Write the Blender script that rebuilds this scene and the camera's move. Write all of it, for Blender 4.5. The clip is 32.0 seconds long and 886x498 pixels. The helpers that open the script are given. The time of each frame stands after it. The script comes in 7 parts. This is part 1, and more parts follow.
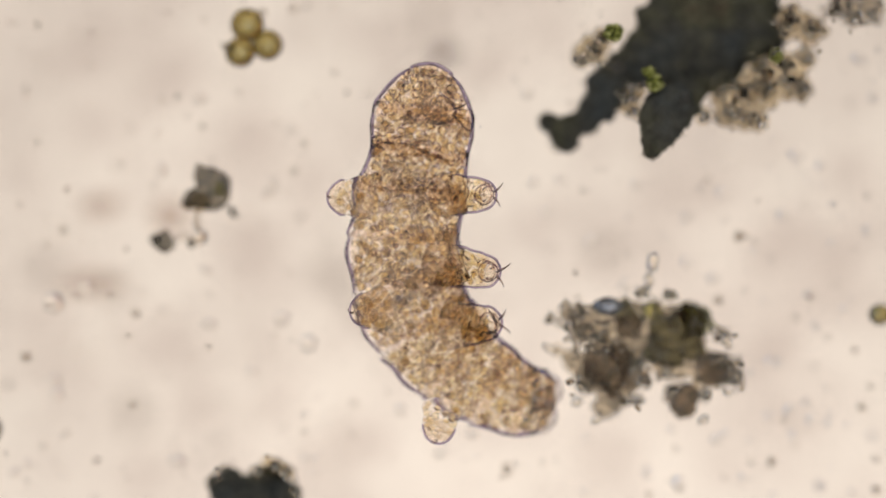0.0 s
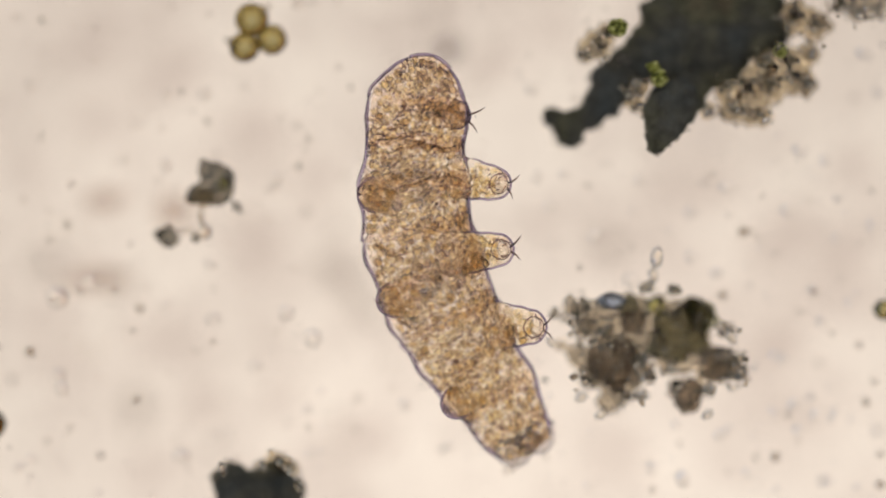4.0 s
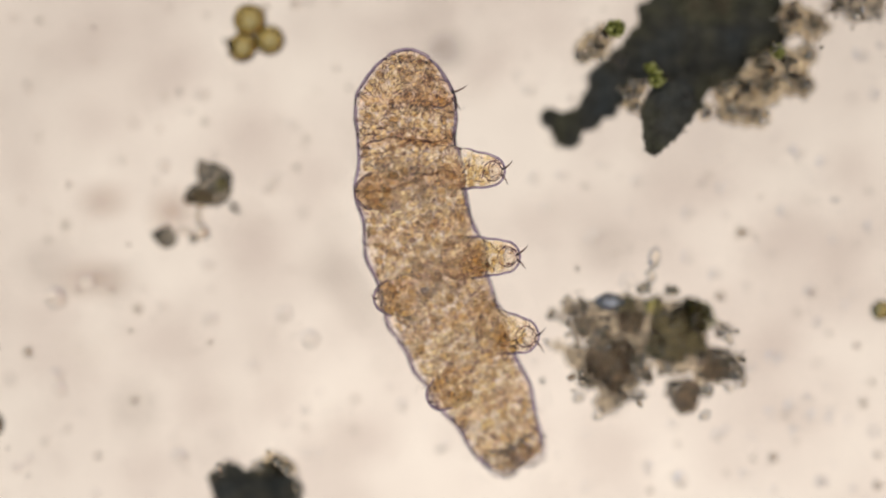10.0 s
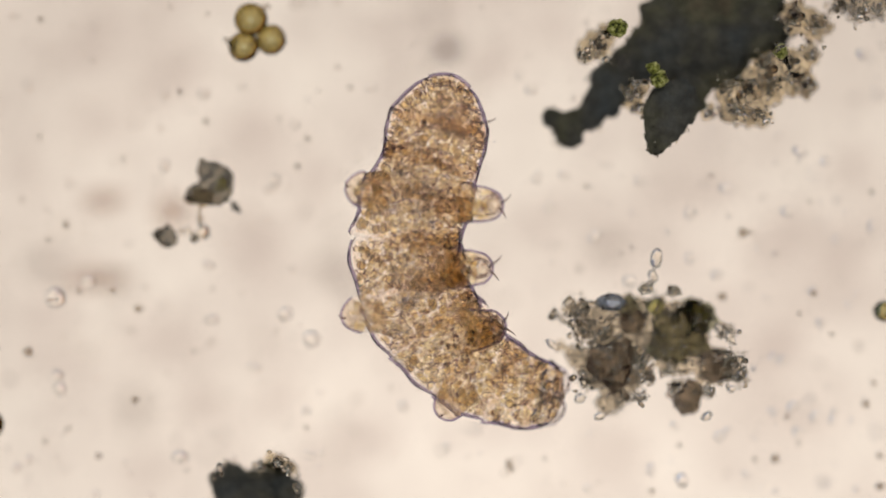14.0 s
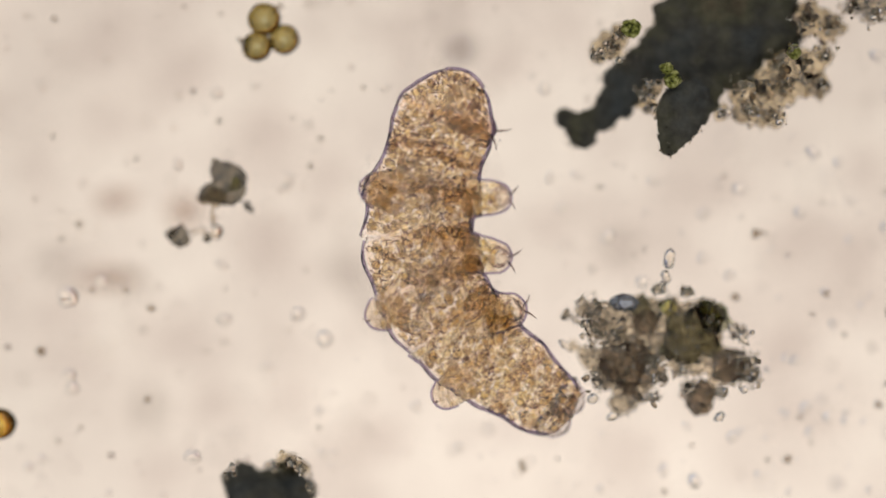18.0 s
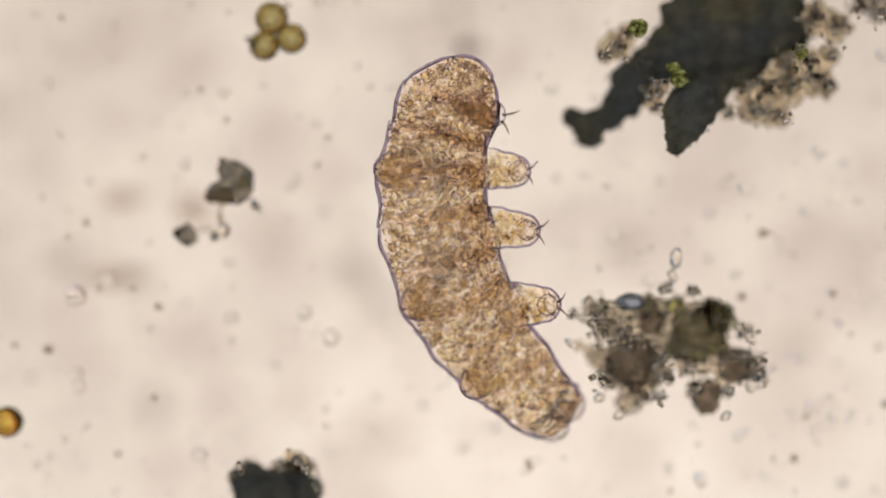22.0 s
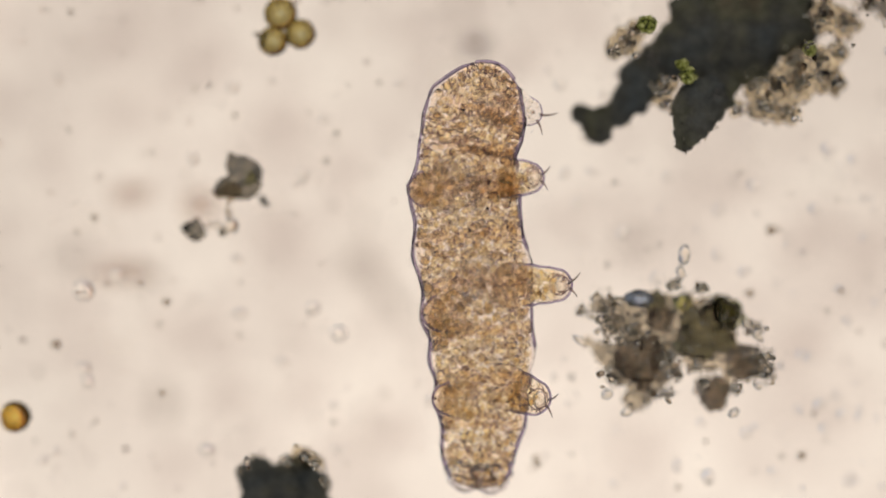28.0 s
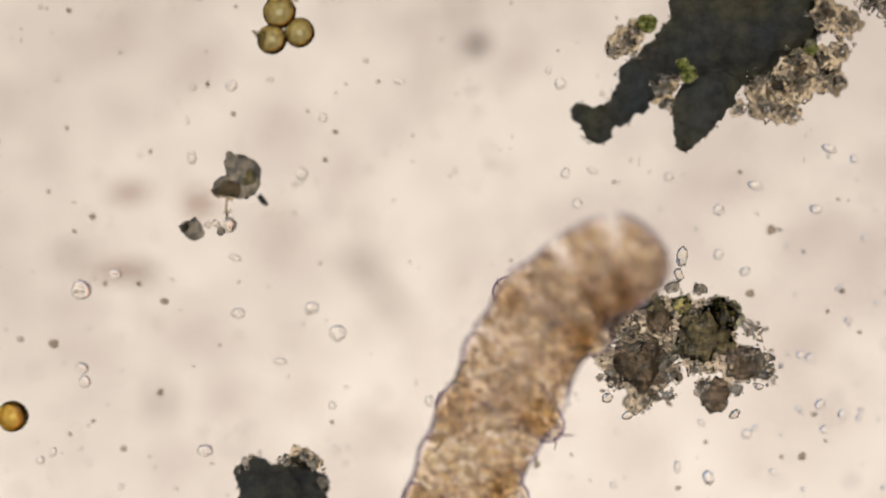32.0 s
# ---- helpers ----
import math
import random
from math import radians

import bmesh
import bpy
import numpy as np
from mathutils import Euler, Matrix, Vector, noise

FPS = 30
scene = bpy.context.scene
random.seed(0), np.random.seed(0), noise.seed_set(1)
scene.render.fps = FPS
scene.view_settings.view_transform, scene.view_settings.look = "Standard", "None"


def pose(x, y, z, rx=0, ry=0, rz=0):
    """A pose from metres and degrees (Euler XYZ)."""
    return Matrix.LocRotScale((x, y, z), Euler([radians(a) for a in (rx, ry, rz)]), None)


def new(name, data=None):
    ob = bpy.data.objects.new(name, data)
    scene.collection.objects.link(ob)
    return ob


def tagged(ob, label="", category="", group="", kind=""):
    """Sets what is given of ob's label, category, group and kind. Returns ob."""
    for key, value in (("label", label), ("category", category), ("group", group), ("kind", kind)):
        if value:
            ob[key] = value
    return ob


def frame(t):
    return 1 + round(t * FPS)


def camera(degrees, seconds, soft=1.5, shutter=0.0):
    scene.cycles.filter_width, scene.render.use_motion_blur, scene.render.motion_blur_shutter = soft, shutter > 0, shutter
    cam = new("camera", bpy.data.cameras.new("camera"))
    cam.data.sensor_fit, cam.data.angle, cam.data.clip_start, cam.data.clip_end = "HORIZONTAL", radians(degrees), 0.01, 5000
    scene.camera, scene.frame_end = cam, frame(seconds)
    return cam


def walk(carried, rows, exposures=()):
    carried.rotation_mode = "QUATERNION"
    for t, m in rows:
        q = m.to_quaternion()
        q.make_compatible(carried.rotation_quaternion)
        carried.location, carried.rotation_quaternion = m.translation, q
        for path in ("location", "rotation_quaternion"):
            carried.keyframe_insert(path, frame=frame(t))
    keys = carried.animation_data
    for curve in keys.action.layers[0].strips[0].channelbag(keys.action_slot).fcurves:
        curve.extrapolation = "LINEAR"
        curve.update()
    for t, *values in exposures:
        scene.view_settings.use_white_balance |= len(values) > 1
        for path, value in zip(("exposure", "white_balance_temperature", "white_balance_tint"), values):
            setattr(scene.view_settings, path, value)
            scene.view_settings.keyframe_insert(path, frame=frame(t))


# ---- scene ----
# Everything stands a thousand times its life size: one metre here is one millimetre on the microscope's stage,
# so the water bear is 0.39 m long and the glass slide lies in the plane z = 0.
HEIGHT = 9.1615
cam = camera(5.0, 32.0, soft=1.7)
# An objective of 9 mm working distance, focused by racking it up and down (the third number of each pose).
cam.data.dof.use_dof = True
cam.data.dof.focus_distance = HEIGHT
cam.data.dof.aperture_fstop = 0.34
walk(cam, [
    (0, pose(-0.0002, 0.0036, HEIGHT + 0.078, 0, 0, -0.09)), (0.5, pose(-0.0004, 0.0033, HEIGHT + 0.078, 0, 0, -0.11)),
    (1, pose(0.0012, 0.0041, HEIGHT + 0.078, 0, 0, -0.12)), (1.5, pose(-0.001, 0.0021, HEIGHT + 0.078, 0, 0, -0.12)),
    (2, pose(-0.0026, 0.0031, HEIGHT + 0.078, 0, 0, -0.04)), (2.5, pose(-0.0029, 0.0009, HEIGHT + 0.078, 0, 0, -0.03)),
    (3, pose(-0.0056, -0.0009, HEIGHT + 0.078, 0, 0, 0.03)), (3.5, pose(-0.0049, -0.0008, HEIGHT + 0.078, 0, 0, -0.09)),
    (5.5, pose(-0.0028, -0.002, HEIGHT + 0.063, 0, 0, 0.03)), (6, pose(-0.0045, -0.0021, HEIGHT + 0.083, 0, 0, -0.03)),
    (6.5, pose(-0.0049, -0.0023, HEIGHT + 0.103, 0, 0, -0.04)), (7, pose(-0.0042, -0.0038, HEIGHT + 0.073, 0, 0, -0.06)),
    (7.5, pose(-0.0062, -0.0018, HEIGHT + 0.05, 0, 0, 0.06)), (8, pose(-0.0022, -0.0007, HEIGHT + 0.035, 0, 0, 0.03)),
    (8.5, pose(-0.0016, -0.0008, HEIGHT + 0.035, 0, 0, 0.04)), (9, pose(0, 0, HEIGHT + 0.027, 0, 0, 0)),
    (9.5, pose(-0.0019, -0.0005, HEIGHT + 0.045, 0, 0, 0.06)), (10, pose(-0.0019, -0.0004, HEIGHT + 0.081, 0, 0, -0.04)),
    (10.5, pose(-0.003, -0.0008, HEIGHT + 0.106, 0, 0, -0.09)), (11, pose(-0.0007, -0.0005, HEIGHT + 0.061, 0, 0, 0.04)),
    (11.5, pose(-0.0054, -0.0006, HEIGHT + 0.057, 0, 0, 0.06)), (12, pose(-0.0054, -0.0005, HEIGHT + 0.052, 0, 0, 0.06)),
    (12.5, pose(-0.0047, -0.0012, HEIGHT + 0.052, 0, 0, 0.06)), (13, pose(-0.0035, -0.0006, HEIGHT + 0.062, 0, 0, 0.06)),
    (13.5, pose(-0.0029, 0.0003, HEIGHT + 0.057, 0, 0, 0.06)), (14, pose(-0.0032, -0.0004, HEIGHT + 0.057, 0, 0, 0.02)),
    (14.5, pose(-0.0101, -0.0014, HEIGHT + 0.062, 0, 0, 0.05)), (16.5, pose(-0.013, -0.0004, HEIGHT + 0.062, 0, 0, 0.14)),
    (17, pose(-0.0135, 0.0009, HEIGHT + 0.057, 0, 0, 0.14)), (17.5, pose(-0.0127, 0.0011, HEIGHT + 0.057, 0, 0, 0.14)),
    (18, pose(-0.015, -0.0003, HEIGHT + 0.057, 0, 0, 0.12)), (18.5, pose(-0.0155, -0.0007, HEIGHT + 0.03, 0, 0, 0.21)),
    (19, pose(-0.0177, 0.0004, HEIGHT + 0.025, 0, 0, 0.2)), (19.5, pose(-0.0159, -0.0001, HEIGHT + 0.035, 0, 0, 0.19)),
    (20, pose(-0.0147, 0.0002, HEIGHT + 0.086, 0, 0, 0.1)), (20.5, pose(-0.0128, 0.0011, HEIGHT + 0.086, 0, 0, 0.13)),
    (21, pose(-0.0173, -0.0015, HEIGHT + 0.066, 0, 0, 0.18)), (21.5, pose(-0.0204, -0.0015, HEIGHT + 0.066, 0, 0, 0.2)),
    (22, pose(-0.0212, -0.0012, HEIGHT + 0.066, 0, 0, 0.21)), (22.5, pose(-0.0251, -0.0021, HEIGHT + 0.066, 0, 0, 0.28)),
    (23, pose(-0.0241, -0.0031, HEIGHT + 0.061, 0, 0, 0.27)), (23.5, pose(-0.0274, -0.004, HEIGHT + 0.061, 0, 0, 0.36)),
    (24, pose(-0.0289, -0.0057, HEIGHT + 0.061, 0, 0, 0.34)), (24.5, pose(-0.029, -0.0047, HEIGHT + 0.061, 0, 0, 0.39)),
    (25, pose(-0.0291, -0.0047, HEIGHT + 0.061, 0, 0, 0.36)), (25.5, pose(-0.0299, -0.0047, HEIGHT + 0.061, 0, 0, 0.35)),
    (27.5, pose(-0.0318, -0.0042, HEIGHT + 0.061, 0, 0, 0.42)), (28, pose(-0.0287, -0.0049, HEIGHT + 0.065, 0, 0, 0.38)),
    (28.5, pose(-0.0313, -0.006, HEIGHT + 0.055, 0, 0, 0.39)), (29, pose(-0.0309, -0.0032, HEIGHT + 0.065, 0, 0, 0.44)),
    (29.5, pose(-0.0287, -0.002, HEIGHT + 0.045, 0, 0, 0.38)), (30, pose(-0.0292, -0.0038, HEIGHT + 0.055, 0, 0, 0.42)),
    (30.5, pose(-0.0287, -0.0054, HEIGHT + 0.06, 0, 0, 0.43)), (31, pose(-0.0305, -0.0057, HEIGHT + 0.035, 0, 0, 0.43)),
    (31.5, pose(-0.0283, -0.0053, HEIGHT + 0.03, 0, 0, 0.48)), (32, pose(-0.028, -0.0053, HEIGHT + 0.03, 0, 0, 0.45)),
])

# ---- light: the lit condenser under the stage, and the dim room above ----
world = bpy.data.worlds.new("room")
scene.world = world
world.use_nodes = True
world.node_tree.nodes["Background"].inputs[0].default_value = (1.0, 0.96, 0.90, 1)
world.node_tree.nodes["Background"].inputs[1].default_value = 0.5
LAMP_COLOUR, LAMP_POWER = (1.0, 0.859, 0.730, 1), 1.062
scene.cycles.max_bounces = 40
scene.cycles.transmission_bounces = 40
scene.cycles.transparent_max_bounces = 40


# ---- materials ----
def material(name):
    m = bpy.data.materials.new(name)
    m.use_nodes = True
    nt = m.node_tree
    return m, nt, nt.nodes["Principled BSDF"]


def node(nt, kind, **inputs):
    n = nt.nodes.new(kind)
    for key, value in inputs.items():
        n.inputs[key.replace("_", " ")].default_value = value
    return n


def ramp(nt, source, stops):
    r = nt.nodes.new("ShaderNodeValToRGB")
    while len(r.color_ramp.elements) < len(stops):
        r.color_ramp.elements.new(0.5)
    for e, (at, colour) in zip(r.color_ramp.elements, stops):
        e.position, e.color = at, (*colour, 1)
    nt.links.new(source, r.inputs[0])
    return r.outputs[0]


def coordinates(nt):
    return nt.nodes.new("ShaderNodeTexCoord").outputs["Object"]


def bumped(nt, bsdf, height, distance, strength=1.0):
    b = node(nt, "ShaderNodeBump", Strength=strength, Distance=distance)
    nt.links.new(height, b.inputs["Height"])
    nt.links.new(b.outputs[0], bsdf.inputs["Normal"])


def noise_of(nt, co, scale, detail=3.0, rough=0.55):
    n = node(nt, "ShaderNodeTexNoise", Scale=scale, Detail=detail, Roughness=rough)
    nt.links.new(co, n.inputs["Vector"])
    return n.outputs["Fac"]


def cells_of(nt, co, scale, feature="F1"):
    n = node(nt, "ShaderNodeTexVoronoi", Scale=scale)
    n.feature = feature
    nt.links.new(co, n.inputs["Vector"])
    return n.outputs["Distance"]


def maths(nt, kind, a, b):
    n = nt.nodes.new("ShaderNodeMath")
    n.operation = kind
    for i, v in enumerate((a, b)):
        if isinstance(v, (int, float)):
            n.inputs[i].default_value = v
        else:
            nt.links.new(v, n.inputs[i])
    return n.outputs[0]


def mixed(nt, a, b, fac, blend="MULTIPLY"):
    n = nt.nodes.new("ShaderNodeMix")
    n.data_type, n.blend_type = "RGBA", blend
    for socket, v in ((n.inputs[0], fac), (n.inputs[6], a), (n.inputs[7], b)):
        if isinstance(v, (int, float, tuple)):
            socket.default_value = v
        else:
            nt.links.new(v, socket)
    return n.outputs[2]


def clear(name, tint, deep, ior, rough=0.0, grain=60.0, relief=0.0015, blotch=14.0):
    """A clear watery body: light from below passes and is bent; tint and deep are its colours at thin and dense spots."""
    m, nt, b = material(name)
    co = coordinates(nt)
    n = noise_of(nt, co, grain)
    big = noise_of(nt, co, blotch)
    f = maths(nt, "ADD", maths(nt, "MULTIPLY", n, 0.6), maths(nt, "MULTIPLY", big, 0.4))
    nt.links.new(ramp(nt, f, [(0.38, deep), (0.58, tint)]), b.inputs["Base Color"])
    b.inputs["Transmission Weight"].default_value = 1.0
    b.inputs["IOR"].default_value = ior
    b.inputs["Roughness"].default_value = rough
    bumped(nt, b, n, relief)
    return m


def cuticle(name, tint, deep, ior, cell, relief):
    """The animal's thin skin over packed storage cells: amber, grained cell by cell."""
    m, nt, b = material(name)
    co = coordinates(nt)
    shifted = node(nt, "ShaderNodeTexNoise", Scale=45.0, Detail=2.0)
    nt.links.new(co, shifted.inputs["Vector"])
    add = nt.nodes.new("ShaderNodeVectorMath")
    add.operation = "MULTIPLY_ADD"
    add.inputs[1].default_value = (0.012, 0.012, 0.012)
    nt.links.new(shifted.outputs["Color"], add.inputs[0])
    nt.links.new(co, add.inputs[2])
    edge = cells_of(nt, add.outputs[0], cell, "DISTANCE_TO_EDGE")
    dots = cells_of(nt, co, cell * 2.6)
    blotch = noise_of(nt, co, 16.0)
    body = ramp(nt, blotch, [(0.36, deep), (0.6, tint)])
    seams = ramp(nt, edge, [(0.0, (0.70, 0.60, 0.56)), (0.09, (0.97, 0.95, 0.93)), (0.3, (1.0, 1.0, 1.0))])
    specks = ramp(nt, dots, [(0.10, (0.45, 0.34, 0.30)), (0.22, (1.0, 1.0, 1.0))])
    colour = mixed(nt, mixed(nt, body, seams, 0.7), specks, 0.55)
    nt.links.new(colour, b.inputs["Base Color"])
    b.inputs["Transmission Weight"].default_value = 1.0
    b.inputs["IOR"].default_value = ior
    b.inputs["Roughness"].default_value = 0.02
    fine = noise_of(nt, co, 130.0)
    height = maths(nt, "ADD", maths(nt, "MULTIPLY", edge, 1.2), maths(nt, "MULTIPLY", fine, 0.5))
    bumped(nt, b, height, relief)
    return m


def opaque(name, stops, scale, rough=0.85, relief=0.006):
    """Dense matter that lets no light through, of several shades in patches, over a fine grain."""
    m, nt, b = material(name)
    co = coordinates(nt)
    n = noise_of(nt, co, scale, 6.0, 0.65)
    patch = ramp(nt, noise_of(nt, co, scale * 0.28, 3.0, 0.6), stops)
    grain = ramp(nt, n, [(0.36, (0.55, 0.55, 0.55)), (0.64, (1.25, 1.25, 1.2))])
    nt.links.new(mixed(nt, patch, grain, 0.8), b.inputs["Base Color"])
    b.inputs["Roughness"].default_value = rough
    b.inputs["Specular IOR Level"].default_value = 0.15
    bumped(nt, b, n, relief)
    return m


def absorbing(name, tint, deep, scale):
    """Soft tissue or film that only takes light away as it passes."""
    m, nt, b = material(name)
    co = coordinates(nt)
    t = nt.nodes.new("ShaderNodeBsdfTransparent")
    n = noise_of(nt, co, scale, 4.0, 0.6)
    nt.links.new(ramp(nt, n, [(0.34, deep), (0.66, tint)]), t.inputs[0])
    nt.links.new(t.outputs[0], nt.nodes["Material Output"].inputs["Surface"])
    return m


def granular(name, stops, ior):
    """Tight-packed clear granules, each of its own shade."""
    m, nt, b = material(name)
    g = nt.nodes.new("ShaderNodeNewGeometry")
    shade = ramp(nt, g.outputs["Random Per Island"], stops)
    n = noise_of(nt, coordinates(nt), 25.0)
    nt.links.new(mixed(nt, shade, ramp(nt, n, [(0.35, (0.94, 0.915, 0.895)), (0.6, (1.0, 1.0, 1.0))]), 1.0), b.inputs["Base Color"])
    b.inputs["Transmission Weight"].default_value = 1.0
    b.inputs["IOR"].default_value = ior
    b.inputs["Roughness"].default_value = 0.0
    return m


SKIN = cuticle("lilac_cuticle", (0.998, 0.984, 0.976), (0.992, 0.968, 0.958), 1.05, 120.0, 0.0002)
TISSUE = absorbing("rosy_golden_tissue", (0.996, 0.972, 0.932), (0.990, 0.962, 0.918), 38.0)
LOBE_FLESH = absorbing("golden_brown_lobe_flesh", (0.985, 0.96, 0.92), (0.95, 0.92, 0.88), 60.0)
HEAD_TISSUE = absorbing("rosy_head_tissue", (0.996, 0.964, 0.922), (0.991, 0.954, 0.908), 38.0)
TAIL_TISSUE = absorbing("golden_tissue", (0.999, 0.982, 0.938), (0.995, 0.972, 0.922), 38.0)
# Dark outline that bent light leaves at the skin's edge, put into colour.
OUTLINE_SHADE = clear("purple_grey_outline_shade", (0.52, 0.46, 0.60), (0.36, 0.31, 0.45), 1.16, 0.0, 60.0, 0.0003)
LEG_SKIN = cuticle("leg_cuticle", (0.992, 0.972, 0.925), (0.978, 0.945, 0.885), 1.07, 110.0, 0.0004)
LOBE_SKIN = cuticle("flank_lobe_cuticle", (0.98, 0.955, 0.92), (0.95, 0.92, 0.88), 1.05, 110.0, 0.0003)
FORE_SKIN = clear("foreleg_cuticle", (0.97, 0.95, 0.94), (0.92, 0.88, 0.87), 1.04)
TAIL_SKIN = clear("clear_tail_pad", (0.97, 0.96, 0.97), (0.92, 0.9, 0.93), 1.2)
CELLS = granular("storage_cells", [(0.0, (0.93, 0.87, 0.77)), (0.10, (0.97, 0.928, 0.805)), (0.5, (0.987, 0.952, 0.822)), (1.0, (0.998, 0.970, 0.860))], 1.13)
CLEAR_CELLS = granular("clear_storage_cells", [(0.0, (0.93, 0.87, 0.77)), (0.10, (0.97, 0.928, 0.805)), (0.5, (0.987, 0.952, 0.822)), (1.0, (0.998, 0.970, 0.860))], 1.04)
DROPS = granular("fine_granules", [(0.0, (0.58, 0.50, 0.48)), (0.04, (0.72, 0.64, 0.61)), (0.06, (0.97, 0.95, 0.90)), (0.5, (0.99, 0.975, 0.93)), (1.0, (1.0, 0.99, 0.96))], 1.06)
GUT = granular("brown_gut_granules", [(0.0, (0.90, 0.905, 0.925)), (0.5, (0.94, 0.945, 0.96)), (1.0, (0.965, 0.968, 0.98))], 1.02)
SPECKS = granular("dark_pigment_specks", [(0.0, (0.32, 0.26, 0.27)), (1.0, (0.64, 0.56, 0.54))], 1.05)
MOUTH = granular("dark_mouth_granules", [(0.0, (0.78, 0.78, 0.80)), (1.0, (0.92, 0.92, 0.94))], 1.02)
HUMUSBITS = granular("humus_crumbs", [(0.0, (0.14, 0.12, 0.095)), (0.26, (0.46, 0.41, 0.33)), (0.5, (0.84, 0.79, 0.67)), (1.0, (0.98, 0.96, 0.91))], 1.3)
CLAW = clear("brown_claw", (0.42, 0.33, 0.30), (0.24, 0.18, 0.17), 1.25, 0.0, 80.0, 0.0)
HUMUS = opaque("black_humus", [(0.30, (0.080, 0.090, 0.098)), (0.48, (0.086, 0.084, 0.075)), (0.60, (0.104, 0.102, 0.072)), (0.72, (0.114, 0.094, 0.066))], 60.0, 0.95, 0.002)
MOSS = clear("dark_green_peat", (0.50, 0.50, 0.38), (0.115, 0.128, 0.10), 1.10, 0.0, 260.0, 0.004, 40.0)
SCRAP = clear("slate_olive_scrap", (0.34, 0.32, 0.27), (0.075, 0.08, 0.085), 1.10, 0.0, 110.0, 0.004, 26.0)
FLAKE = clear("slate_olive_flake", (0.52, 0.49, 0.42), (0.26, 0.26, 0.25), 1.10, 0.0, 90.0, 0.0015, 24.0)
PEATMASS = clear("matted_peat", (0.80, 0.72, 0.58), (0.13, 0.118, 0.10), 1.10, 0.0, 240.0, 0.004, 30.0)
FRINGE = clear("amber_crumb_mass", (0.90, 0.79, 0.58), (0.075, 0.065, 0.052), 1.16, 0.0, 190.0, 0.004, 34.0)
PEAT = clear("brown_peat", (0.70, 0.62, 0.48), (0.28, 0.24, 0.18), 1.12, 0.0, 110.0, 0.006, 22.0)
DARKPEAT = clear("dark_brown_peat", (0.50, 0.45, 0.41), (0.13, 0.12, 0.112), 1.10, 0.0, 260.0, 0.004, 40.0)
CRUMBDARK = clear("dark_crumb", (0.55, 0.48, 0.40), (0.22, 0.19, 0.16), 1.12, 0.0, 1.6, 0.0, 0.8)
CRUMBCLEAR = clear("pale_crumb", (0.98, 0.96, 0.91), (0.88, 0.81, 0.69), 1.42, 0.0, 1.6, 0.0, 0.8)
GRAIN = clear("mineral_grain", (1.0, 0.995, 0.985), (0.98, 0.97, 0.95), 1.27, 0.0, 1.6, 0.0, 0.8)
GREENFLESH = opaque("green_algal_flesh", [(0.36, (0.03, 0.035, 0.012)), (0.5, (0.36, 0.39, 0.09)), (0.64, (0.82, 0.82, 0.36))], 700.0, 0.5, 0.002)
GREEN = clear("green_algal_wall", (0.80, 0.82, 0.42), (0.54, 0.58, 0.24), 1.3, 0.0, 70.0, 0.001)
AMBER = clear("grey_algal_wall", (0.80, 0.82, 0.82), (0.68, 0.70, 0.71), 1.28, 0.0, 70.0, 0.0003)
ORANGE = clear("orange_cell_wall", (0.92, 0.86, 0.74), (0.84, 0.77, 0.62), 1.28, 0.0, 70.0, 0.0003)
BUBBLE = clear("clear_bubble", (0.40, 0.47, 0.60), (0.32, 0.39, 0.52), 1.9, 0.0, 20.0, 0.0)


def stain(name, deep):
    """A dirt film, thickest in its middle and thinning out to nothing at its edge."""
    m, nt, b = material(name)
    at = nt.nodes.new("ShaderNodeVectorMath")
    at.operation = "SUBTRACT"
    nt.links.new(nt.nodes.new("ShaderNodeTexCoord").outputs["Generated"], at.inputs[0])
    at.inputs[1].default_value = (0.5, 0.5, 0.5)
    flat = nt.nodes.new("ShaderNodeVectorMath")
    flat.operation = "MULTIPLY"
    nt.links.new(at.outputs[0], flat.inputs[0])
    flat.inputs[1].default_value = (2.2, 2.2, 0.0)
    r = nt.nodes.new("ShaderNodeVectorMath")
    r.operation = "LENGTH"
    nt.links.new(flat.outputs[0], r.inputs[0])
    n = noise_of(nt, coordinates(nt), 22.0, 3.0)
    f = maths(nt, "ADD", r.outputs["Value"], maths(nt, "MULTIPLY", maths(nt, "SUBTRACT", n, 0.5), 0.9))
    t = nt.nodes.new("ShaderNodeBsdfTransparent")
    mid = tuple(0.5 * (c + 1) for c in deep)
    nt.links.new(ramp(nt, f, [(0.0, deep), (0.5, mid), (0.95, (1.0, 1.0, 1.0))]), t.inputs[0])
    nt.links.new(t.outputs[0], nt.nodes["Material Output"].inputs["Surface"])
    return m


SMEAR = stain("grey_smear", (0.64, 0.61, 0.60))
ROSY = stain("rosy_stain", (0.68, 0.60, 0.56))
STREAK = stain("dark_streak", (0.30, 0.26, 0.27))
FILM = stain("pinkish_film", (0.90, 0.88, 0.88))


def mottled(name, deep):
    """A thin scum of sediment, patchy at several sizes."""
    m, nt, b = material(name)
    co = coordinates(nt)
    broad = ramp(nt, noise_of(nt, co, 7.0, 3.0, 0.6), [(0.36, deep), (0.60, (1.0, 1.0, 1.0))])
    fine = ramp(nt, noise_of(nt, co, 26.0, 4.0, 0.7), [(0.36, deep), (0.56, (1.0, 1.0, 1.0))])
    t = nt.nodes.new("ShaderNodeBsdfTransparent")
    nt.links.new(mixed(nt, broad, fine, 0.7), t.inputs[0])
    nt.links.new(t.outputs[0], nt.nodes["Material Output"].inputs["Surface"])
    return m


SCUM = mottled("sediment_scum", (0.925, 0.912, 0.912))


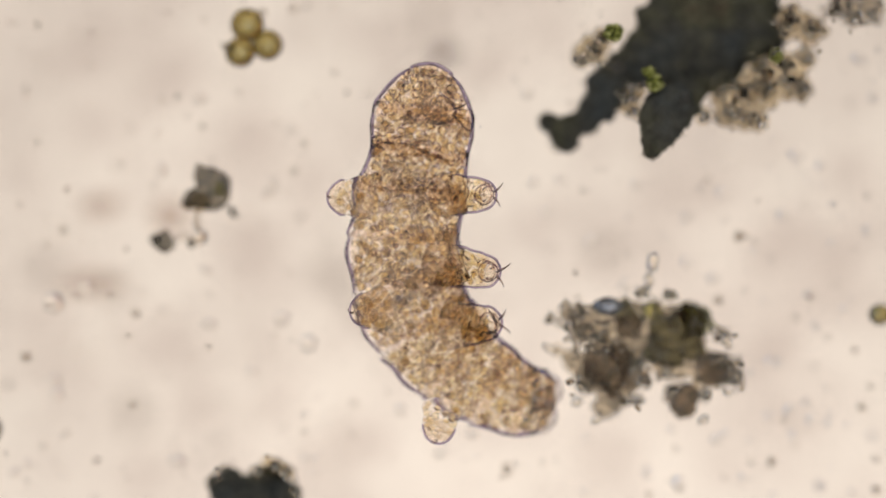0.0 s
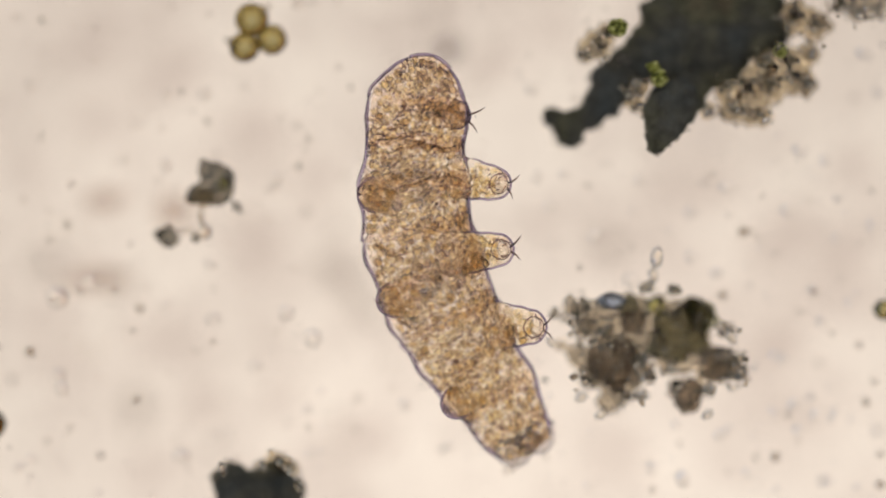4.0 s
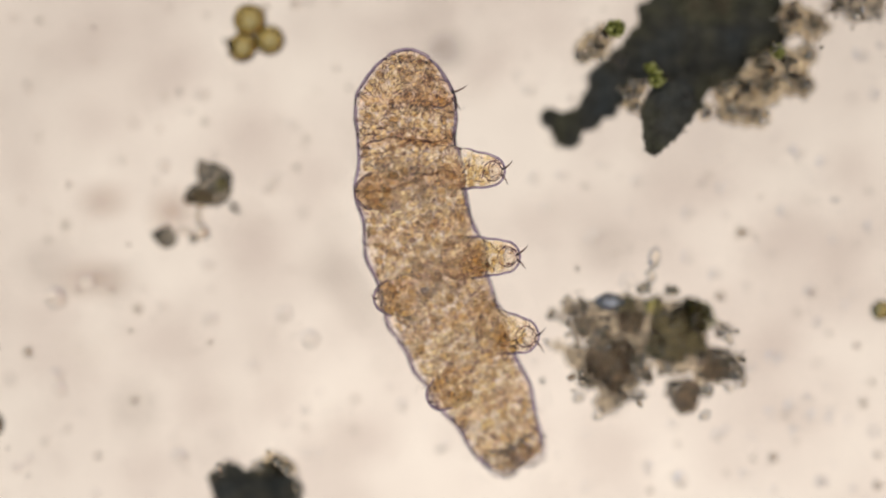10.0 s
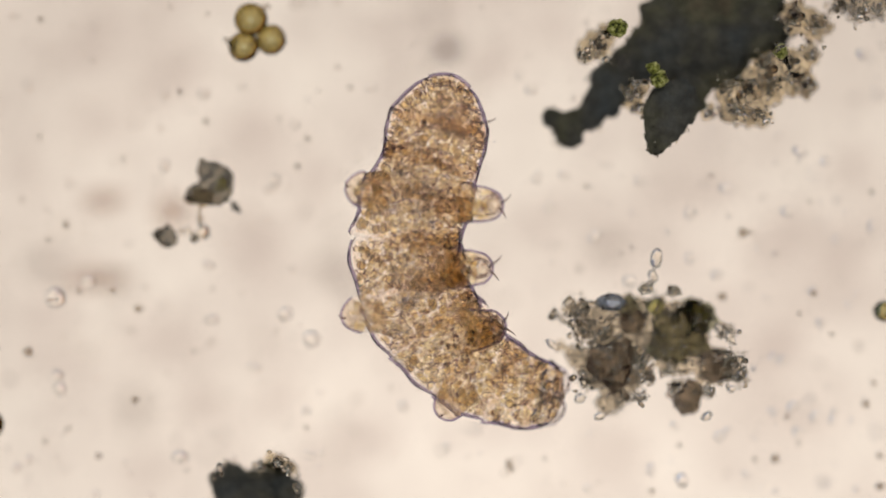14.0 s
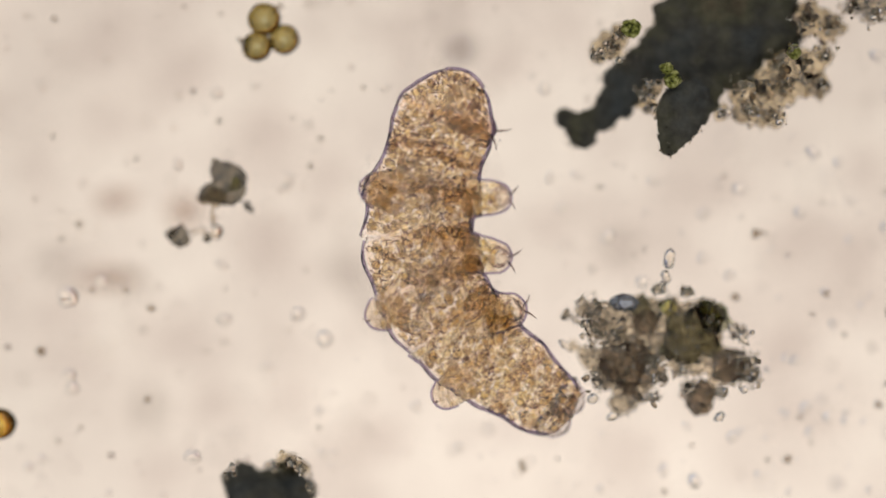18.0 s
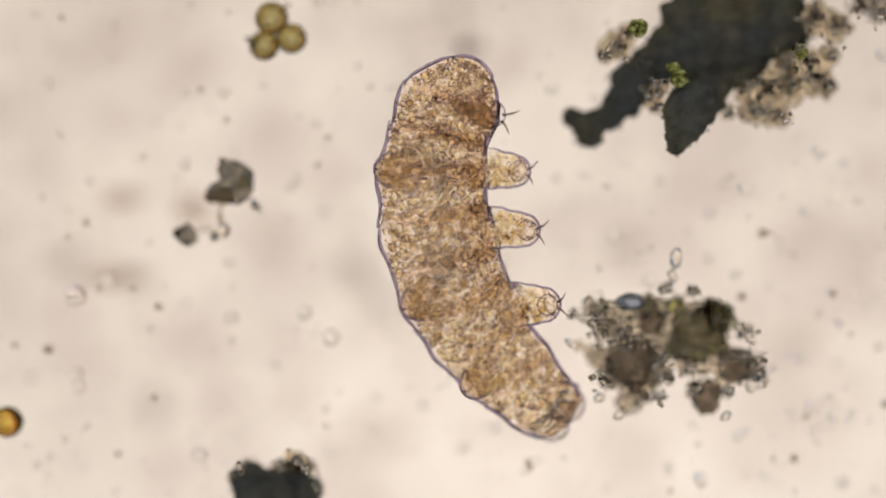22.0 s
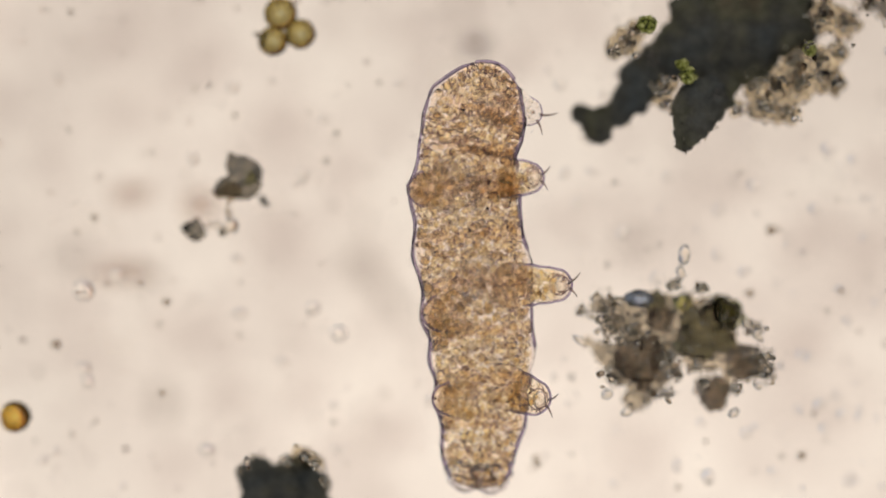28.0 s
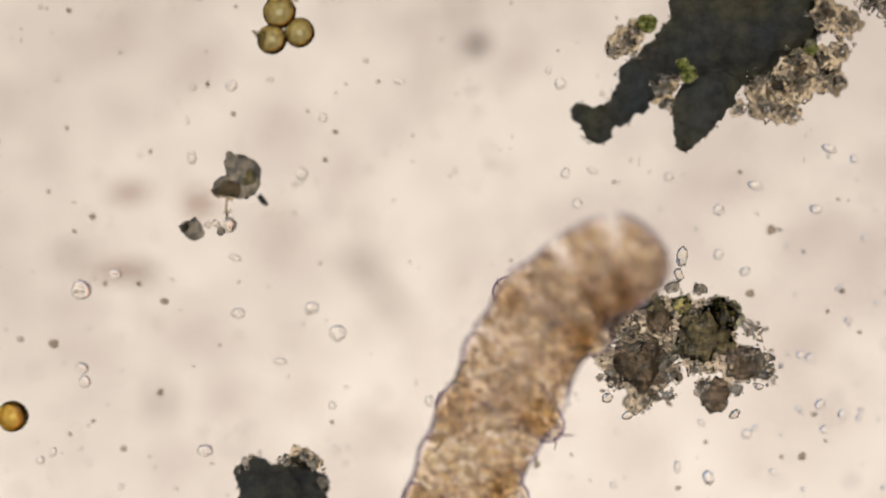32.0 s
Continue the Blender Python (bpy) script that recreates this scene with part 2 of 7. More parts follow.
# ---- mesh helpers ----
def finish(bm, name, mat):
    me = bpy.data.meshes.new(name)
    bm.to_mesh(me)
    bm.free()
    me.materials.append(mat)
    for p in me.polygons:
        p.use_smooth = True
    return me


def part(name, bm, mat, parent, label=""):
    ob = new(name, finish(bm, name, mat))
    ob.parent = parent
    return tagged(ob, label)


def spot(u, v, z=0.0):
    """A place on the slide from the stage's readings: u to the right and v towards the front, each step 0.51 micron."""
    return Vector(((u - 784) / 1960, (441 - v) / 1960, z))


def ball(r, sub=3, squash=(1, 1, 1), rough=0.0, scale=1.0, seed=0.0):
    """A rounded lump of radius r; rough: how far its surface wanders, over features of r / scale."""
    bm = bmesh.new()
    bmesh.ops.create_icosphere(bm, subdivisions=sub, radius=1.0)
    for v in bm.verts:
        p = v.co.copy()
        k = 1.0
        if rough:
            k += rough * noise.noise(p * scale + Vector((seed, seed * 0.7, -seed)))
            k += 0.5 * rough * noise.noise(p * scale * 2.7 + Vector((-seed, seed, seed)))
        v.co = Vector((p.x * squash[0], p.y * squash[1], p.z * squash[2])) * (r * k)
    return bm


def tube(points, radii, sides=8):
    """A round rod through the points, closed at both ends."""
    bm = bmesh.new()
    rings = []
    for i, p in enumerate(points):
        p = Vector(p)
        d = (Vector(points[min(i + 1, len(points) - 1)]) - Vector(points[max(i - 1, 0)])).normalized()
        side = d.cross(Vector((0.13, 0.2, 1.0))).normalized()
        up = side.cross(d)
        rings.append([bm.verts.new(p + (side * math.cos(a) + up * math.sin(a)) * radii[i])
                      for a in (2 * math.pi * k / sides for k in range(sides))])
    for a, b in zip(rings, rings[1:]):
        for k in range(sides):
            bm.faces.new((a[k], a[(k + 1) % sides], b[(k + 1) % sides], b[k]))
    bm.faces.new(rings[0][::-1])
    bm.faces.new(rings[-1])
    bmesh.ops.recalc_face_normals(bm, faces=bm.faces)
    return bm


def disc_with_hole(inner, outer, z0, z1, sides=72):
    bm = bmesh.new()
    loops = [[bm.verts.new((r * math.cos(2 * math.pi * k / sides), r * math.sin(2 * math.pi * k / sides), z))
              for k in range(sides)] for r, z in ((inner, z0), (outer, z0), (outer, z1), (inner, z1))]
    for a, b in zip(loops, loops[1:] + loops[:1]):
        for k in range(sides):
            bm.faces.new((a[k], a[(k + 1) % sides], b[(k + 1) % sides], b[k]))
    bmesh.ops.recalc_face_normals(bm, faces=bm.faces)
    return bm


def slab(x, y, z0, z1, bevel):
    bm = bmesh.new()
    bmesh.ops.create_cube(bm, size=1.0)
    for v in bm.verts:
        v.co = Vector((v.co.x * x, v.co.y * y, z0 + (v.co.z + 0.5) * (z1 - z0)))
    bmesh.ops.bevel(bm, geom=bm.edges[:], offset=bevel, segments=2, affect="EDGES")
    return bm


def granules(spots, jag=0.0):
    """Many small beads, (x, y, z, r) each, in one bmesh-free mesh: returns vertices and faces."""
    t = bmesh.new()
    bmesh.ops.create_icosphere(t, subdivisions=1, radius=1.0)
    base = np.array([v.co[:] for v in t.verts])
    tris = np.array([[v.index for v in f.verts] for f in t.faces])
    t.free()
    verts, faces = [], []
    for k, (x, y, z, r) in enumerate(spots):
        squash = 1 + 0.3 * np.sin(np.array((k * 1.7, k * 2.9, k * 0.8)))
        jut = 1 + jag * np.sin(np.arange(len(base))[:, None] * (2.3 + 0.37 * (k % 17)) + k)
        verts.append(base * jut * r * squash + (x, y, z))
        faces.append(tris + k * len(base))
    return np.concatenate(verts), np.concatenate(faces)


def strokes(name, rows, mat, parent, label):
    """Thin pointed four-sided rods as one mesh: rows of (x, y, z, half length, radius, heading, dip)."""
    verts, faces = [], []
    for x, y, z, half, r, turn, dip in rows:
        along = Vector((math.cos(turn) * math.cos(dip), math.sin(turn) * math.cos(dip), math.sin(dip)))
        side = Vector((-math.sin(turn), math.cos(turn), 0.0))
        up = along.cross(side)
        c, n = Vector((x, y, z)), len(verts)
        for e in (-0.6, 0.6):
            verts += [c + along * half * e + side * r, c + along * half * e + up * r, c + along * half * e - side * r, c + along * half * e - up * r]
        verts += [c - along * half, c + along * half]
        for k in range(4):
            k2 = (k + 1) % 4
            faces += [(n + k, n + k2, n + 4 + k2, n + 4 + k), (n + 8, n + k2, n + k), (n + 9, n + 4 + k, n + 4 + k2)]
    me = bpy.data.meshes.new(name)
    me.from_pydata(verts, [], faces)
    me.materials.append(mat)
    ob = new(name, me)
    ob.parent = parent
    tagged(ob, label, kind="stuff")


def beads(name, spots, mat, parent, label, kind="stuff", jag=0.0):
    v, f = granules(spots, jag)
    me = bpy.data.meshes.new(name)
    me.from_pydata(v.tolist(), [], f.tolist())
    me.materials.append(mat)
    for p in me.polygons:
        p.use_smooth = not jag
    ob = new(name, me)
    ob.parent = parent
    return tagged(ob, label, kind=kind)


# ---- the microscope's stage: slide, stage plate, lit condenser ----
SLIDE_UNDER = -0.16
glass, nt, b = material("slide_glass")
b.inputs["Base Color"].default_value = (0.985, 0.99, 0.985, 1)
b.inputs["Transmission Weight"].default_value = 1.0
b.inputs["IOR"].default_value = 1.03
b.inputs["Roughness"].default_value = 0.0
slide = new("ground", finish(slab(3.0, 2.2, SLIDE_UNDER, 0.0, 0.01), "ground", glass))
slide.visible_shadow = False
tagged(slide, "clear glass microscope slide under a film of water", "slide", kind="structure")
black, nt, b = material("black_anodised_metal")
n = noise_of(nt, coordinates(nt), 8.0)
nt.links.new(ramp(nt, n, [(0.3, (0.015, 0.015, 0.016)), (0.7, (0.03, 0.03, 0.032))]), b.inputs["Base Color"])
b.inputs["Roughness"].default_value = 0.6
stage = new("stage_plate", finish(disc_with_hole(1.0, 2.6, SLIDE_UNDER - 0.3, SLIDE_UNDER - 0.004), "stage_plate", black))
tagged(stage, "black anodised microscope stage plate with a round opening", "stage", kind="structure")
lit, nt, b = material("lit_condenser_glass")
e = nt.nodes.new("ShaderNodeEmission")
e.inputs[0].default_value = LAMP_COLOUR
co = coordinates(nt)
place = nt.nodes.new("ShaderNodeVectorMath")
place.operation = "SUBTRACT"
nt.links.new(co, place.inputs[0])
place.inputs[1].default_value = (0.02, -0.42, 0.0)
far, rim = nt.nodes.new("ShaderNodeVectorMath"), nt.nodes.new("ShaderNodeVectorMath")
far.operation = rim.operation = "LENGTH"
nt.links.new(place.outputs[0], far.inputs[0])
nt.links.new(co, rim.inputs[0])
fall = ramp(nt, far.outputs["Value"], [(0.0, (1.0, 1.0, 1.0)), (0.3, (0.955, 0.955, 0.95)), (0.55, (0.855, 0.855, 0.855)), (0.95, (0.68, 0.68, 0.69))])
# Bright ring beyond the view, added to put glints on grains and cells.
bright = ramp(nt, rim.outputs["Value"], [(0.50, (1.0, 1.0, 1.0)), (0.56, (1.4, 1.4, 1.4)), (0.62, (1.25, 1.25, 1.25)), (0.70, (0.6, 0.6, 0.6)), (0.85, (0.22, 0.22, 0.22))])
fall = mixed(nt, fall, bright, 1.0)
frost = ramp(nt, noise_of(nt, co, 3.2, 2.0), [(0.3, (0.90, 0.90, 0.91)), (0.62, (1.0, 1.0, 1.0))])
glow = nt.nodes.new("ShaderNodeRGBToBW")
nt.links.new(mixed(nt, fall, frost, 1.0), glow.inputs[0])
slant = nt.nodes.new("ShaderNodeVectorMath")
slant.operation = "DOT_PRODUCT"
nt.links.new(co, slant.inputs[0])
slant.inputs[1].default_value = (0.62, -0.5, 0.0)
# Orange and blue rim stands in for the lens's colour fringes at edges.
hue = ramp(nt, maths(nt, "ADD", slant.outputs["Value"], 0.5), [(0.0, (1.0, 0.52, 0.26)), (0.42, (0.72, 0.50, 0.62)), (0.6, (0.52, 0.46, 0.68)), (1.0, (0.20, 0.44, 0.92))])
outer = ramp(nt, rim.outputs["Value"], [(0.54, (0.0, 0.0, 0.0)), (0.67, (0.95, 0.95, 0.95))])
nt.links.new(mixed(nt, LAMP_COLOUR, hue, outer, "MIX"), e.inputs[0])
nt.links.new(maths(nt, "MULTIPLY", glow.outputs[0], LAMP_POWER), e.inputs[1])
nt.links.new(e.outputs[0], nt.nodes["Material Output"].inputs["Surface"])
lens = bmesh.new()
bmesh.ops.create_cone(lens, cap_ends=True, segments=72, radius1=0.86, radius2=0.86, depth=0.06)
condenser = new("condenser_lamp", finish(lens, "condenser_lamp", lit))
condenser.location = (0, 0, -0.98)
tagged(condenser, "lit frosted condenser lens under the stage opening", "lamp", kind="structure")
barrel = new("condenser_barrel", finish(disc_with_hole(0.87, 1.4, -1.1, SLIDE_UNDER - 0.31), "condenser_barrel", black))
tagged(barrel, "black metal barrel round the condenser lens", "stage", kind="structure")

# ---- the water bear ----
bear = tagged(new("water_bear"), "amber translucent water bear with clawed stubby legs, walking on the slide", "water bear")
bear.location = (0, 0, 0)
ANIMAL = {}
LENGTH = 0.387


def girth(f):
    """The trunk's radius at the fraction f of its length."""
    table = ((0.0, 0.0), (0.012, 0.0155), (0.04, 0.0278), (0.072, 0.0368), (0.11, 0.0430), (0.16, 0.0480), (0.20, 0.0466), (0.24, 0.0463), (0.34, 0.0500), (0.41, 0.0510),
             (0.5, 0.0515), (0.6, 0.0503), (0.7, 0.0460), (0.76, 0.0428), (0.83, 0.0388), (0.9, 0.0345), (0.95, 0.0300), (0.985, 0.0245), (1.0, 0.0))
    for (a, ra), (b2, rb) in zip(table, table[1:]):
        if f <= b2:
            return ra + (rb - ra) * (f - a) / (b2 - a)
    return 0.0


FLATNESS = 0.74
LEG_ROOTS = (0.285, 0.49, 0.705)


def flank(f, side):
    """How far a flank swells at the leg roots and draws in between them, as a factor of the girth; side: 1 right, -1 left."""
    centres = (0.10, 0.29, 0.49, 0.69, 0.84) if side > 0 else (0.11, 0.31, 0.44, 0.59, 0.70, 0.80, 0.92)
    swell = sum(math.exp(-((f - c) / 0.040) ** 2) for c in centres)
    return 1 + min(1.0, max(0.0, (f - 0.05) / 0.06)) * (0.10 * min(1.0, swell) - 0.065)


def trunk_segment(key, name, a, b2, tuck, seed, label):
    """One ring of the trunk between the fractions a and b2, long axis x towards the tail, its hem tucked in under the next ring."""
    bm = bmesh.new()
    sides, steps = 56, 22
    first, last = a == 0, b2 == 1
    rings = []
    for i in range(steps + 1):
        u = i / steps
        w = u
        if first:
            w = u * u * 0.55 + u * 0.45
        if last:
            w = 1 - ((1 - u) ** 2 * 0.55 + (1 - u) * 0.45)
        f = a + (b2 - a) * w
        x = (f - (a + b2) / 2) * LENGTH
        r = girth(f)
        side = (w - 0.5) * 2
        if not (first and side < 0) and not (last and side > 0):
            r *= 1.01 - (0.06 * tuck[side > 0] + 0.012) * side ** 4
        ring = []
        if r < 1e-4:
            ring = [bm.verts.new((x, 0, 0))]
        else:
            for k in range(sides):
                t = 2 * math.pi * k / sides
                d = Vector((math.cos(t), math.sin(t)))
                q = Vector((x * 28, d.x * 1.6, d.y * 1.6 + seed))
                rr = r * (1 + 0.035 * noise.noise(q) + 0.02 * noise.noise(q * 3.1))
                ring.append(bm.verts.new((x, d.x * rr * (flank(f, 1) if d.x > 0 else flank(f, -1)), d.y * rr * FLATNESS)))
        rings.append(ring)
    for p, q in zip(rings, rings[1:]):
        for k in range(sides):
            k2 = (k + 1) % sides
            if len(p) == 1:
                bm.faces.new((p[0], q[k2], q[k]))
            elif len(q) == 1:
                bm.faces.new((p[k], p[k2], q[0]))
            else:
                bm.faces.new((p[k], p[k2], q[k2], q[k]))
    bmesh.ops.recalc_face_normals(bm, faces=bm.faces)
    ob = part(name, bm, SKIN, bear, label)
    ANIMAL[key] = ob
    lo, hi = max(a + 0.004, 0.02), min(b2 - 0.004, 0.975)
    # Tubes along both flanks draw the edge's refraction shade, fading at right leg roots.
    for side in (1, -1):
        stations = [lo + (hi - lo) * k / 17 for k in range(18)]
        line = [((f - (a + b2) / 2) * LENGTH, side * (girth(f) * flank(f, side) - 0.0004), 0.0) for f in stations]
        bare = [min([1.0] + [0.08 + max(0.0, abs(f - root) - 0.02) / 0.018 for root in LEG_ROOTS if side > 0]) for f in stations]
        part("outline_shade", tube(line, [(0.0009 + 0.0016 * math.sin(math.pi * k / 17) ** 0.5) * bare[k] for k in range(18)], 8), OUTLINE_SHADE, ob, "purple-grey outline shade drawn along the flank")
    return ob


CUTS = (0.0, 0.12, 0.21, 0.30, 0.41, 0.52, 0.63, 0.74, 0.84, 0.92, 1.0)
FOLDS = (0, 0.3, 0.9, 0.4, 0.8, 0.5, 0.8, 0.6, 0.8, 0.4, 0)
HEMS = (0.0, 0.022, 0.022, 0.022, 0.02, 0.02, 0.02, 0.02, 0.02, 0.016, 0.0)
SPANS = [(max(0.0, a - HEMS[i]), min(1.0, b2 + HEMS[i + 1])) for i, (a, b2) in enumerate(zip(CUTS, CUTS[1:]))]
TRUNK = []
for i, (a, b2) in enumerate(SPANS):
    name = "head" if i == 0 else "tail_segment" if i == 9 else "trunk_segment"
    text = {0: "blunt amber front of the head", 9: "narrow pale amber tail end"}.get(i, "amber trunk ring full of storage granules")
    TRUNK.append(trunk_segment("ring_%d" % i, name, a, b2, FOLDS[i:i + 2], 1.0 + 4 * i, text))


CREASE = absorbing("brown_skin_crease", (0.72, 0.60, 0.52), (0.42, 0.32, 0.30), 90.0)


def crease(i, seed):
    """A fine wrinkle across the back, at the front hem of trunk ring i."""
    rng = random.Random(seed)
    f = CUTS[i] + rng.uniform(-0.004, 0.012)
    seg, x = TRUNK[i], (f - sum(SPANS[i]) / 2) * LENGTH
    a0, a1 = rng.uniform(0.15, 0.7), rng.uniform(2.3, 3.0)
    pts, r = [], girth(f) * 1.0
    for k in range(22):
        t = a0 + (a1 - a0) * k / 21
        wave = 0.004 * math.sin(k * 0.3 + seed) + 0.001 * math.sin(k * 1.3 + seed * 2)
        pts.append((x + wave, r * math.cos(t), FLATNESS * r * math.sin(t) + 0.0006))
    part("skin_crease", tube(pts, [0.0003 + 0.0005 * math.sin(math.pi * k / 21) for k in range(22)], 6), CREASE, seg, "fine brown skin crease")


# The same drawn outline shade, carried round the snout.
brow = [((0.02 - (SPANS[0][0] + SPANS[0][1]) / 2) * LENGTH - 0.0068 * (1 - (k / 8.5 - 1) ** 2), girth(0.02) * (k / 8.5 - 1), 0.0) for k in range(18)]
part("outline_shade", tube(brow, [0.0022] * 18, 8), OUTLINE_SHADE, TRUNK[0], "purple-grey outline shade drawn round the snout")
for i, seed in ((2, 1), (2, 2), (3, 3)):
    crease(i, seed)


def ring_at(f):
    """The trunk ring that holds the fraction f, and f's place along its axis."""
    i = max(k for k in range(10) if CUTS[k] <= f)
    return TRUNK[i], (f - sum(SPANS[i]) / 2) * LENGTH


SEAM = absorbing("purple_brown_cell_seam", (0.74, 0.65, 0.68), (0.46, 0.37, 0.42), 120.0)


def stuffing(seg, a, b2, lo, hi, dense, seed):
    """Storage cells packed side by side through the middle of the trunk between its fractions lo and hi, and fine granules all round."""
    rng = random.Random(seed)
    mid = (a + b2) / 2
    cells, upper, drops = [], [], []
    for level, step in ((0.010, 0.0056), (-0.016, 0.0060)):
        for row in range(int(round((hi - lo) * LENGTH / (step * 0.87)))):
            for col in range(-11, 12):
                f = lo + (row + 0.5) * step * 0.87 / LENGTH + rng.gauss(0, 0.0050)
                y = (col + 0.5 * (row % 2)) * step + rng.gauss(0, 0.0013)
                r = step * rng.uniform(0.42, 0.68)
                if f < 0.012 or f > 0.985 or abs(y) > girth(f) * 0.92 - r * 0.7:
                    continue
                z = level * math.sqrt(max(0.0, 1 - (y / girth(f)) ** 2)) * girth(f) / 0.05
                (upper if level > 0 else cells).append(((f - mid) * LENGTH, y, z + rng.uniform(-0.004, 0.004), r))
    for k in range(int((hi - lo) * LENGTH * 2 * girth((lo + hi) / 2) * dense)):
        f = min(0.985, max(0.02, rng.uniform(lo, hi) + rng.gauss(0, 0.012)))
        r = rng.uniform(0.0011, 0.0026)
        limit = girth(f) * 0.90 - r
        if limit <= 0:
            continue
        q, t = limit * math.sqrt(rng.random()), rng.uniform(0, 6.283)
        drops.append(((f - mid) * LENGTH, q * math.cos(t), FLATNESS * q * math.sin(t), r))
    for k in range(int((hi - lo) * LENGTH * 2 * girth((lo + hi) / 2) * dense * 1.1)):
        f = min(0.98, max(0.03, rng.uniform(lo, hi)))
        r, q, t = rng.uniform(0.0012, 0.0022), girth(f) * rng.uniform(0.78, 0.90), rng.uniform(3.5, 5.9)
        drops.append(((f - mid) * LENGTH, q * math.cos(t), FLATNESS * q * math.sin(t), r))
    specks = []
    for k in range(int((hi - lo) * LENGTH * 2 * girth((lo + hi) / 2) * dense * (0.42 if lo > 0.5 else 0.26))):
        f = min(0.975, max(0.03, rng.uniform(lo, hi)))
        q, t = girth(f) * rng.uniform(0.70, 0.90), rng.choice((rng.uniform(3.35, 6.07), rng.uniform(3.35, 6.07), rng.uniform(0.3, 2.84)))
        specks.append(((f - mid) * LENGTH, q * math.cos(t), FLATNESS * q * math.sin(t), rng.uniform(0.0006, 0.0014)))
    beads("pigment_specks", specks, SPECKS, seg, "scattered dark pigment specks")
    seams = []
    for k in range(int((hi - lo) * LENGTH * 2 * girth((lo + hi) / 2) * 36000)):
        f = min(0.97, max(0.03, rng.uniform(lo, hi)))
        y = girth(f) * rng.uniform(-0.92, 0.92)
        low = -0.86 * FLATNESS * math.sqrt(girth(f) ** 2 - y * y)
        seams.append(((f - mid) * LENGTH, y, low if k % 3 == 0 else rng.uniform(-0.009, 0.007), rng.uniform(0.0012, 0.0040), rng.uniform(0.0003, 0.0006) * (1.6 if k % 3 == 0 else 1.0),
                      rng.gauss(0.9, 0.9), rng.gauss(0, 0.2)))
    for x, y, z, r in upper:
        if rng.random() < 0.45:
            at, turn = rng.uniform(-0.006, 0.005), rng.uniform(0, 6.28)
            for k in range(rng.randrange(4, 8)):
                a = turn + k * math.pi / 4
                seams.append((x + r * math.cos(a), y + r * rng.uniform(0.85, 1.1) * math.sin(a), at, r * 0.55, rng.uniform(0.0003, 0.0005), a + math.pi / 2, 0.0))
    strokes("cell_seams", seams, SEAM, seg, "dark purple-brown walls and seams of the cells")
    flesh = bmesh.new()
    rings = []
    for i in range(9):
        f = lo - 0.010 * (lo > 0) + (hi - lo + 0.010 * (lo > 0) + 0.010 * (hi < 1)) * i / 8
        r = max(0.0006, girth(f) * (0.915 if 0 < i < 8 else 0.88))
        rings.append([flesh.verts.new(((f - mid) * LENGTH, r * math.cos(t) * flank(f, 1 if math.cos(t) > 0 else -1), 0.95 * FLATNESS * r * math.sin(t))) for t in (2 * math.pi * k / 32 for k in range(32))])
    for p, q in zip(rings, rings[1:]):
        for k in range(32):
            flesh.faces.new((p[k], p[(k + 1) % 32], q[(k + 1) % 32], q[k]))
    part("flesh", flesh, HEAD_TISSUE if lo < 0.2 else TISSUE if lo < 0.6 else TAIL_TISSUE, seg, "soft amber flesh under the skin")
    beads("storage_cells", cells, CELLS, seg, "packed golden storage cells")
    beads("upper_cells", upper, CLEAR_CELLS, seg, "clear storage cells under the back")
    beads("fine_granules", drops, DROPS, seg, "fine amber and dark granules")


def cloud(name, f, y, z, sx, sy, sz, count, size, mat, seed, label):
    """A soft-edged cluster of granules round the fraction f of the trunk, thickest in its middle."""
    rng = random.Random(seed)
    seg, x = ring_at(f)
    spots = [(x + rng.gauss(0, sx), y + rng.gauss(0, sy), z + max(-2 * sz, min(2 * sz, rng.gauss(0, sz))), rng.uniform(0.6, 1.3) * size)
             for k in range(count)]
    beads(name, spots, mat, seg, label)


DENSE = 38000.0
for i, (seg, (a, b2)) in enumerate(zip(TRUNK, SPANS)):
    stuffing(seg, a, b2, CUTS[i], CUTS[i + 1], DENSE * (0.8 if i > 6 else 1.0), 41 + i)
for i, (f, y, spread, count) in enumerate(((0.31, -0.002, 0.014, 90), (0.41, -0.002, 0.013, 26), (0.52, 0.002, 0.014, 120), (0.62, 0.002, 0.016, 30), (0.70, 0.002, 0.015, 14))):
    cloud("gut", f, y, 0.0, 0.015, spread, 0.012, count, 0.0042, GUT, 61 + i, "brown gut showing through")
cloud("tissue_patch", 0.285, -0.022, 0.004, 0.012, 0.011, 0.006, 36, 0.0042, GUT, 71, "brownish tissue patch")
cloud("tissue_patch", 0.58, -0.026, 0.008, 0.010, 0.008, 0.006, 22, 0.0042, GUT, 72, "brownish tissue patch")
cloud("mouth_bar", 0.135, 0.010, 0.012, 0.0036, 0.012, 0.004, 240, 0.0011, MOUTH, 73, "dark bar of the mouth parts")
cloud("gullet", 0.08, 0.004, 0.0, 0.012, 0.009, 0.006, 22, 0.004, GUT, 74, "brown gullet")


def hook(bend, length, lean):
    """A thin curved claw."""
    pts = [(length * u, lean * u + bend * u * u, 0.002 - 0.006 * u * u) for u in (0, 0.2, 0.4, 0.6, 0.8, 1.0)]
    return tube(pts, [0.0012, 0.0011, 0.0010, 0.0008, 0.0006, 0.0003], 7)


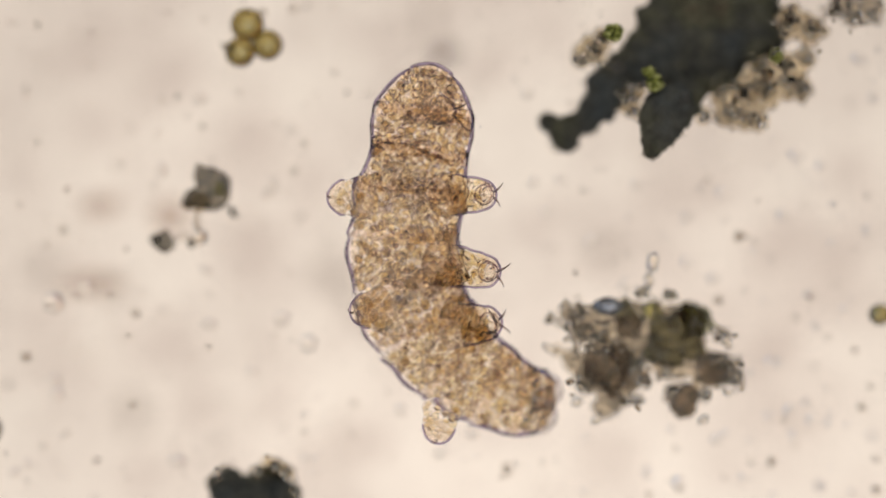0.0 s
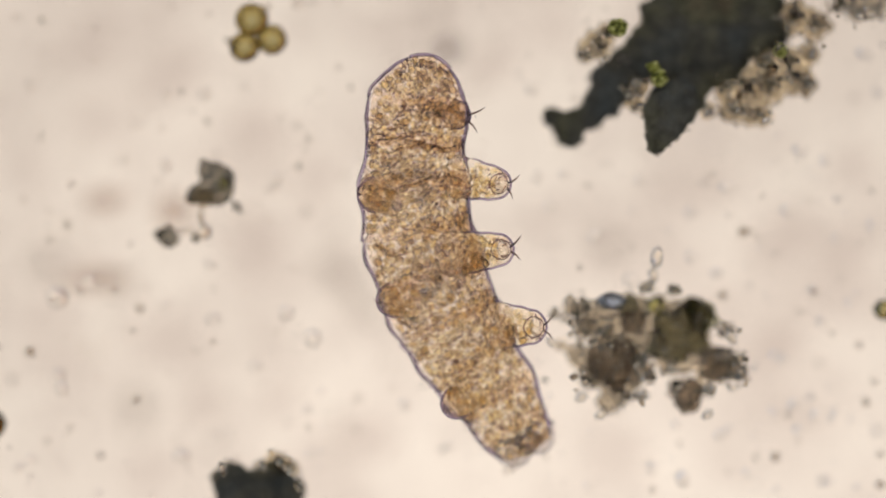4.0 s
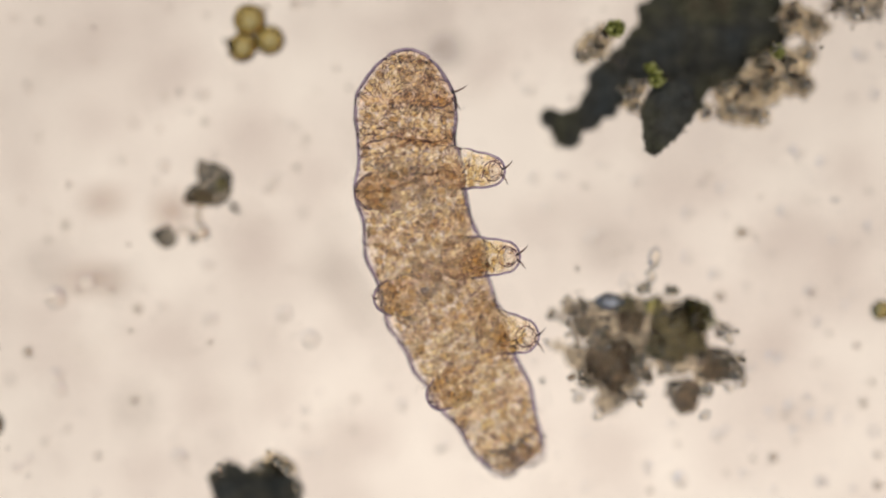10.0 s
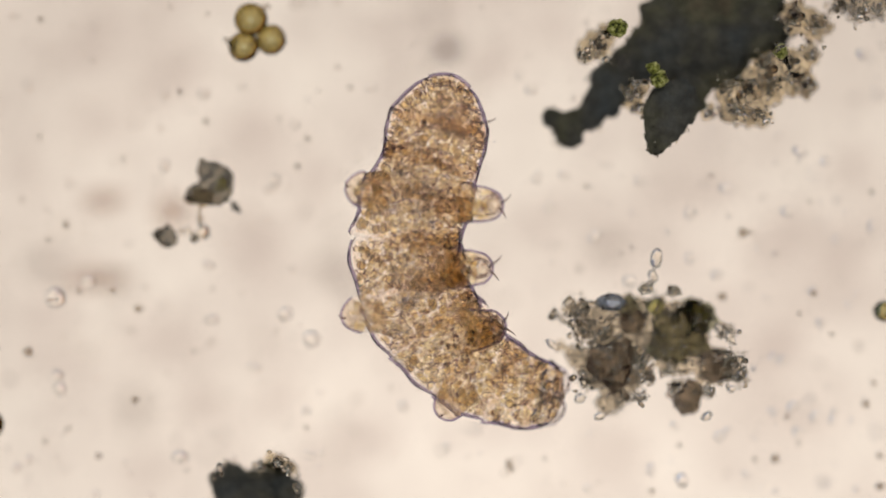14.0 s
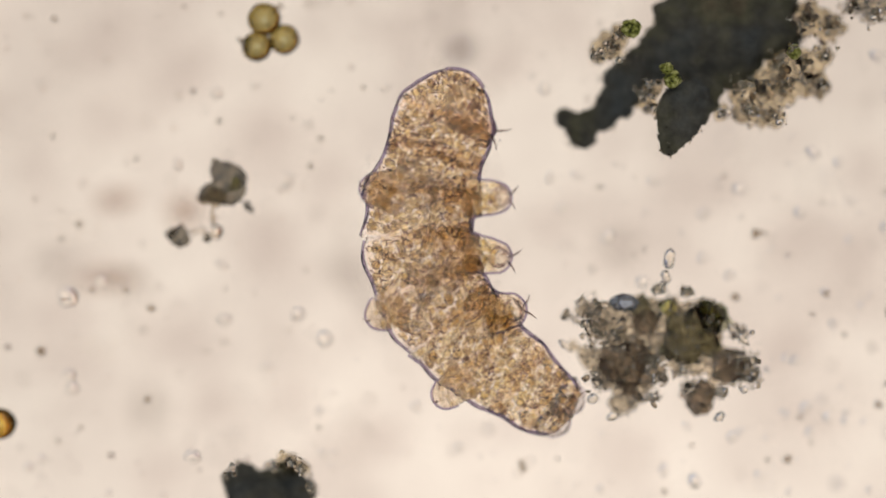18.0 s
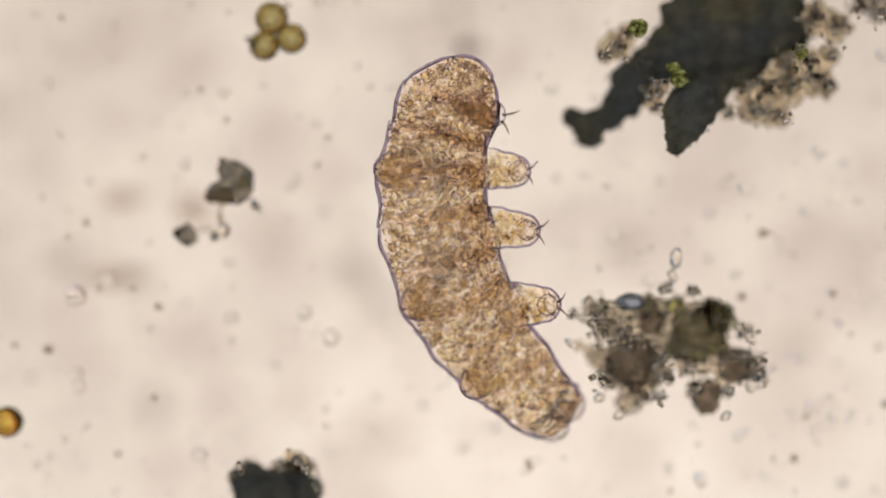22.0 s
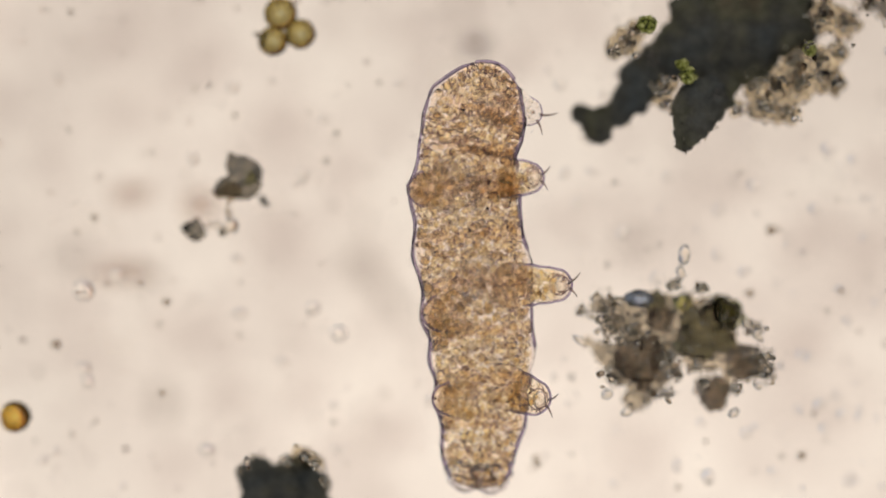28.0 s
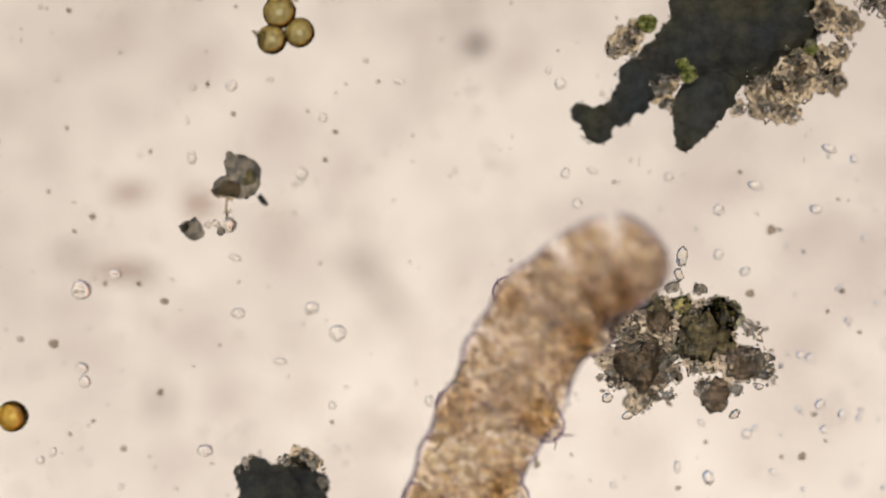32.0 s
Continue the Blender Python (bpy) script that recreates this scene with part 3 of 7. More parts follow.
def leg(name, length, radius, seed, claws, reach, mat, label):
    """A stubby leg, its rounded tip at the origin and its root back along -x; the claws sit on the tip."""
    def half_width(x):
        """The leg's radius at x: round at the tip, widening towards the root, closed at its hidden end."""
        u = -x / length
        tip = math.sqrt(max(0.0, 1 - max(0.0, 1 + x / (radius * 0.9)) ** 2))
        end = math.sqrt(max(0.0, 1 - max(0.0, (u - 0.72) / 0.28) ** 2))
        return radius * (0.88 + 0.72 * max(0.0, u) ** 1.5 + 0.03 * math.sin(x * 420 + seed)) * tip * end

    bm = bmesh.new()
    sides, steps = 26, 20
    rings = []
    for i in range(steps + 1):
        x = -length * (0.5 + 0.5 * math.cos(math.pi * i / steps))
        if i in (0, steps):
            rings.append([bm.verts.new((x, 0, 0))])
            continue
        ring = []
        for k in range(sides):
            t = 2 * math.pi * k / sides
            q = Vector((x * 60, math.cos(t) * 1.5 + seed, math.sin(t) * 1.5))
            rr = half_width(x) * (1 + 0.05 * noise.noise(q))
            ring.append(bm.verts.new((x, math.cos(t) * rr, math.sin(t) * rr * 0.85)))
        rings.append(ring)
    for p, q in zip(rings, rings[1:]):
        for k in range(sides):
            k2 = (k + 1) % sides
            bm.faces.new((p[k], p[k2], q[0]) if len(q) == 1 else (p[0], q[k2], q[k]) if len(p) == 1 else (p[k], p[k2], q[k2], q[k]))
    bmesh.ops.recalc_face_normals(bm, faces=bm.faces)
    ob = part(name, bm, mat, bear, label)
    if mat in (LEG_SKIN, LOBE_SKIN):
        mid = 0.38 if mat is LEG_SKIN else 0.31
        core = ball(1.0, 3, (length * (mid - 0.05), radius * 0.95, radius * 0.74), 0.12, 1.6, seed)
        core.transform(Matrix.Translation((-length * mid, 0, 0)))
        part("flesh", core, TAIL_TISSUE if mat is LEG_SKIN else LOBE_FLESH, ob, "soft flesh of the leg")
    # Outline shade drawn as a tube round the leg's outer part.
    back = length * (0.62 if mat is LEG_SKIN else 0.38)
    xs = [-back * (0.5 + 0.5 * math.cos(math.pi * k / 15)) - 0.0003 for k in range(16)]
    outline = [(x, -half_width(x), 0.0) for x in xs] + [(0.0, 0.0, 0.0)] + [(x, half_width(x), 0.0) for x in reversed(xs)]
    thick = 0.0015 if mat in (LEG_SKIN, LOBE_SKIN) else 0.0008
    part("outline_shade", tube(outline, [thick * min(1.0, 0.2 + min(k, len(outline) - 1 - k) / 6) for k in range(len(outline))], 8), OUTLINE_SHADE, ob, "purple-grey outline shade drawn round the leg")
    rng = random.Random(int(seed))
    spots = []
    for k in range(int(length * radius * (140000 if mat is LEG_SKIN else 120000))):
        x, q, t = rng.uniform(-length * 0.72, -radius * 0.45), radius * 0.82 * math.sqrt(rng.random()), rng.uniform(0, 6.283)
        spots.append((x, q * math.cos(t), 0.9 * q * math.sin(t), rng.uniform(0.0009, 0.0019)))
    beads("fine_granules", spots, DROPS, ob, "amber granules in the leg")
    if mat in (LEG_SKIN, LOBE_SKIN):
        rows = []
        for k in range(int(length * radius * 64000)):
            x = -rng.uniform(0.22 * length, 0.03 + 0.14 * length)
            rows.append((x, half_width(x) * rng.uniform(-0.84, 0.84), rng.uniform(-0.006, 0.004), rng.uniform(0.0022, 0.0034)))
        beads("storage_cells", rows, CLEAR_CELLS, ob, "golden storage cells in the leg's root")
    if mat is LEG_SKIN:
        pad = part("foot_pad", ball(radius * 0.5, 2, (0.7, 1, 1), 0.2, 2.0, seed), TAIL_SKIN, ob, "clear round foot pad")
        pad.location = (-radius * 0.62, 0, 0)
        rows = [(x + rng.gauss(0, 0.001), rng.uniform(-0.7, 0.7) * radius, rng.uniform(-0.003, 0.003), rng.uniform(0.0015, 0.0040), rng.uniform(0.0003, 0.0006), rng.gauss(0.2, 0.8), 0.0)
                for x in (-length * (0.06 + 0.60 * q / 25) for q in range(26))]
        rows += [(-radius * 0.75 + radius * 0.55 * math.cos(a), radius * 0.55 * math.sin(a), 0.003, radius * 0.24, 0.0006, a + math.pi / 2, 0.0) for a in (q * 0.57 for q in range(11))]
        strokes("inner_folds", rows, SEAM, ob, "dark folds inside the clear leg")
    for j in range(claws):
        a = (j - (claws - 1) / 2)
        c = part("claw", hook(0.005 * (1 if a > 0 else -1), reach * (0.8 + 0.15 * ((j * 7 + int(seed)) % 3)), 0.003 * a), CLAW, ob, "dark hooked claw")
        c.location = (-0.003, 0.0052 * a, 0.004 * (1 if j % 2 else -1))
        c.rotation_euler = (0, 0, 0.42 * a)
    return ob


for i, (long, wide) in enumerate(((0.062, 0.0150), (0.072, 0.0156), (0.058, 0.0160))):
    ANIMAL["right_leg_%d" % i] = leg("leg", long, wide, 3.0 + i, 2, 0.0115, LEG_SKIN, "stubby clear leg with dark claws")
for i, (long, wide) in enumerate(((0.042, 0.0150), (0.040, 0.0150), (0.042, 0.0140))):
    ANIMAL["left_leg_%d" % i] = leg("leg", long, wide, 13.0 + i, 1, 0.007, LOBE_SKIN, "stubby clear leg, folded against the flank")
for i in range(2):
    ANIMAL["hind_leg_%d" % i] = leg("hind_leg", 0.026, 0.0150, 23.0 + i, 1, 0.005, TAIL_SKIN, "short colourless hind leg at the tail end")

ANIMAL["front_leg"] = leg("leg", 0.048, 0.0125, 31.0, 2, 0.014, FORE_SKIN, "clear foreleg under the head with two thin claws")

# ---- clumps of detritus ----
CRUMB_MESHES = {}


def crumb_mesh(mat, k):
    """One of a few irregular crumb shapes of radius 1, shared by all crumbs of a material."""
    key = (mat.name, k)
    if key not in CRUMB_MESHES:
        rng = random.Random(k)
        bm = ball(1.0, 2, (1, rng.uniform(0.55, 0.95), rng.uniform(0.5, 0.8)), 0.55, 1.3, k * 3.3)
        CRUMB_MESHES[key] = finish(bm, "crumb", mat)
    return CRUMB_MESHES[key]


CLOUDY = bpy.data.textures.new("crumbly", "CLOUDS")
CLOUDY.noise_scale, CLOUDY.noise_depth = 0.008, 4


def fused(ob, grid, depth):
    """Melts the lumps of a mesh into one ragged mass."""
    m = ob.modifiers.new("melt", "REMESH")
    m.mode, m.voxel_size, m.use_smooth_shade = "VOXEL", grid, True
    d = ob.modifiers.new("ragged", "DISPLACE")
    d.texture, d.strength, d.mid_level = CLOUDY, depth, 0.5


def clump(name, centre, label, lumps, fringes, greens, seed, group="", mix=(HUMUS,), cores=(), shards=()):
    """A clump of detritus round the stage reading centre. lumps: dark opaque masses (u, v, r); fringes: loose translucent
    crumbs scattered within r of (u, v); greens: algal cells caught in it."""
    rng = random.Random(seed)
    top = tagged(new(name), label, "detritus", group)
    top.location = spot(*centre)
    base = top.location.copy()
    loose = []
    dark = mix[0] is HUMUS
    mass = bmesh.new()
    thick = 0.26 if dark else 0.42
    blobs = [(*row, 1.0) for row in (((u, v, r, sum(up)) for u, v, r, *up in lumps))]
    if not dark:
        blobs += [(u, v, r, 0.0, 0.58) for u, v, r in fringes]
    for i, (u, v, r, up, k) in enumerate(blobs):
        rr = r / 1960 * k
        turn = Matrix.Rotation(rng.uniform(0, 6.28), 4, "Z")
        lump = ball(rr, 3, (1, 1, thick), 0.38, 2.4, seed + i * 2.1)
        lump.transform(Matrix.Translation(spot(u, v, (min(rr * 0.5, 0.014) if dark else rr * 0.5) + up) - base) @ turn)
        me = bpy.data.meshes.new("lump")
        lump.to_mesh(me)
        lump.free()
        mass.from_mesh(me)
        for j in range(int(r * 0.4 if dark else r * r * 0.055)):
            a = rng.uniform(0, 6.28)
            d = r * (rng.uniform(0.90, 1.12) if dark else math.sqrt(rng.random()) * 1.05)
            p = spot(u + d * math.cos(a), v + d * math.sin(a), rng.uniform(0.003, 0.012) + up if dark else rng.uniform(0.006, 0.030 + rr * 0.9)) - base
            loose.append((*p, rng.uniform(1.3, 3.8) / 1960))
    fused(part("core", mass, HUMUS if dark else PEATMASS, top, "black opaque core of the clump" if dark else "matted brown core of the clump"), 0.0020, 0.006 if dark else 0.013)
    rim = bmesh.new()
    for u, v, r in fringes:
        if dark:
            lump = ball(r / 1960, 3, (1, 1, 0.35), 0.5, 2.2, seed + u)
            lump.transform(Matrix.Translation(spot(u, v, r / 1960 * 0.35 + 0.004) - base))
            me = bpy.data.meshes.new("lump")
            lump.to_mesh(me)
            lump.free()
            rim.from_mesh(me)
        for j in range(int(r * r / 26) + 4):
            a, d = rng.uniform(0, 6.28), abs(rng.gauss(0, 0.5)) * r
            p = spot(u + d * math.cos(a), v + d * math.sin(a), rng.uniform(0.004, 0.055)) - base
            loose.append((*p, rng.uniform(2.5, 6.0) / 1960))
        for j in range(max(3, int(r * r / 55))):
            a, d = rng.uniform(0, 6.28), r * abs(rng.gauss(0, 0.5))
            s = rng.uniform(3.0, 8.0) / 1960
            mat = (CRUMBCLEAR, CRUMBCLEAR, CRUMBCLEAR, CRUMBDARK)[rng.randrange(4)]
            c = new("crumb", crumb_mesh(mat, rng.randrange(5)))
            c.parent, c.scale = top, (s, s, s)
            c.location = spot(u + d * math.cos(a), v + d * math.sin(a), s + rng.uniform(0, 0.055)) - base
            c.rotation_euler = (rng.uniform(0, 3), rng.uniform(0, 3), rng.uniform(0, 6))
    if dark:
        edge = part("crumbly_fringe", rim, FRINGE, top)
        fused(tagged(edge, "brown translucent crumbly fringe", kind="stuff"), 0.0022, 0.012)
    else:
        rim.free()
    beads("loose_humus", loose, HUMUSBITS, top, "loose brown and clear humus crumbs", jag=0.4)
    for i, (u, v, r) in enumerate(cores):
        ob = part("dark_lump", ball(r / 1960, 4, (1, 1, 0.5), 0.5, 2.0, seed + i * 3.7), (DARKPEAT, MOSS)[i % 2], top, "dense dark lump of peat")
        ob.location = spot(u, v, r / 1960 * 0.5 + 0.012) - base
    for u, v, r, wide, turn in shards:
        ob = part("clear_shard", ball(r / 1960, 3, (1, wide, wide * 0.8), 0.4, 1.6, u * 0.1), CRUMBCLEAR, top, "clear splinter with dark edges")
        ob.location, ob.rotation_euler = spot(u, v, r / 1960 * wide + 0.03) - base, (0, 0, radians(turn))
    for i, (u, v, r) in enumerate(greens):
        ob = part("algal_cell", ball(r / 1960, 3, (1, 1, 0.9), 0.35, 1.8, seed + i), GREENFLESH if dark else GREEN, top, "yellow-green algal cell")
        ob.location = spot(u, v, r / 1960 * 0.9 + (0.04 if dark else 0.004)) - base
    return top


clump("large_detritus_clump", (1230, 100), "large black clump of humus with amber crumbs and green algal cells",
      [(1250, 55, 85), (1322, 48, 58), (1195, 45, 66), (1150, 90, 48), (1300, -5, 80), (1200, 125, 50), (1105, 115, 36),
       (1075, 145, 40), (1062, 178, 34), (1040, 205, 27), (1003, 228, 34), (972, 208, 19), (1185, 185, 46, 0.026), (1176, 205, 42, 0.034), (1168, 226, 34, 0.038),
       (1160, 248, 25, 0.040), (1151, 266, 13, 0.042), (1215, 165, 38, 0.014), (1270, 110, 46), (1372, 70, 22)],
      [(1300, 190, 34), (1320, 155, 34), (1285, 150, 26), (1360, 150, 36), (1400, 135, 34), (1420, 150, 22), (1340, 205, 22),
       (1430, 95, 20), (1050, 80, 28), (1030, 95, 18), (1070, 60, 20), (1400, 30, 34), (1440, 45, 28), (1104, 168, 20), (1122, 152, 22),
       (1122, 188, 16), (1250, 200, 14), (1375, 90, 16), (1352, 112, 28), (1398, 108, 22)],
      [(1087, 50, 17), (1160, 140, 15), (1150, 122, 11), (1376, 92, 12)], 11, "detritus clumps")
clump("detritus_clump", (1520, 0), "small brown clump of crumbs at the rim of the field",
      [(1515, 0, 30), (1550, 5, 22)], [(1480, 5, 24), (1520, 22, 24), (1548, 20, 18)], [], 12, "detritus clumps", (PEATMASS,))
CLUMP = clump("detritus_clump", (1140, 620), "ragged dark clump of humus with green algal cells",
              [(1080, 640, 46), (1098, 600, 42), (1090, 678, 34), (1200, 590, 50), (1190, 628, 36), (1218, 562, 34), (1160, 562, 34),
               (1115, 560, 34), (1030, 640, 26), (1012, 628, 16), (985, 615, 10), (1060, 560, 26), (1255, 650, 34), (1215, 695, 26),
               (1215, 718, 16), (1075, 715, 24), (1010, 548, 16), (1050, 665, 26), (1130, 600, 26)],
              [(1020, 550, 30), (1030, 590, 26), (1060, 590, 32), (1125, 640, 30), (1140, 668, 20), (1030, 672, 24), (1290, 645, 28),
               (1302, 668, 22), (1278, 588, 18), (1142, 512, 12), (1250, 695, 13), (1105, 705, 14),
               (1130, 705, 13), (1185, 515, 14), (975, 560, 10), (1190, 685, 13), (1180, 655, 16)],
              [(1155, 545, 17), (1222, 552, 20), (1240, 565, 14)], 13, "detritus clumps", (PEATMASS,),
              cores=((1080, 650, 42), (1196, 596, 46), (1212, 704, 26), (1236, 562, 26), (1116, 572, 22), (1108, 545, 18), (1262, 648, 28)),
              shards=((1156, 458, 18, 0.55, 80), (1150, 490, 13, 0.6, 100), (1138, 512, 13, 0.8, 20), (1188, 516, 11, 0.8, 0), (1268, 584, 11, 0.5, -60),
                      (1288, 600, 14, 0.45, -55), (1300, 640, 15, 0.6, 10), (1308, 662, 13, 0.7, 70), (1276, 628, 17, 0.4, 15), (1252, 694, 9, 0.8, 0),
                      (1246, 738, 11, 0.7, 40), (1021, 707, 10, 0.9, 0), (972, 612, 14, 0.4, -40), (974, 556, 9, 0.6, 80), (1000, 535, 11, 0.6, 40),
                      (1040, 540, 10, 0.7, 0), (1012, 580, 13, 0.6, -70), (1290, 690, 8, 0.7, 0), (1056, 738, 11, 0.6, 20), (1190, 690, 12, 0.6, 60), (1128, 706, 11, 0.7, 0)))
bubble = part("bubble", ball(16 / 1960, 4, (1.6, 1.0, 1.0), 0.10, 1.2, 3.0), BUBBLE, CLUMP, "clear round bubble with a dark rim")
bubble.location = spot(1076, 536, 0.034) - CLUMP.location
clump("detritus_clump", (440, 880), "black crumbly clump of humus", [(398, 858, 34), (440, 868, 34), (474, 842, 24), (492, 870, 32), (430, 905, 60), (500, 905, 34),
      (515, 872, 16)], [(385, 840, 14), (480, 824, 20), (502, 832, 18), (520, 870, 14), (455, 830, 10)], [], 14, "detritus clumps")


# ---- algal cells ----
def doughnut(r, thick, sides=24, steps=10):
    """A closed ring round z, as the folded chloroplast of a round cell lies."""
    bm = bmesh.new()
    loops = []
    for k in range(sides):
        a = 2 * math.pi * k / sides
        loops.append([bm.verts.new(((r + thick * math.cos(t)) * math.cos(a), (r + thick * math.cos(t)) * math.sin(a), 0.7 * thick * math.sin(t)))
                      for t in (2 * math.pi * q / steps for q in range(steps))])
    for p, q in zip(loops, loops[1:] + loops[:1]):
        for k in range(steps):
            bm.faces.new((p[k], p[(k + 1) % steps], q[(k + 1) % steps], q[k]))
    bmesh.ops.recalc_face_normals(bm, faces=bm.faces)
    return bm


def colony(name, centre, cells, wall, label, core_label):
    top = tagged(new(name), label, "algae", "algal colonies")
    top.location = spot(*centre)
    for i, (u, v, r) in enumerate(cells):
        rr = r / 1960
        cell = part("cell", ball(rr, 4, (1, 1, 0.92), 0.05, 1.2, u), wall, top)
        cell.location = spot(u, v, rr * 0.92 + 0.002) - top.location
        part("cytoplasm", ball(rr * 0.78, 3, (1, 1, 0.8), 0.06, 1.5, v), CYTOPLASM if wall is not ORANGE else ORANGESAP, cell, core_label)
        part("chloroplast", doughnut(rr * 0.70, rr * 0.17), CHLOROPLAST, cell, "dark olive ring of the chloroplast")
        part("inner_chloroplast", doughnut(rr * 0.50, rr * 0.34), CHLOROPLAST, cell, "paler inner part of the chloroplast")
    return top


CYTOPLASM = absorbing("olive_cytoplasm", (0.87, 0.85, 0.70), (0.76, 0.74, 0.58), 90.0)
ORANGESAP = absorbing("orange_cytoplasm", (0.95, 0.88, 0.56), (0.88, 0.78, 0.44), 90.0)
CHLOROPLAST = absorbing("dark_olive_chloroplast", (0.93, 0.89, 0.74), (0.80, 0.74, 0.58), 150.0)
trio = colony("algal_colony", (440, 62), [(436, 34, 30), (472, 70, 27), (423, 82, 27)], AMBER, "three olive-yellow algal cells joined together", "olive cell content")
spur = part("spur", tube([(-0.004, 0, 0), (0.004, 0.0015, 0), (0.011, 0.001, 0)], [0.0052, 0.0034, 0.0006], 10), FLAKE, trio, "dark pointed spur on a cell")
spur.location, spur.rotation_euler = spot(407, 76, 0.012) - trio.location, (0, 0, radians(150))
colony("algal_cell", (-30, 754), [(-31, 754, 28)], ORANGE, "round orange algal cell with a dark rim", "orange cell content")
colony("algal_cell", (1562, 552), [(1562, 552, 19)], AMBER, "round grey-green algal cell", "green cell content")

# ---- plant fragments ----
def torn_flake(r, bites, height, seed):
    """A domed scrap of leaf: bites lists (heading in degrees, width, depth) of the tears (negative) and points (positive) in its rim."""
    bm = ball(1.0, 4, (1, 1, 1), 0.12, 2.6, seed)
    for v in bm.verts:
        a = math.degrees(math.atan2(v.co.y, v.co.x)) % 360
        k = 1.0
        for head, wide, depth in bites:
            k += depth * math.exp(-((((a - head + 180) % 360) - 180) / wide) ** 2)
        out = min(1.0, math.hypot(v.co.x, v.co.y))
        k = 1 + (k - 1) * out
        v.co = Vector((v.co.x * k * r, v.co.y * k * r, v.co.z * height))
    return bm


fragment = tagged(new("plant_fragment"), "olive broken plant fragment with a torn pale edge", "fragment")
fragment.location = spot(370, 325)
for name, u, v, r, bites, height, mat, text in (
        ("leaf_scrap", 370, 326, 37, ((168, 20, -0.30), (206, 17, 0.62), (118, 14, 0.38), (300, 30, 0.06)), 0.012, SCRAP, "domed slate-olive scrap of leaf"),
        ("brown_flap", 352, 348, 19, ((195, 22, 0.7), (80, 40, -0.3)), 0.006, PEAT, "thin brown flap")):
    p = part(name, torn_flake(r / 1960, bites, height, u * 0.1), mat, fragment, text)
    p.location = spot(u, v, 0.014) - fragment.location
    fused(p, 0.0016, 0.0075)
for u, v, r in ((386, 322, 8), (379, 334, 6), (391, 334, 5)):
    g = part("algal_cell", ball(r / 1960, 3, (1, 1, 0.9), 0.2, 1.6, u), GREEN, fragment, "green algal cell")
    g.location = spot(u, v, 0.02) - fragment.location
crumb = tagged(new("detritus_crumb"), "small slate-grey torn crumb with clear grains on a strand", "detritus", "detritus crumbs")
crumb.location = spot(310, 415)
for u, v, r, bites, mat in ((286, 422, 17, ((170, 20, 0.45), (80, 18, 0.3), (330, 30, 0.25)), SCRAP), (272, 414, 9, ((190, 20, 0.6),), SCRAP), (334, 424, 8, ((0, 30, 0.3),), SCRAP)):
    p = part("slate_scrap", torn_flake(r / 1960, bites, 0.008, u * 0.3), mat, crumb, "slate-grey scrap")
    p.location = spot(u, v, 0.012) - crumb.location
    fused(p, 0.0014, 0.006)
for u, v, r, wide in ((350, 412, 14, 0.85), (326, 410, 8, 0.7), (312, 412, 6, 0.9), (346, 388, 8, 0.6), (338, 418, 6, 0.8)):
    p = part("clear_grain", ball(r / 1960, 3, (1, wide, 0.8), 0.3, 1.3, u), CRUMBCLEAR, crumb, "clear grain with a dark edge")
    p.location, p.rotation_euler = spot(u, v, r / 1960 + 0.004) - crumb.location, (0, 0, u * 1.0)
part("strand", tube([spot(345, y, 0.012) - crumb.location + Vector((0.0006 * math.sin(y), 0, 0)) for y in (366, 374, 382, 392, 402)], [0.0014, 0.0011, 0.0013, 0.0011, 0.0013], 7), PEAT, crumb, "thin brown strand")
twig = new("plant_fibre", finish(tube([spot(402, 358, 0.004), spot(408, 368, 0.004), spot(417, 376, 0.004)], [0.0025, 0.003, 0.0015]), "plant_fibre", HUMUS))
tagged(twig, "tiny dark plant fibre lying on the slide", "fibre")

# ---- grains on the slide ----
GRAIN_MESHES = [finish(ball(1.0, 3, (1, s, 0.6), 0.16, 1.5, k * 5.0), "grain", GRAIN) for k, s in enumerate((0.95, 0.75, 0.55, 0.85))]
DUST_MESHES = [finish(ball(1.0, 2, (1, s, 0.6), 0.5, 1.4, k * 7.0), "speck", CRUMBDARK) for k, s in enumerate((0.9, 0.6))]


def grains(rows, meshes, name, label, group):
    for i, (u, v, r) in enumerate(rows):
        ob = new(name, meshes[i % len(meshes)])
        s = r / 1960
        ob.location, ob.scale = spot(u, v, s * 0.68), (s, s, s)
        ob.rotation_euler = (0, 0, (u * 0.37 + v * 0.11) % 6.28)
        tagged(ob, label, "grain", group)


CLEAR_LABEL, CLEAR_GROUP = "tiny clear mineral grain lying on the slide", "clear grains on the slide"
grains([(88, 528, 18), (148, 500, 12), (360, 470, 11), (497, 558, 13), (543, 602, 15), (366, 568, 12), (442, 653, 11), (90, 668, 12),
        (95, 692, 11), (310, 812, 14), (650, 155, 9), (478, 320, 12), (935, 157, 10), (945, 315, 10), (993, 310, 10), (1128, 320, 9)],
       GRAIN_MESHES, "mineral_grain", CLEAR_LABEL, CLEAR_GROUP)
grains([(966, 368, 9), (1048, 420, 12), (1283, 335, 14), (1218, 457, 10), (1218, 378, 10), (1265, 487, 10), (1435, 515, 9),
        (1366, 634, 8), (1382, 640, 9), (1390, 375, 11), (1413, 268, 13), (1457, 285, 8), (1110, 500, 11), (1203, 853, 13), (1148, 835, 11)],
       GRAIN_MESHES, "mineral_grain", CLEAR_LABEL, CLEAR_GROUP)
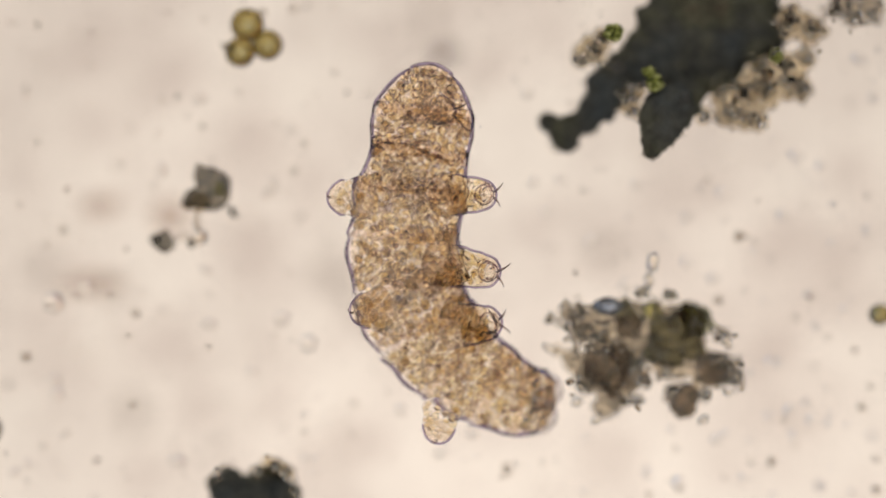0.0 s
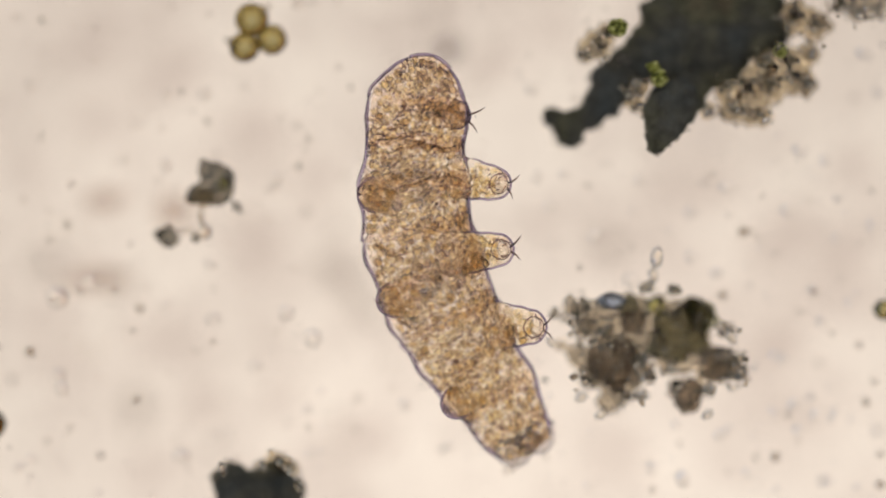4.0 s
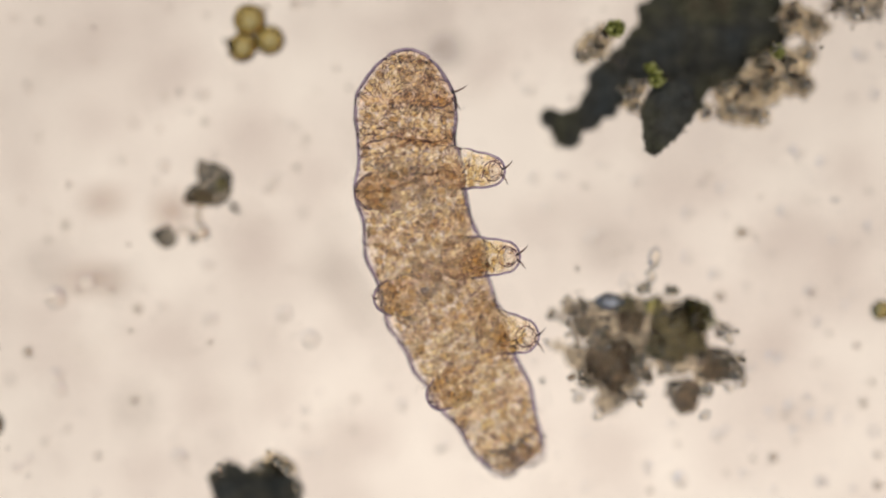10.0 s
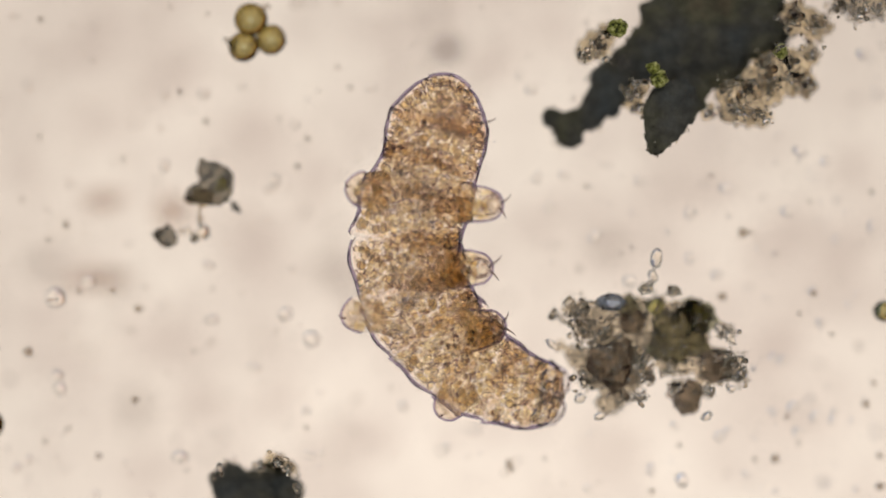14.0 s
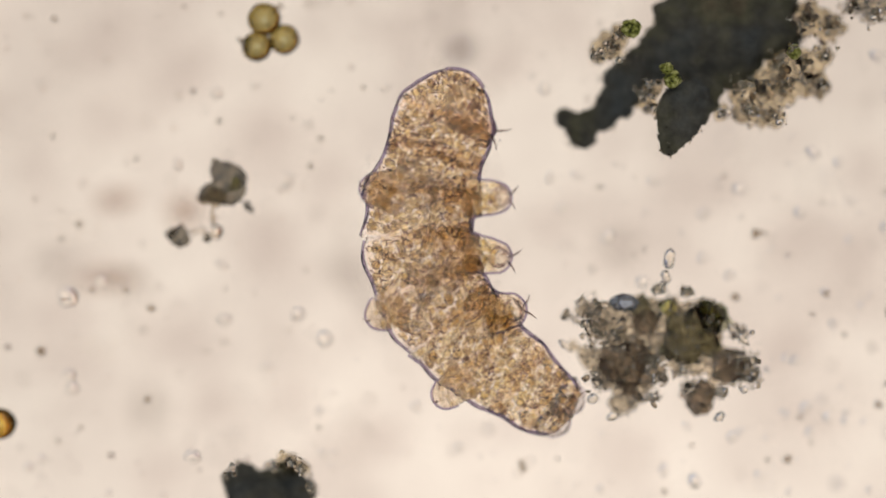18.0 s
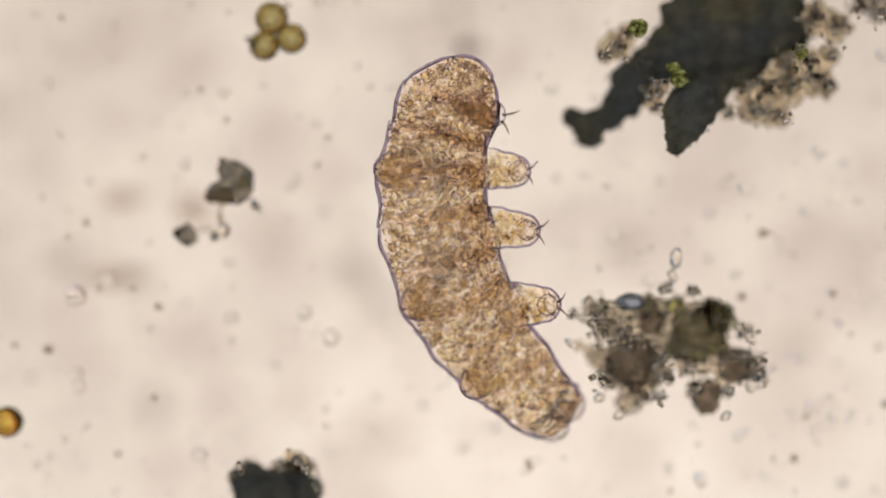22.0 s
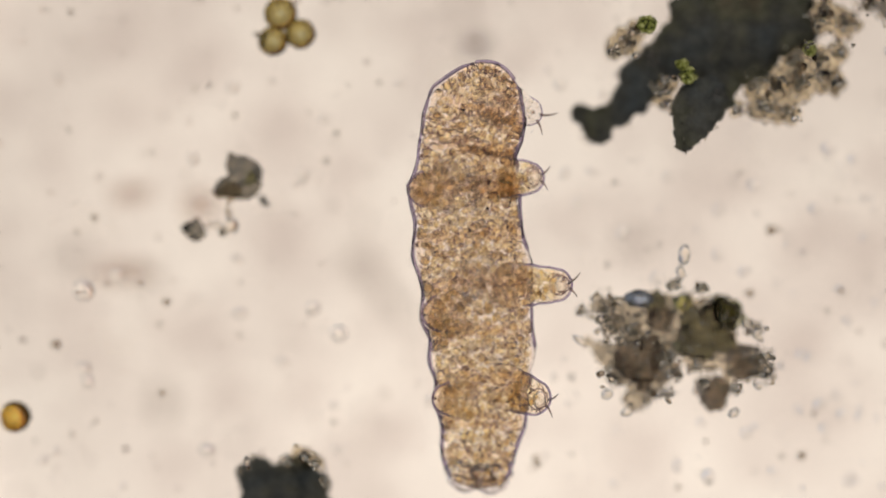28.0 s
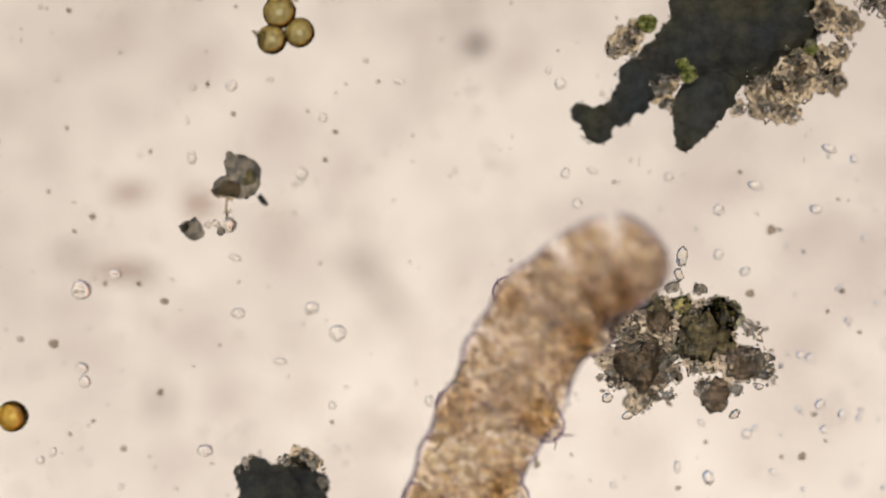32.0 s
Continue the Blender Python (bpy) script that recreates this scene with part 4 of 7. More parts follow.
grains([(1270, 775, 9), (1285, 765, 7), (1190, 757, 8), (708, 722, 10), (785, 795, 7), (1523, 95, 10), (1540, 402, 10), (1400, 722, 10),
        (1440, 740, 8), (1470, 745, 7), (1318, 843, 8), (1408, 767, 8), (1478, 425, 7), (1340, 440, 5), (1116, 378, 7), (352, 165, 11)],
       GRAIN_MESHES, "mineral_grain", CLEAR_LABEL, CLEAR_GROUP)
grains([(515, 220, 8), (282, 293, 11), (40, 818, 9), (18, 832, 8), (535, 730, 7), (540, 808, 8), (560, 806, 7), (1362, 730, 6),
        (1035, 868, 6), (1040, 773, 5), (1452, 580, 5), (1500, 540, 6), (1355, 527, 4), (1180, 412, 5), (625, 280, 7), (160, 878, 6)],
       GRAIN_MESHES, "mineral_grain", CLEAR_LABEL, CLEAR_GROUP)
DARK_LABEL, DARK_GROUP = "tiny dark speck of humus on the slide", "dark specks on the slide"
grains([(1311, 412, 9), (1326, 412, 5), (1275, 525, 8), (1470, 593, 5), (1438, 521, 6), (235, 548, 9), (40, 624, 9), (537, 245, 6),
        (230, 710, 7), (60, 242, 5), (518, 295, 5), (895, 822, 8), (898, 832, 7), (1203, 862, 6), (1370, 815, 8), (1032, 330, 5)],
       DUST_MESHES, "humus_speck", DARK_LABEL, DARK_GROUP)
grains([(1255, 310, 4), (1540, 340, 5), (1530, 718, 7), (1545, 680, 6), (107, 398, 6), (208, 282, 5), (355, 215, 5), (358, 24, 4),
        (62, 33, 5), (463, 10, 7), (612, 155, 4), (70, 785, 5), (111, 762, 4), (535, 760, 5), (1198, 790, 4), (1150, 872, 6)],
       DUST_MESHES, "humus_speck", DARK_LABEL, DARK_GROUP)
grains([(1333, 816, 4), (130, 518, 6), (190, 518, 5), (287, 663, 3), (334, 625, 3), (555, 160, 3), (487, 208, 3), (75, 425, 5),
        (850, 470, 3), (1430, 357, 4), (1413, 557, 4), (960, 815, 4), (1556, 865, 8), (1556, 810, 7), (1390, 740, 5), (1411, 787, 4)],
       DUST_MESHES, "humus_speck", DARK_LABEL, DARK_GROUP)

# ---- dust and smears on the slide's underside ----


def smear(u, v, long, wide, turn, seed, mat, label):
    ob = new("smear", finish(ball(1.0, 4, (long / 1960, wide / 1960, 0.006), 0.4, 1.3, seed), "smear", mat))
    ob.location, ob.rotation_euler = spot(u, v, SLIDE_UNDER - (0.008 if mat in (STREAK, ROSY) else 0.12)), (0, 0, radians(turn))
    tagged(ob, label, "smear", "smears under the slide")


SMEAR_LABEL, FILM_LABEL = "faint grey smear of dirt under the slide", "very faint pinkish film under the slide"
for row in ((580, 480, 60, 34, -40, 1), (640, 550, 70, 22, -50, 2), (788, 84, 36, 24, 25, 3), (762, 30, 14, 60, 8, 4), (288, 378, 42, 40, 0, 5),
            (55, 470, 46, 26, -10, 6), (165, 355, 50, 24, 5, 7), (190, 505, 44, 22, 0, 8), (1075, 440, 46, 26, 0, 9), (220, 740, 28, 60, 0, 10)):
    smear(*row, STREAK if row[5] == 3 else ROSY if row[5] in (5, 7) else SMEAR, SMEAR_LABEL)
for row in ((330, 720, 60, 44, 0, 11), (1080, 820, 90, 40, 0, 12), (1530, 290, 70, 64, 0, 13), (880, 120, 70, 46, 0, 14), (120, 90, 90, 70, 0, 15),
            (300, 130, 80, 50, 30, 16), (560, 320, 60, 90, 0, 17), (80, 640, 90, 40, 0, 18), (480, 720, 60, 90, 0, 19), (1400, 420, 90, 50, 20, 20),
            (1440, 760, 100, 50, 0, 21), (960, 380, 60, 60, 0, 22), (620, 800, 90, 40, 0, 23), (660, 60, 60, 50, 0, 24), (20, 300, 60, 90, 0, 25),
            (150, 210, 110, 70, 10, 26), (430, 240, 70, 90, 0, 27), (60, 560, 90, 50, 0, 28), (260, 600, 90, 60, -20, 29), (420, 440, 70, 60, 0, 30),
            (1250, 330, 90, 40, 0, 31), (1390, 620, 70, 60, 0, 32), (980, 60, 60, 50, 0, 33), (1500, 470, 60, 70, 0, 34)):
    smear(*row, FILM, FILM_LABEL)


scum = new("sediment_film", finish(slab(1.6, 1.2, SLIDE_UNDER - 0.03, SLIDE_UNDER - 0.02, 0.002), "sediment_film", SCUM))
tagged(scum, "very thin patchy film of sediment under the slide", "sediment", kind="stuff")
smear(150, 498, 80, 26, 0, 40, ROSY, "rosy brown stain under the slide")
rng = random.Random(123)
silt = [(*spot(rng.uniform(-80, 1650), rng.uniform(-60, 940), 0.0025), (rng.uniform(4.0, 6.5) if k % 6 == 0 else rng.uniform(1.2, 3.6)) / 1960) for k in range(420)]
v, f = granules(silt)
me = bpy.data.meshes.new("silt")
me.from_pydata(v.tolist(), [], f.tolist())
me.materials.append(granular("pale_silt", [(0.0, (0.40, 0.36, 0.33)), (0.12, (0.86, 0.83, 0.80)), (0.4, (0.98, 0.97, 0.95)), (1.0, (1.0, 0.99, 0.98))], 1.24))
for p in me.polygons:
    p.use_smooth = True
tagged(new("silt", me), "fine pale silt strewn over the slide", "silt", kind="stuff")
motes = [(*spot(rng.uniform(-80, 1650), rng.uniform(-60, 940), rng.uniform(0.13, 0.19)), rng.uniform(2.5, 5.5) / 1960) for k in range(70)]
v, f = granules(motes)
me = bpy.data.meshes.new("floating_motes")
me.from_pydata(v.tolist(), [], f.tolist())
me.materials.append(granular("dark_motes", [(0.0, (0.12, 0.10, 0.09)), (1.0, (0.6, 0.55, 0.5))], 1.1))
tagged(new("floating_motes", me), "blurred specks afloat in the water film", "motes", kind="stuff")
drift = [(*spot(rng.uniform(-80, 1650), rng.uniform(-60, 940), rng.uniform(-0.15, -0.05) if k % 3 else rng.uniform(0.14, 0.2)), rng.uniform(4.0, 9.0) / 1960) for k in range(90)]
v, f = granules(drift)
me = bpy.data.meshes.new("drifting_grains")
me.from_pydata(v.tolist(), [], f.tolist())
me.materials.append(granular("drifting_clear_grains", [(0.0, (0.80, 0.77, 0.75)), (1.0, (1.0, 0.99, 0.98))], 1.22))
for p in me.polygons:
    p.use_smooth = True
tagged(new("drifting_grains", me), "blurred clear grains above and below the focus", "grains", kind="stuff")
# fine dust that clings to the slide's underside
rng = random.Random(77)
spots = [(*spot(rng.uniform(-80, 1650), rng.uniform(-60, 940), SLIDE_UNDER - rng.uniform(0.004, 0.06)), rng.uniform(3.0, 9.0) / 1960) for k in range(110)]
v, f = granules(spots)
me = bpy.data.meshes.new("dust")
me.from_pydata(v.tolist(), [], f.tolist())
me.materials.append(HUMUSBITS)
tagged(new("dust", me), "fine blurred dust under the glass slide", "dust", kind="stuff")

# ---- the moves of the water bear and of the clump that it nudges ----
def motions():
    walk(ANIMAL["ring_0"], [
        (0, pose(-0.014, 0.1443, 0.066, 0, 0, -100.5)), (0.5, pose(-0.0175, 0.1436, 0.066, 0, 0, -94.8)),
        (1, pose(-0.0229, 0.1449, 0.066, 0, 0, -95.8)), (2, pose(-0.0193, 0.1436, 0.066, 0, 0, -104.7)),
        (3, pose(-0.0202, 0.1437, 0.066, 0, 0, -105.9)), (3.5, pose(-0.0197, 0.1465, 0.066, 0, 0, -107.3)),
        (5.5, pose(-0.0299, 0.1495, 0.066, 0, 0, -96.9)), (6, pose(-0.03, 0.1505, 0.066, 0, 0, -94.5)),
        (7, pose(-0.0351, 0.1496, 0.066, 0, 0, -91.1)), (8, pose(-0.0178, 0.1395, 0.066, 0, 0, -98.6)),
        (9, pose(-0.0195, 0.1428, 0.066, 0, 0, -100.8)), (10, pose(-0.0341, 0.153, 0.066, 0, 0, -93.5)),
        (11, pose(-0.0215, 0.1508, 0.066, 0, 0, -99.4)), (12, pose(-0.0109, 0.1397, 0.066, 0, 0, -104.8)),
        (13, pose(-0.0138, 0.1368, 0.066, 0, 0, -97.3)), (14, pose(-0.0025, 0.1306, 0.066, 0, 0, -104.4)),
        (14.5, pose(-0.0012, 0.1345, 0.066, 0, 0, -109.3)), (16.5, pose(-0.0125, 0.1337, 0.066, 0, 0, -109)),
        (17, pose(-0.003, 0.1352, 0.066, 0, 0, -113.6)), (18, pose(-0.0047, 0.1354, 0.066, 0, 0, -115.4)),
        (19, pose(-0.0058, 0.1333, 0.066, 0, 0, -111.8)), (20, pose(0.0012, 0.1288, 0.066, 0, 0, -119.8)),
        (21, pose(0.0043, 0.1392, 0.066, 0, 0, -123.4)), (22, pose(-0.0037, 0.1461, 0.066, 0, 0, -121)),
        (23, pose(-0.0017, 0.1462, 0.066, 0, 0, -116.3)), (24, pose(-0.0061, 0.1452, 0.066, 0, 0, -119.1)),
        (25, pose(-0.0089, 0.152, 0.066, 0, 0, -115)), (25.5, pose(-0.0093, 0.1519, 0.066, 0, 0, -117.7)),
        (27.5, pose(0.0097, 0.1424, 0.066, 0, 0, -117.7)), (28, pose(0.009, 0.1377, 0.066, 0, 0, -114)),
        (28.5, pose(0.0394, 0.1188, 0.066, 0, 0, -112.6)), (29, pose(0.037, 0.1418, 0.066, 0, 0, -114.8)),
        (29.5, pose(0.0686, 0.1265, 0.066, 0, 0, -125.1)), (30, pose(0.042, 0.1215, 0.066, 0, 0, -110.4)),
        (30.5, pose(0.0468, 0.1255, 0.066, 0, 0, -121.9)), (31, pose(0.0796, 0.1003, 0.066, 0, 0, -149.9)),
        (31.3, pose(0.0794, 0.0811, 0.09, 0, 0, -151)), (31.6, pose(0.1452, -0.0219, 0.119, 0, 10, -190.7)),
        (32, pose(0.1478, -0.0196, 0.115, 0, 10, -185.3)),
    ])
    walk(ANIMAL["ring_1"], [
        (0, pose(-0.0192, 0.1083, 0.0654, 0, 0, -97.1)), (0.5, pose(-0.0202, 0.1073, 0.0654, 0, 0, -94.1)),
        (1, pose(-0.0261, 0.1085, 0.0654, 0, 0, -94.5)), (2, pose(-0.0247, 0.1082, 0.0654, 0, 0, -93.9)),
        (3, pose(-0.0256, 0.1077, 0.0654, 0, 0, -93.7)), (3.5, pose(-0.0262, 0.1106, 0.0654, 0, 0, -95.7)),
        (5.5, pose(-0.0321, 0.1126, 0.0654, 0, 0, -90.7)), (6, pose(-0.0309, 0.1134, 0.0654, 0, 0, -88.9)),
        (7, pose(-0.0348, 0.112, 0.0654, 0, 0, -88.1)), (8, pose(-0.0202, 0.1029, 0.0654, 0, 0, -91)),
        (9, pose(-0.0223, 0.1066, 0.0654, 0, 0, -90.4)), (10, pose(-0.0352, 0.1153, 0.0654, 0, 0, -90)),
        (11, pose(-0.025, 0.1136, 0.0654, 0, 0, -92.4)), (12, pose(-0.0174, 0.1046, 0.0654, 0, 0, -97.9)),
        (13, pose(-0.0193, 0.1012, 0.0654, 0, 0, -99.8)), (14, pose(-0.0103, 0.096, 0.0654, 0, 0, -102.3)),
        (14.5, pose(-0.012, 0.1007, 0.0654, 0, 0, -106.7)), (16.5, pose(-0.0222, 0.0991, 0.0654, 0, 0, -103.3)),
        (17, pose(-0.0142, 0.1011, 0.0654, 0, 0, -104.7)), (18, pose(-0.0175, 0.1021, 0.0654, 0, 0, -107.7)),
        (19, pose(-0.0167, 0.1, 0.0654, 0, 0, -105.5)), (20, pose(-0.015, 0.0999, 0.0654, 0, 0, -106.4)),
        (21, pose(-0.0139, 0.1105, 0.0654, 0, 0, -108.8)), (22, pose(-0.0204, 0.1171, 0.0654, 0, 0, -106)),
        (23, pose(-0.0174, 0.1164, 0.0654, 0, 0, -105.4)), (24, pose(-0.0216, 0.1155, 0.0654, 0, 0, -103.6)),
        (25, pose(-0.0242, 0.1185, 0.0654, 0, 0, -103.6)), (25.5, pose(-0.0242, 0.1184, 0.0654, 0, 0, -101.9)),
        (27.5, pose(-0.0054, 0.1089, 0.0654, 0, 0, -111.3)), (28, pose(-0.0029, 0.103, 0.0654, 0, 0, -104.4)),
        (28.5, pose(0.0284, 0.0851, 0.0654, 0, 0, -103.6)), (29, pose(0.0234, 0.1068, 0.0654, 0, 0, -108.2)),
        (29.5, pose(0.0496, 0.0947, 0.0654, 0, 0, -115.3)), (30, pose(0.0296, 0.087, 0.0654, 0, 0, -108.7)),
        (30.5, pose(0.0304, 0.0933, 0.0654, 0, 0, -112.2)), (31, pose(0.0521, 0.0762, 0.0654, 0, 0, -127.3)),
        (31.3, pose(0.0519, 0.0569, 0.0857, 0, 0, -124.8)), (31.6, pose(0.1089, -0.0244, 0.109, 0, 10, -157.2)),
        (32, pose(0.1114, -0.0245, 0.105, 0, 10, -156.7)),
    ])
    walk(ANIMAL["ring_2"], [
        (0, pose(-0.0244, 0.0738, 0.0622, 0, 0, -100.5)), (0.5, pose(-0.0236, 0.0726, 0.0622, 0, 0, -97.8)),
        (1, pose(-0.029, 0.0737, 0.0622, 0, 0, -95.3)), (2, pose(-0.0263, 0.0738, 0.0622, 0, 0, -92)),
        (3, pose(-0.027, 0.0726, 0.0622, 0, 0, -91.2)), (3.5, pose(-0.0285, 0.0754, 0.0622, 0, 0, -92.2)),
        (5.5, pose(-0.0312, 0.0772, 0.0622, 0, 0, -86.3)), (6, pose(-0.0287, 0.078, 0.0622, 0, 0, -83.7)),
        (7, pose(-0.0325, 0.076, 0.0622, 0, 0, -84.7)), (8, pose(-0.0217, 0.0677, 0.0622, 0, 0, -94.6)),
        (9, pose(-0.0229, 0.0717, 0.0622, 0, 0, -92.2)), (10, pose(-0.0336, 0.0792, 0.0622, 0, 0, -84.6)),
        (11, pose(-0.0256, 0.0778, 0.0622, 0, 0, -89.7)), (12, pose(-0.0224, 0.0706, 0.0622, 0, 0, -99.3)),
        (13, pose(-0.0259, 0.0673, 0.0622, 0, 0, -102.4)), (14, pose(-0.0193, 0.0632, 0.0622, 0, 0, -108.7)),
        (14.5, pose(-0.022, 0.0683, 0.0622, 0, 0, -108.1)), (16.5, pose(-0.0302, 0.0656, 0.0622, 0, 0, -104.2)),
        (17, pose(-0.0233, 0.0677, 0.0622, 0, 0, -106.3)), (18, pose(-0.0271, 0.0692, 0.0622, 0, 0, -105.3)),
        (19, pose(-0.0248, 0.0674, 0.0622, 0, 0, -102.7)), (20, pose(-0.0263, 0.0691, 0.0622, 0, 0, -104.2)),
        (21, pose(-0.0258, 0.0792, 0.0622, 0, 0, -103.1)), (22, pose(-0.0294, 0.0858, 0.0622, 0, 0, -96.1)),
        (23, pose(-0.0263, 0.0848, 0.0622, 0, 0, -96.4)), (24, pose(-0.0295, 0.0838, 0.0622, 0, 0, -94.9)),
        (25, pose(-0.0307, 0.0862, 0.0622, 0, 0, -89.9)), (25.5, pose(-0.0309, 0.0859, 0.0622, 0, 0, -92.3)),
        (27.5, pose(-0.0153, 0.0753, 0.0622, 0, 0, -100.6)), (28, pose(-0.0082, 0.0683, 0.0622, 0, 0, -92.6)),
        (28.5, pose(0.0234, 0.0516, 0.0622, 0, 0, -92.9)), (29, pose(0.0152, 0.072, 0.0622, 0, 0, -97.4)),
        (29.5, pose(0.0388, 0.0609, 0.0622, 0, 0, -100.3)), (30, pose(0.0206, 0.0532, 0.0622, 0, 0, -100.2)),
        (30.5, pose(0.0215, 0.0597, 0.0622, 0, 0, -98.5)), (31, pose(0.0379, 0.0445, 0.0622, 0, 0, -102.1)),
        (31.3, pose(0.0379, 0.0243, 0.0806, 0, 0, -103.8)), (31.6, pose(0.0813, -0.0468, 0.101, 0, 10, -128.4)),
        (32, pose(0.0823, -0.0456, 0.097, 0, 10, -133.8)),
    ])
    walk(ANIMAL["ring_3"], [
        (0, pose(-0.0316, 0.0361, 0.0585, 0, 0, -99)), (0.5, pose(-0.029, 0.0347, 0.0585, 0, 0, -96.3)),
        (1, pose(-0.0319, 0.0354, 0.0585, 0, 0, -91.9)), (2, pose(-0.0265, 0.036, 0.0585, 0, 0, -87.9)),
        (3, pose(-0.0262, 0.0341, 0.0585, 0, 0, -85.7)), (3.5, pose(-0.0281, 0.0367, 0.0585, 0, 0, -85.8)),
        (5.5, pose(-0.0268, 0.0384, 0.0585, 0, 0, -81.1)), (6, pose(-0.0226, 0.0393, 0.0585, 0, 0, -78.8)),
        (7, pose(-0.0275, 0.0367, 0.0585, 0, 0, -80.6)), (8, pose(-0.0251, 0.0292, 0.0585, 0, 0, -93.4)),
        (9, pose(-0.0242, 0.0333, 0.0585, 0, 0, -90.4)), (10, pose(-0.0278, 0.0399, 0.0585, 0, 0, -79.3)),
        (11, pose(-0.024, 0.0384, 0.0585, 0, 0, -85.1)), (12, pose(-0.0281, 0.0333, 0.0585, 0, 0, -96.4)),
        (13, pose(-0.0334, 0.0301, 0.0585, 0, 0, -98.3)), (14, pose(-0.0311, 0.0279, 0.0585, 0, 0, -105)),
        (14.5, pose(-0.0329, 0.0326, 0.0585, 0, 0, -104)), (16.5, pose(-0.0383, 0.0287, 0.0585, 0, 0, -97.8)),
        (17, pose(-0.0327, 0.031, 0.0585, 0, 0, -99.9)), (18, pose(-0.035, 0.0325, 0.0585, 0, 0, -97.1)),
        (19, pose(-0.0308, 0.0311, 0.0585, 0, 0, -95)), (20, pose(-0.034, 0.0325, 0.0585, 0, 0, -97.9)),
        (21, pose(-0.032, 0.0416, 0.0585, 0, 0, -94.8)), (22, pose(-0.0302, 0.0481, 0.0585, 0, 0, -87)),
        (23, pose(-0.0276, 0.0469, 0.0585, 0, 0, -87.5)), (24, pose(-0.0296, 0.0459, 0.0585, 0, 0, -85.4)),
        (25, pose(-0.0275, 0.0479, 0.0585, 0, 0, -81.5)), (25.5, pose(-0.0296, 0.0475, 0.0585, 0, 0, -84.1)),
        (27.5, pose(-0.0175, 0.0368, 0.0585, 0, 0, -87.7)), (28, pose(-0.0068, 0.0295, 0.0585, 0, 0, -85.1)),
        (28.5, pose(0.023, 0.0142, 0.0585, 0, 0, -90.3)), (29, pose(0.0137, 0.0326, 0.0585, 0, 0, -89.3)),
        (29.5, pose(0.0343, 0.0219, 0.0585, 0, 0, -95)), (30, pose(0.0166, 0.0149, 0.0585, 0, 0, -93.7)),
        (30.5, pose(0.0167, 0.0214, 0.0585, 0, 0, -97.3)), (31, pose(0.0324, 0.0056, 0.0585, 0, 0, -96.4)),
        (31.3, pose(0.0302, -0.015, 0.0743, 0, 0, -99.9)), (31.6, pose(0.0585, -0.081, 0.091, 0, 10, -120)),
        (32, pose(0.058, -0.078, 0.087, 0, 10, -121)),
    ])
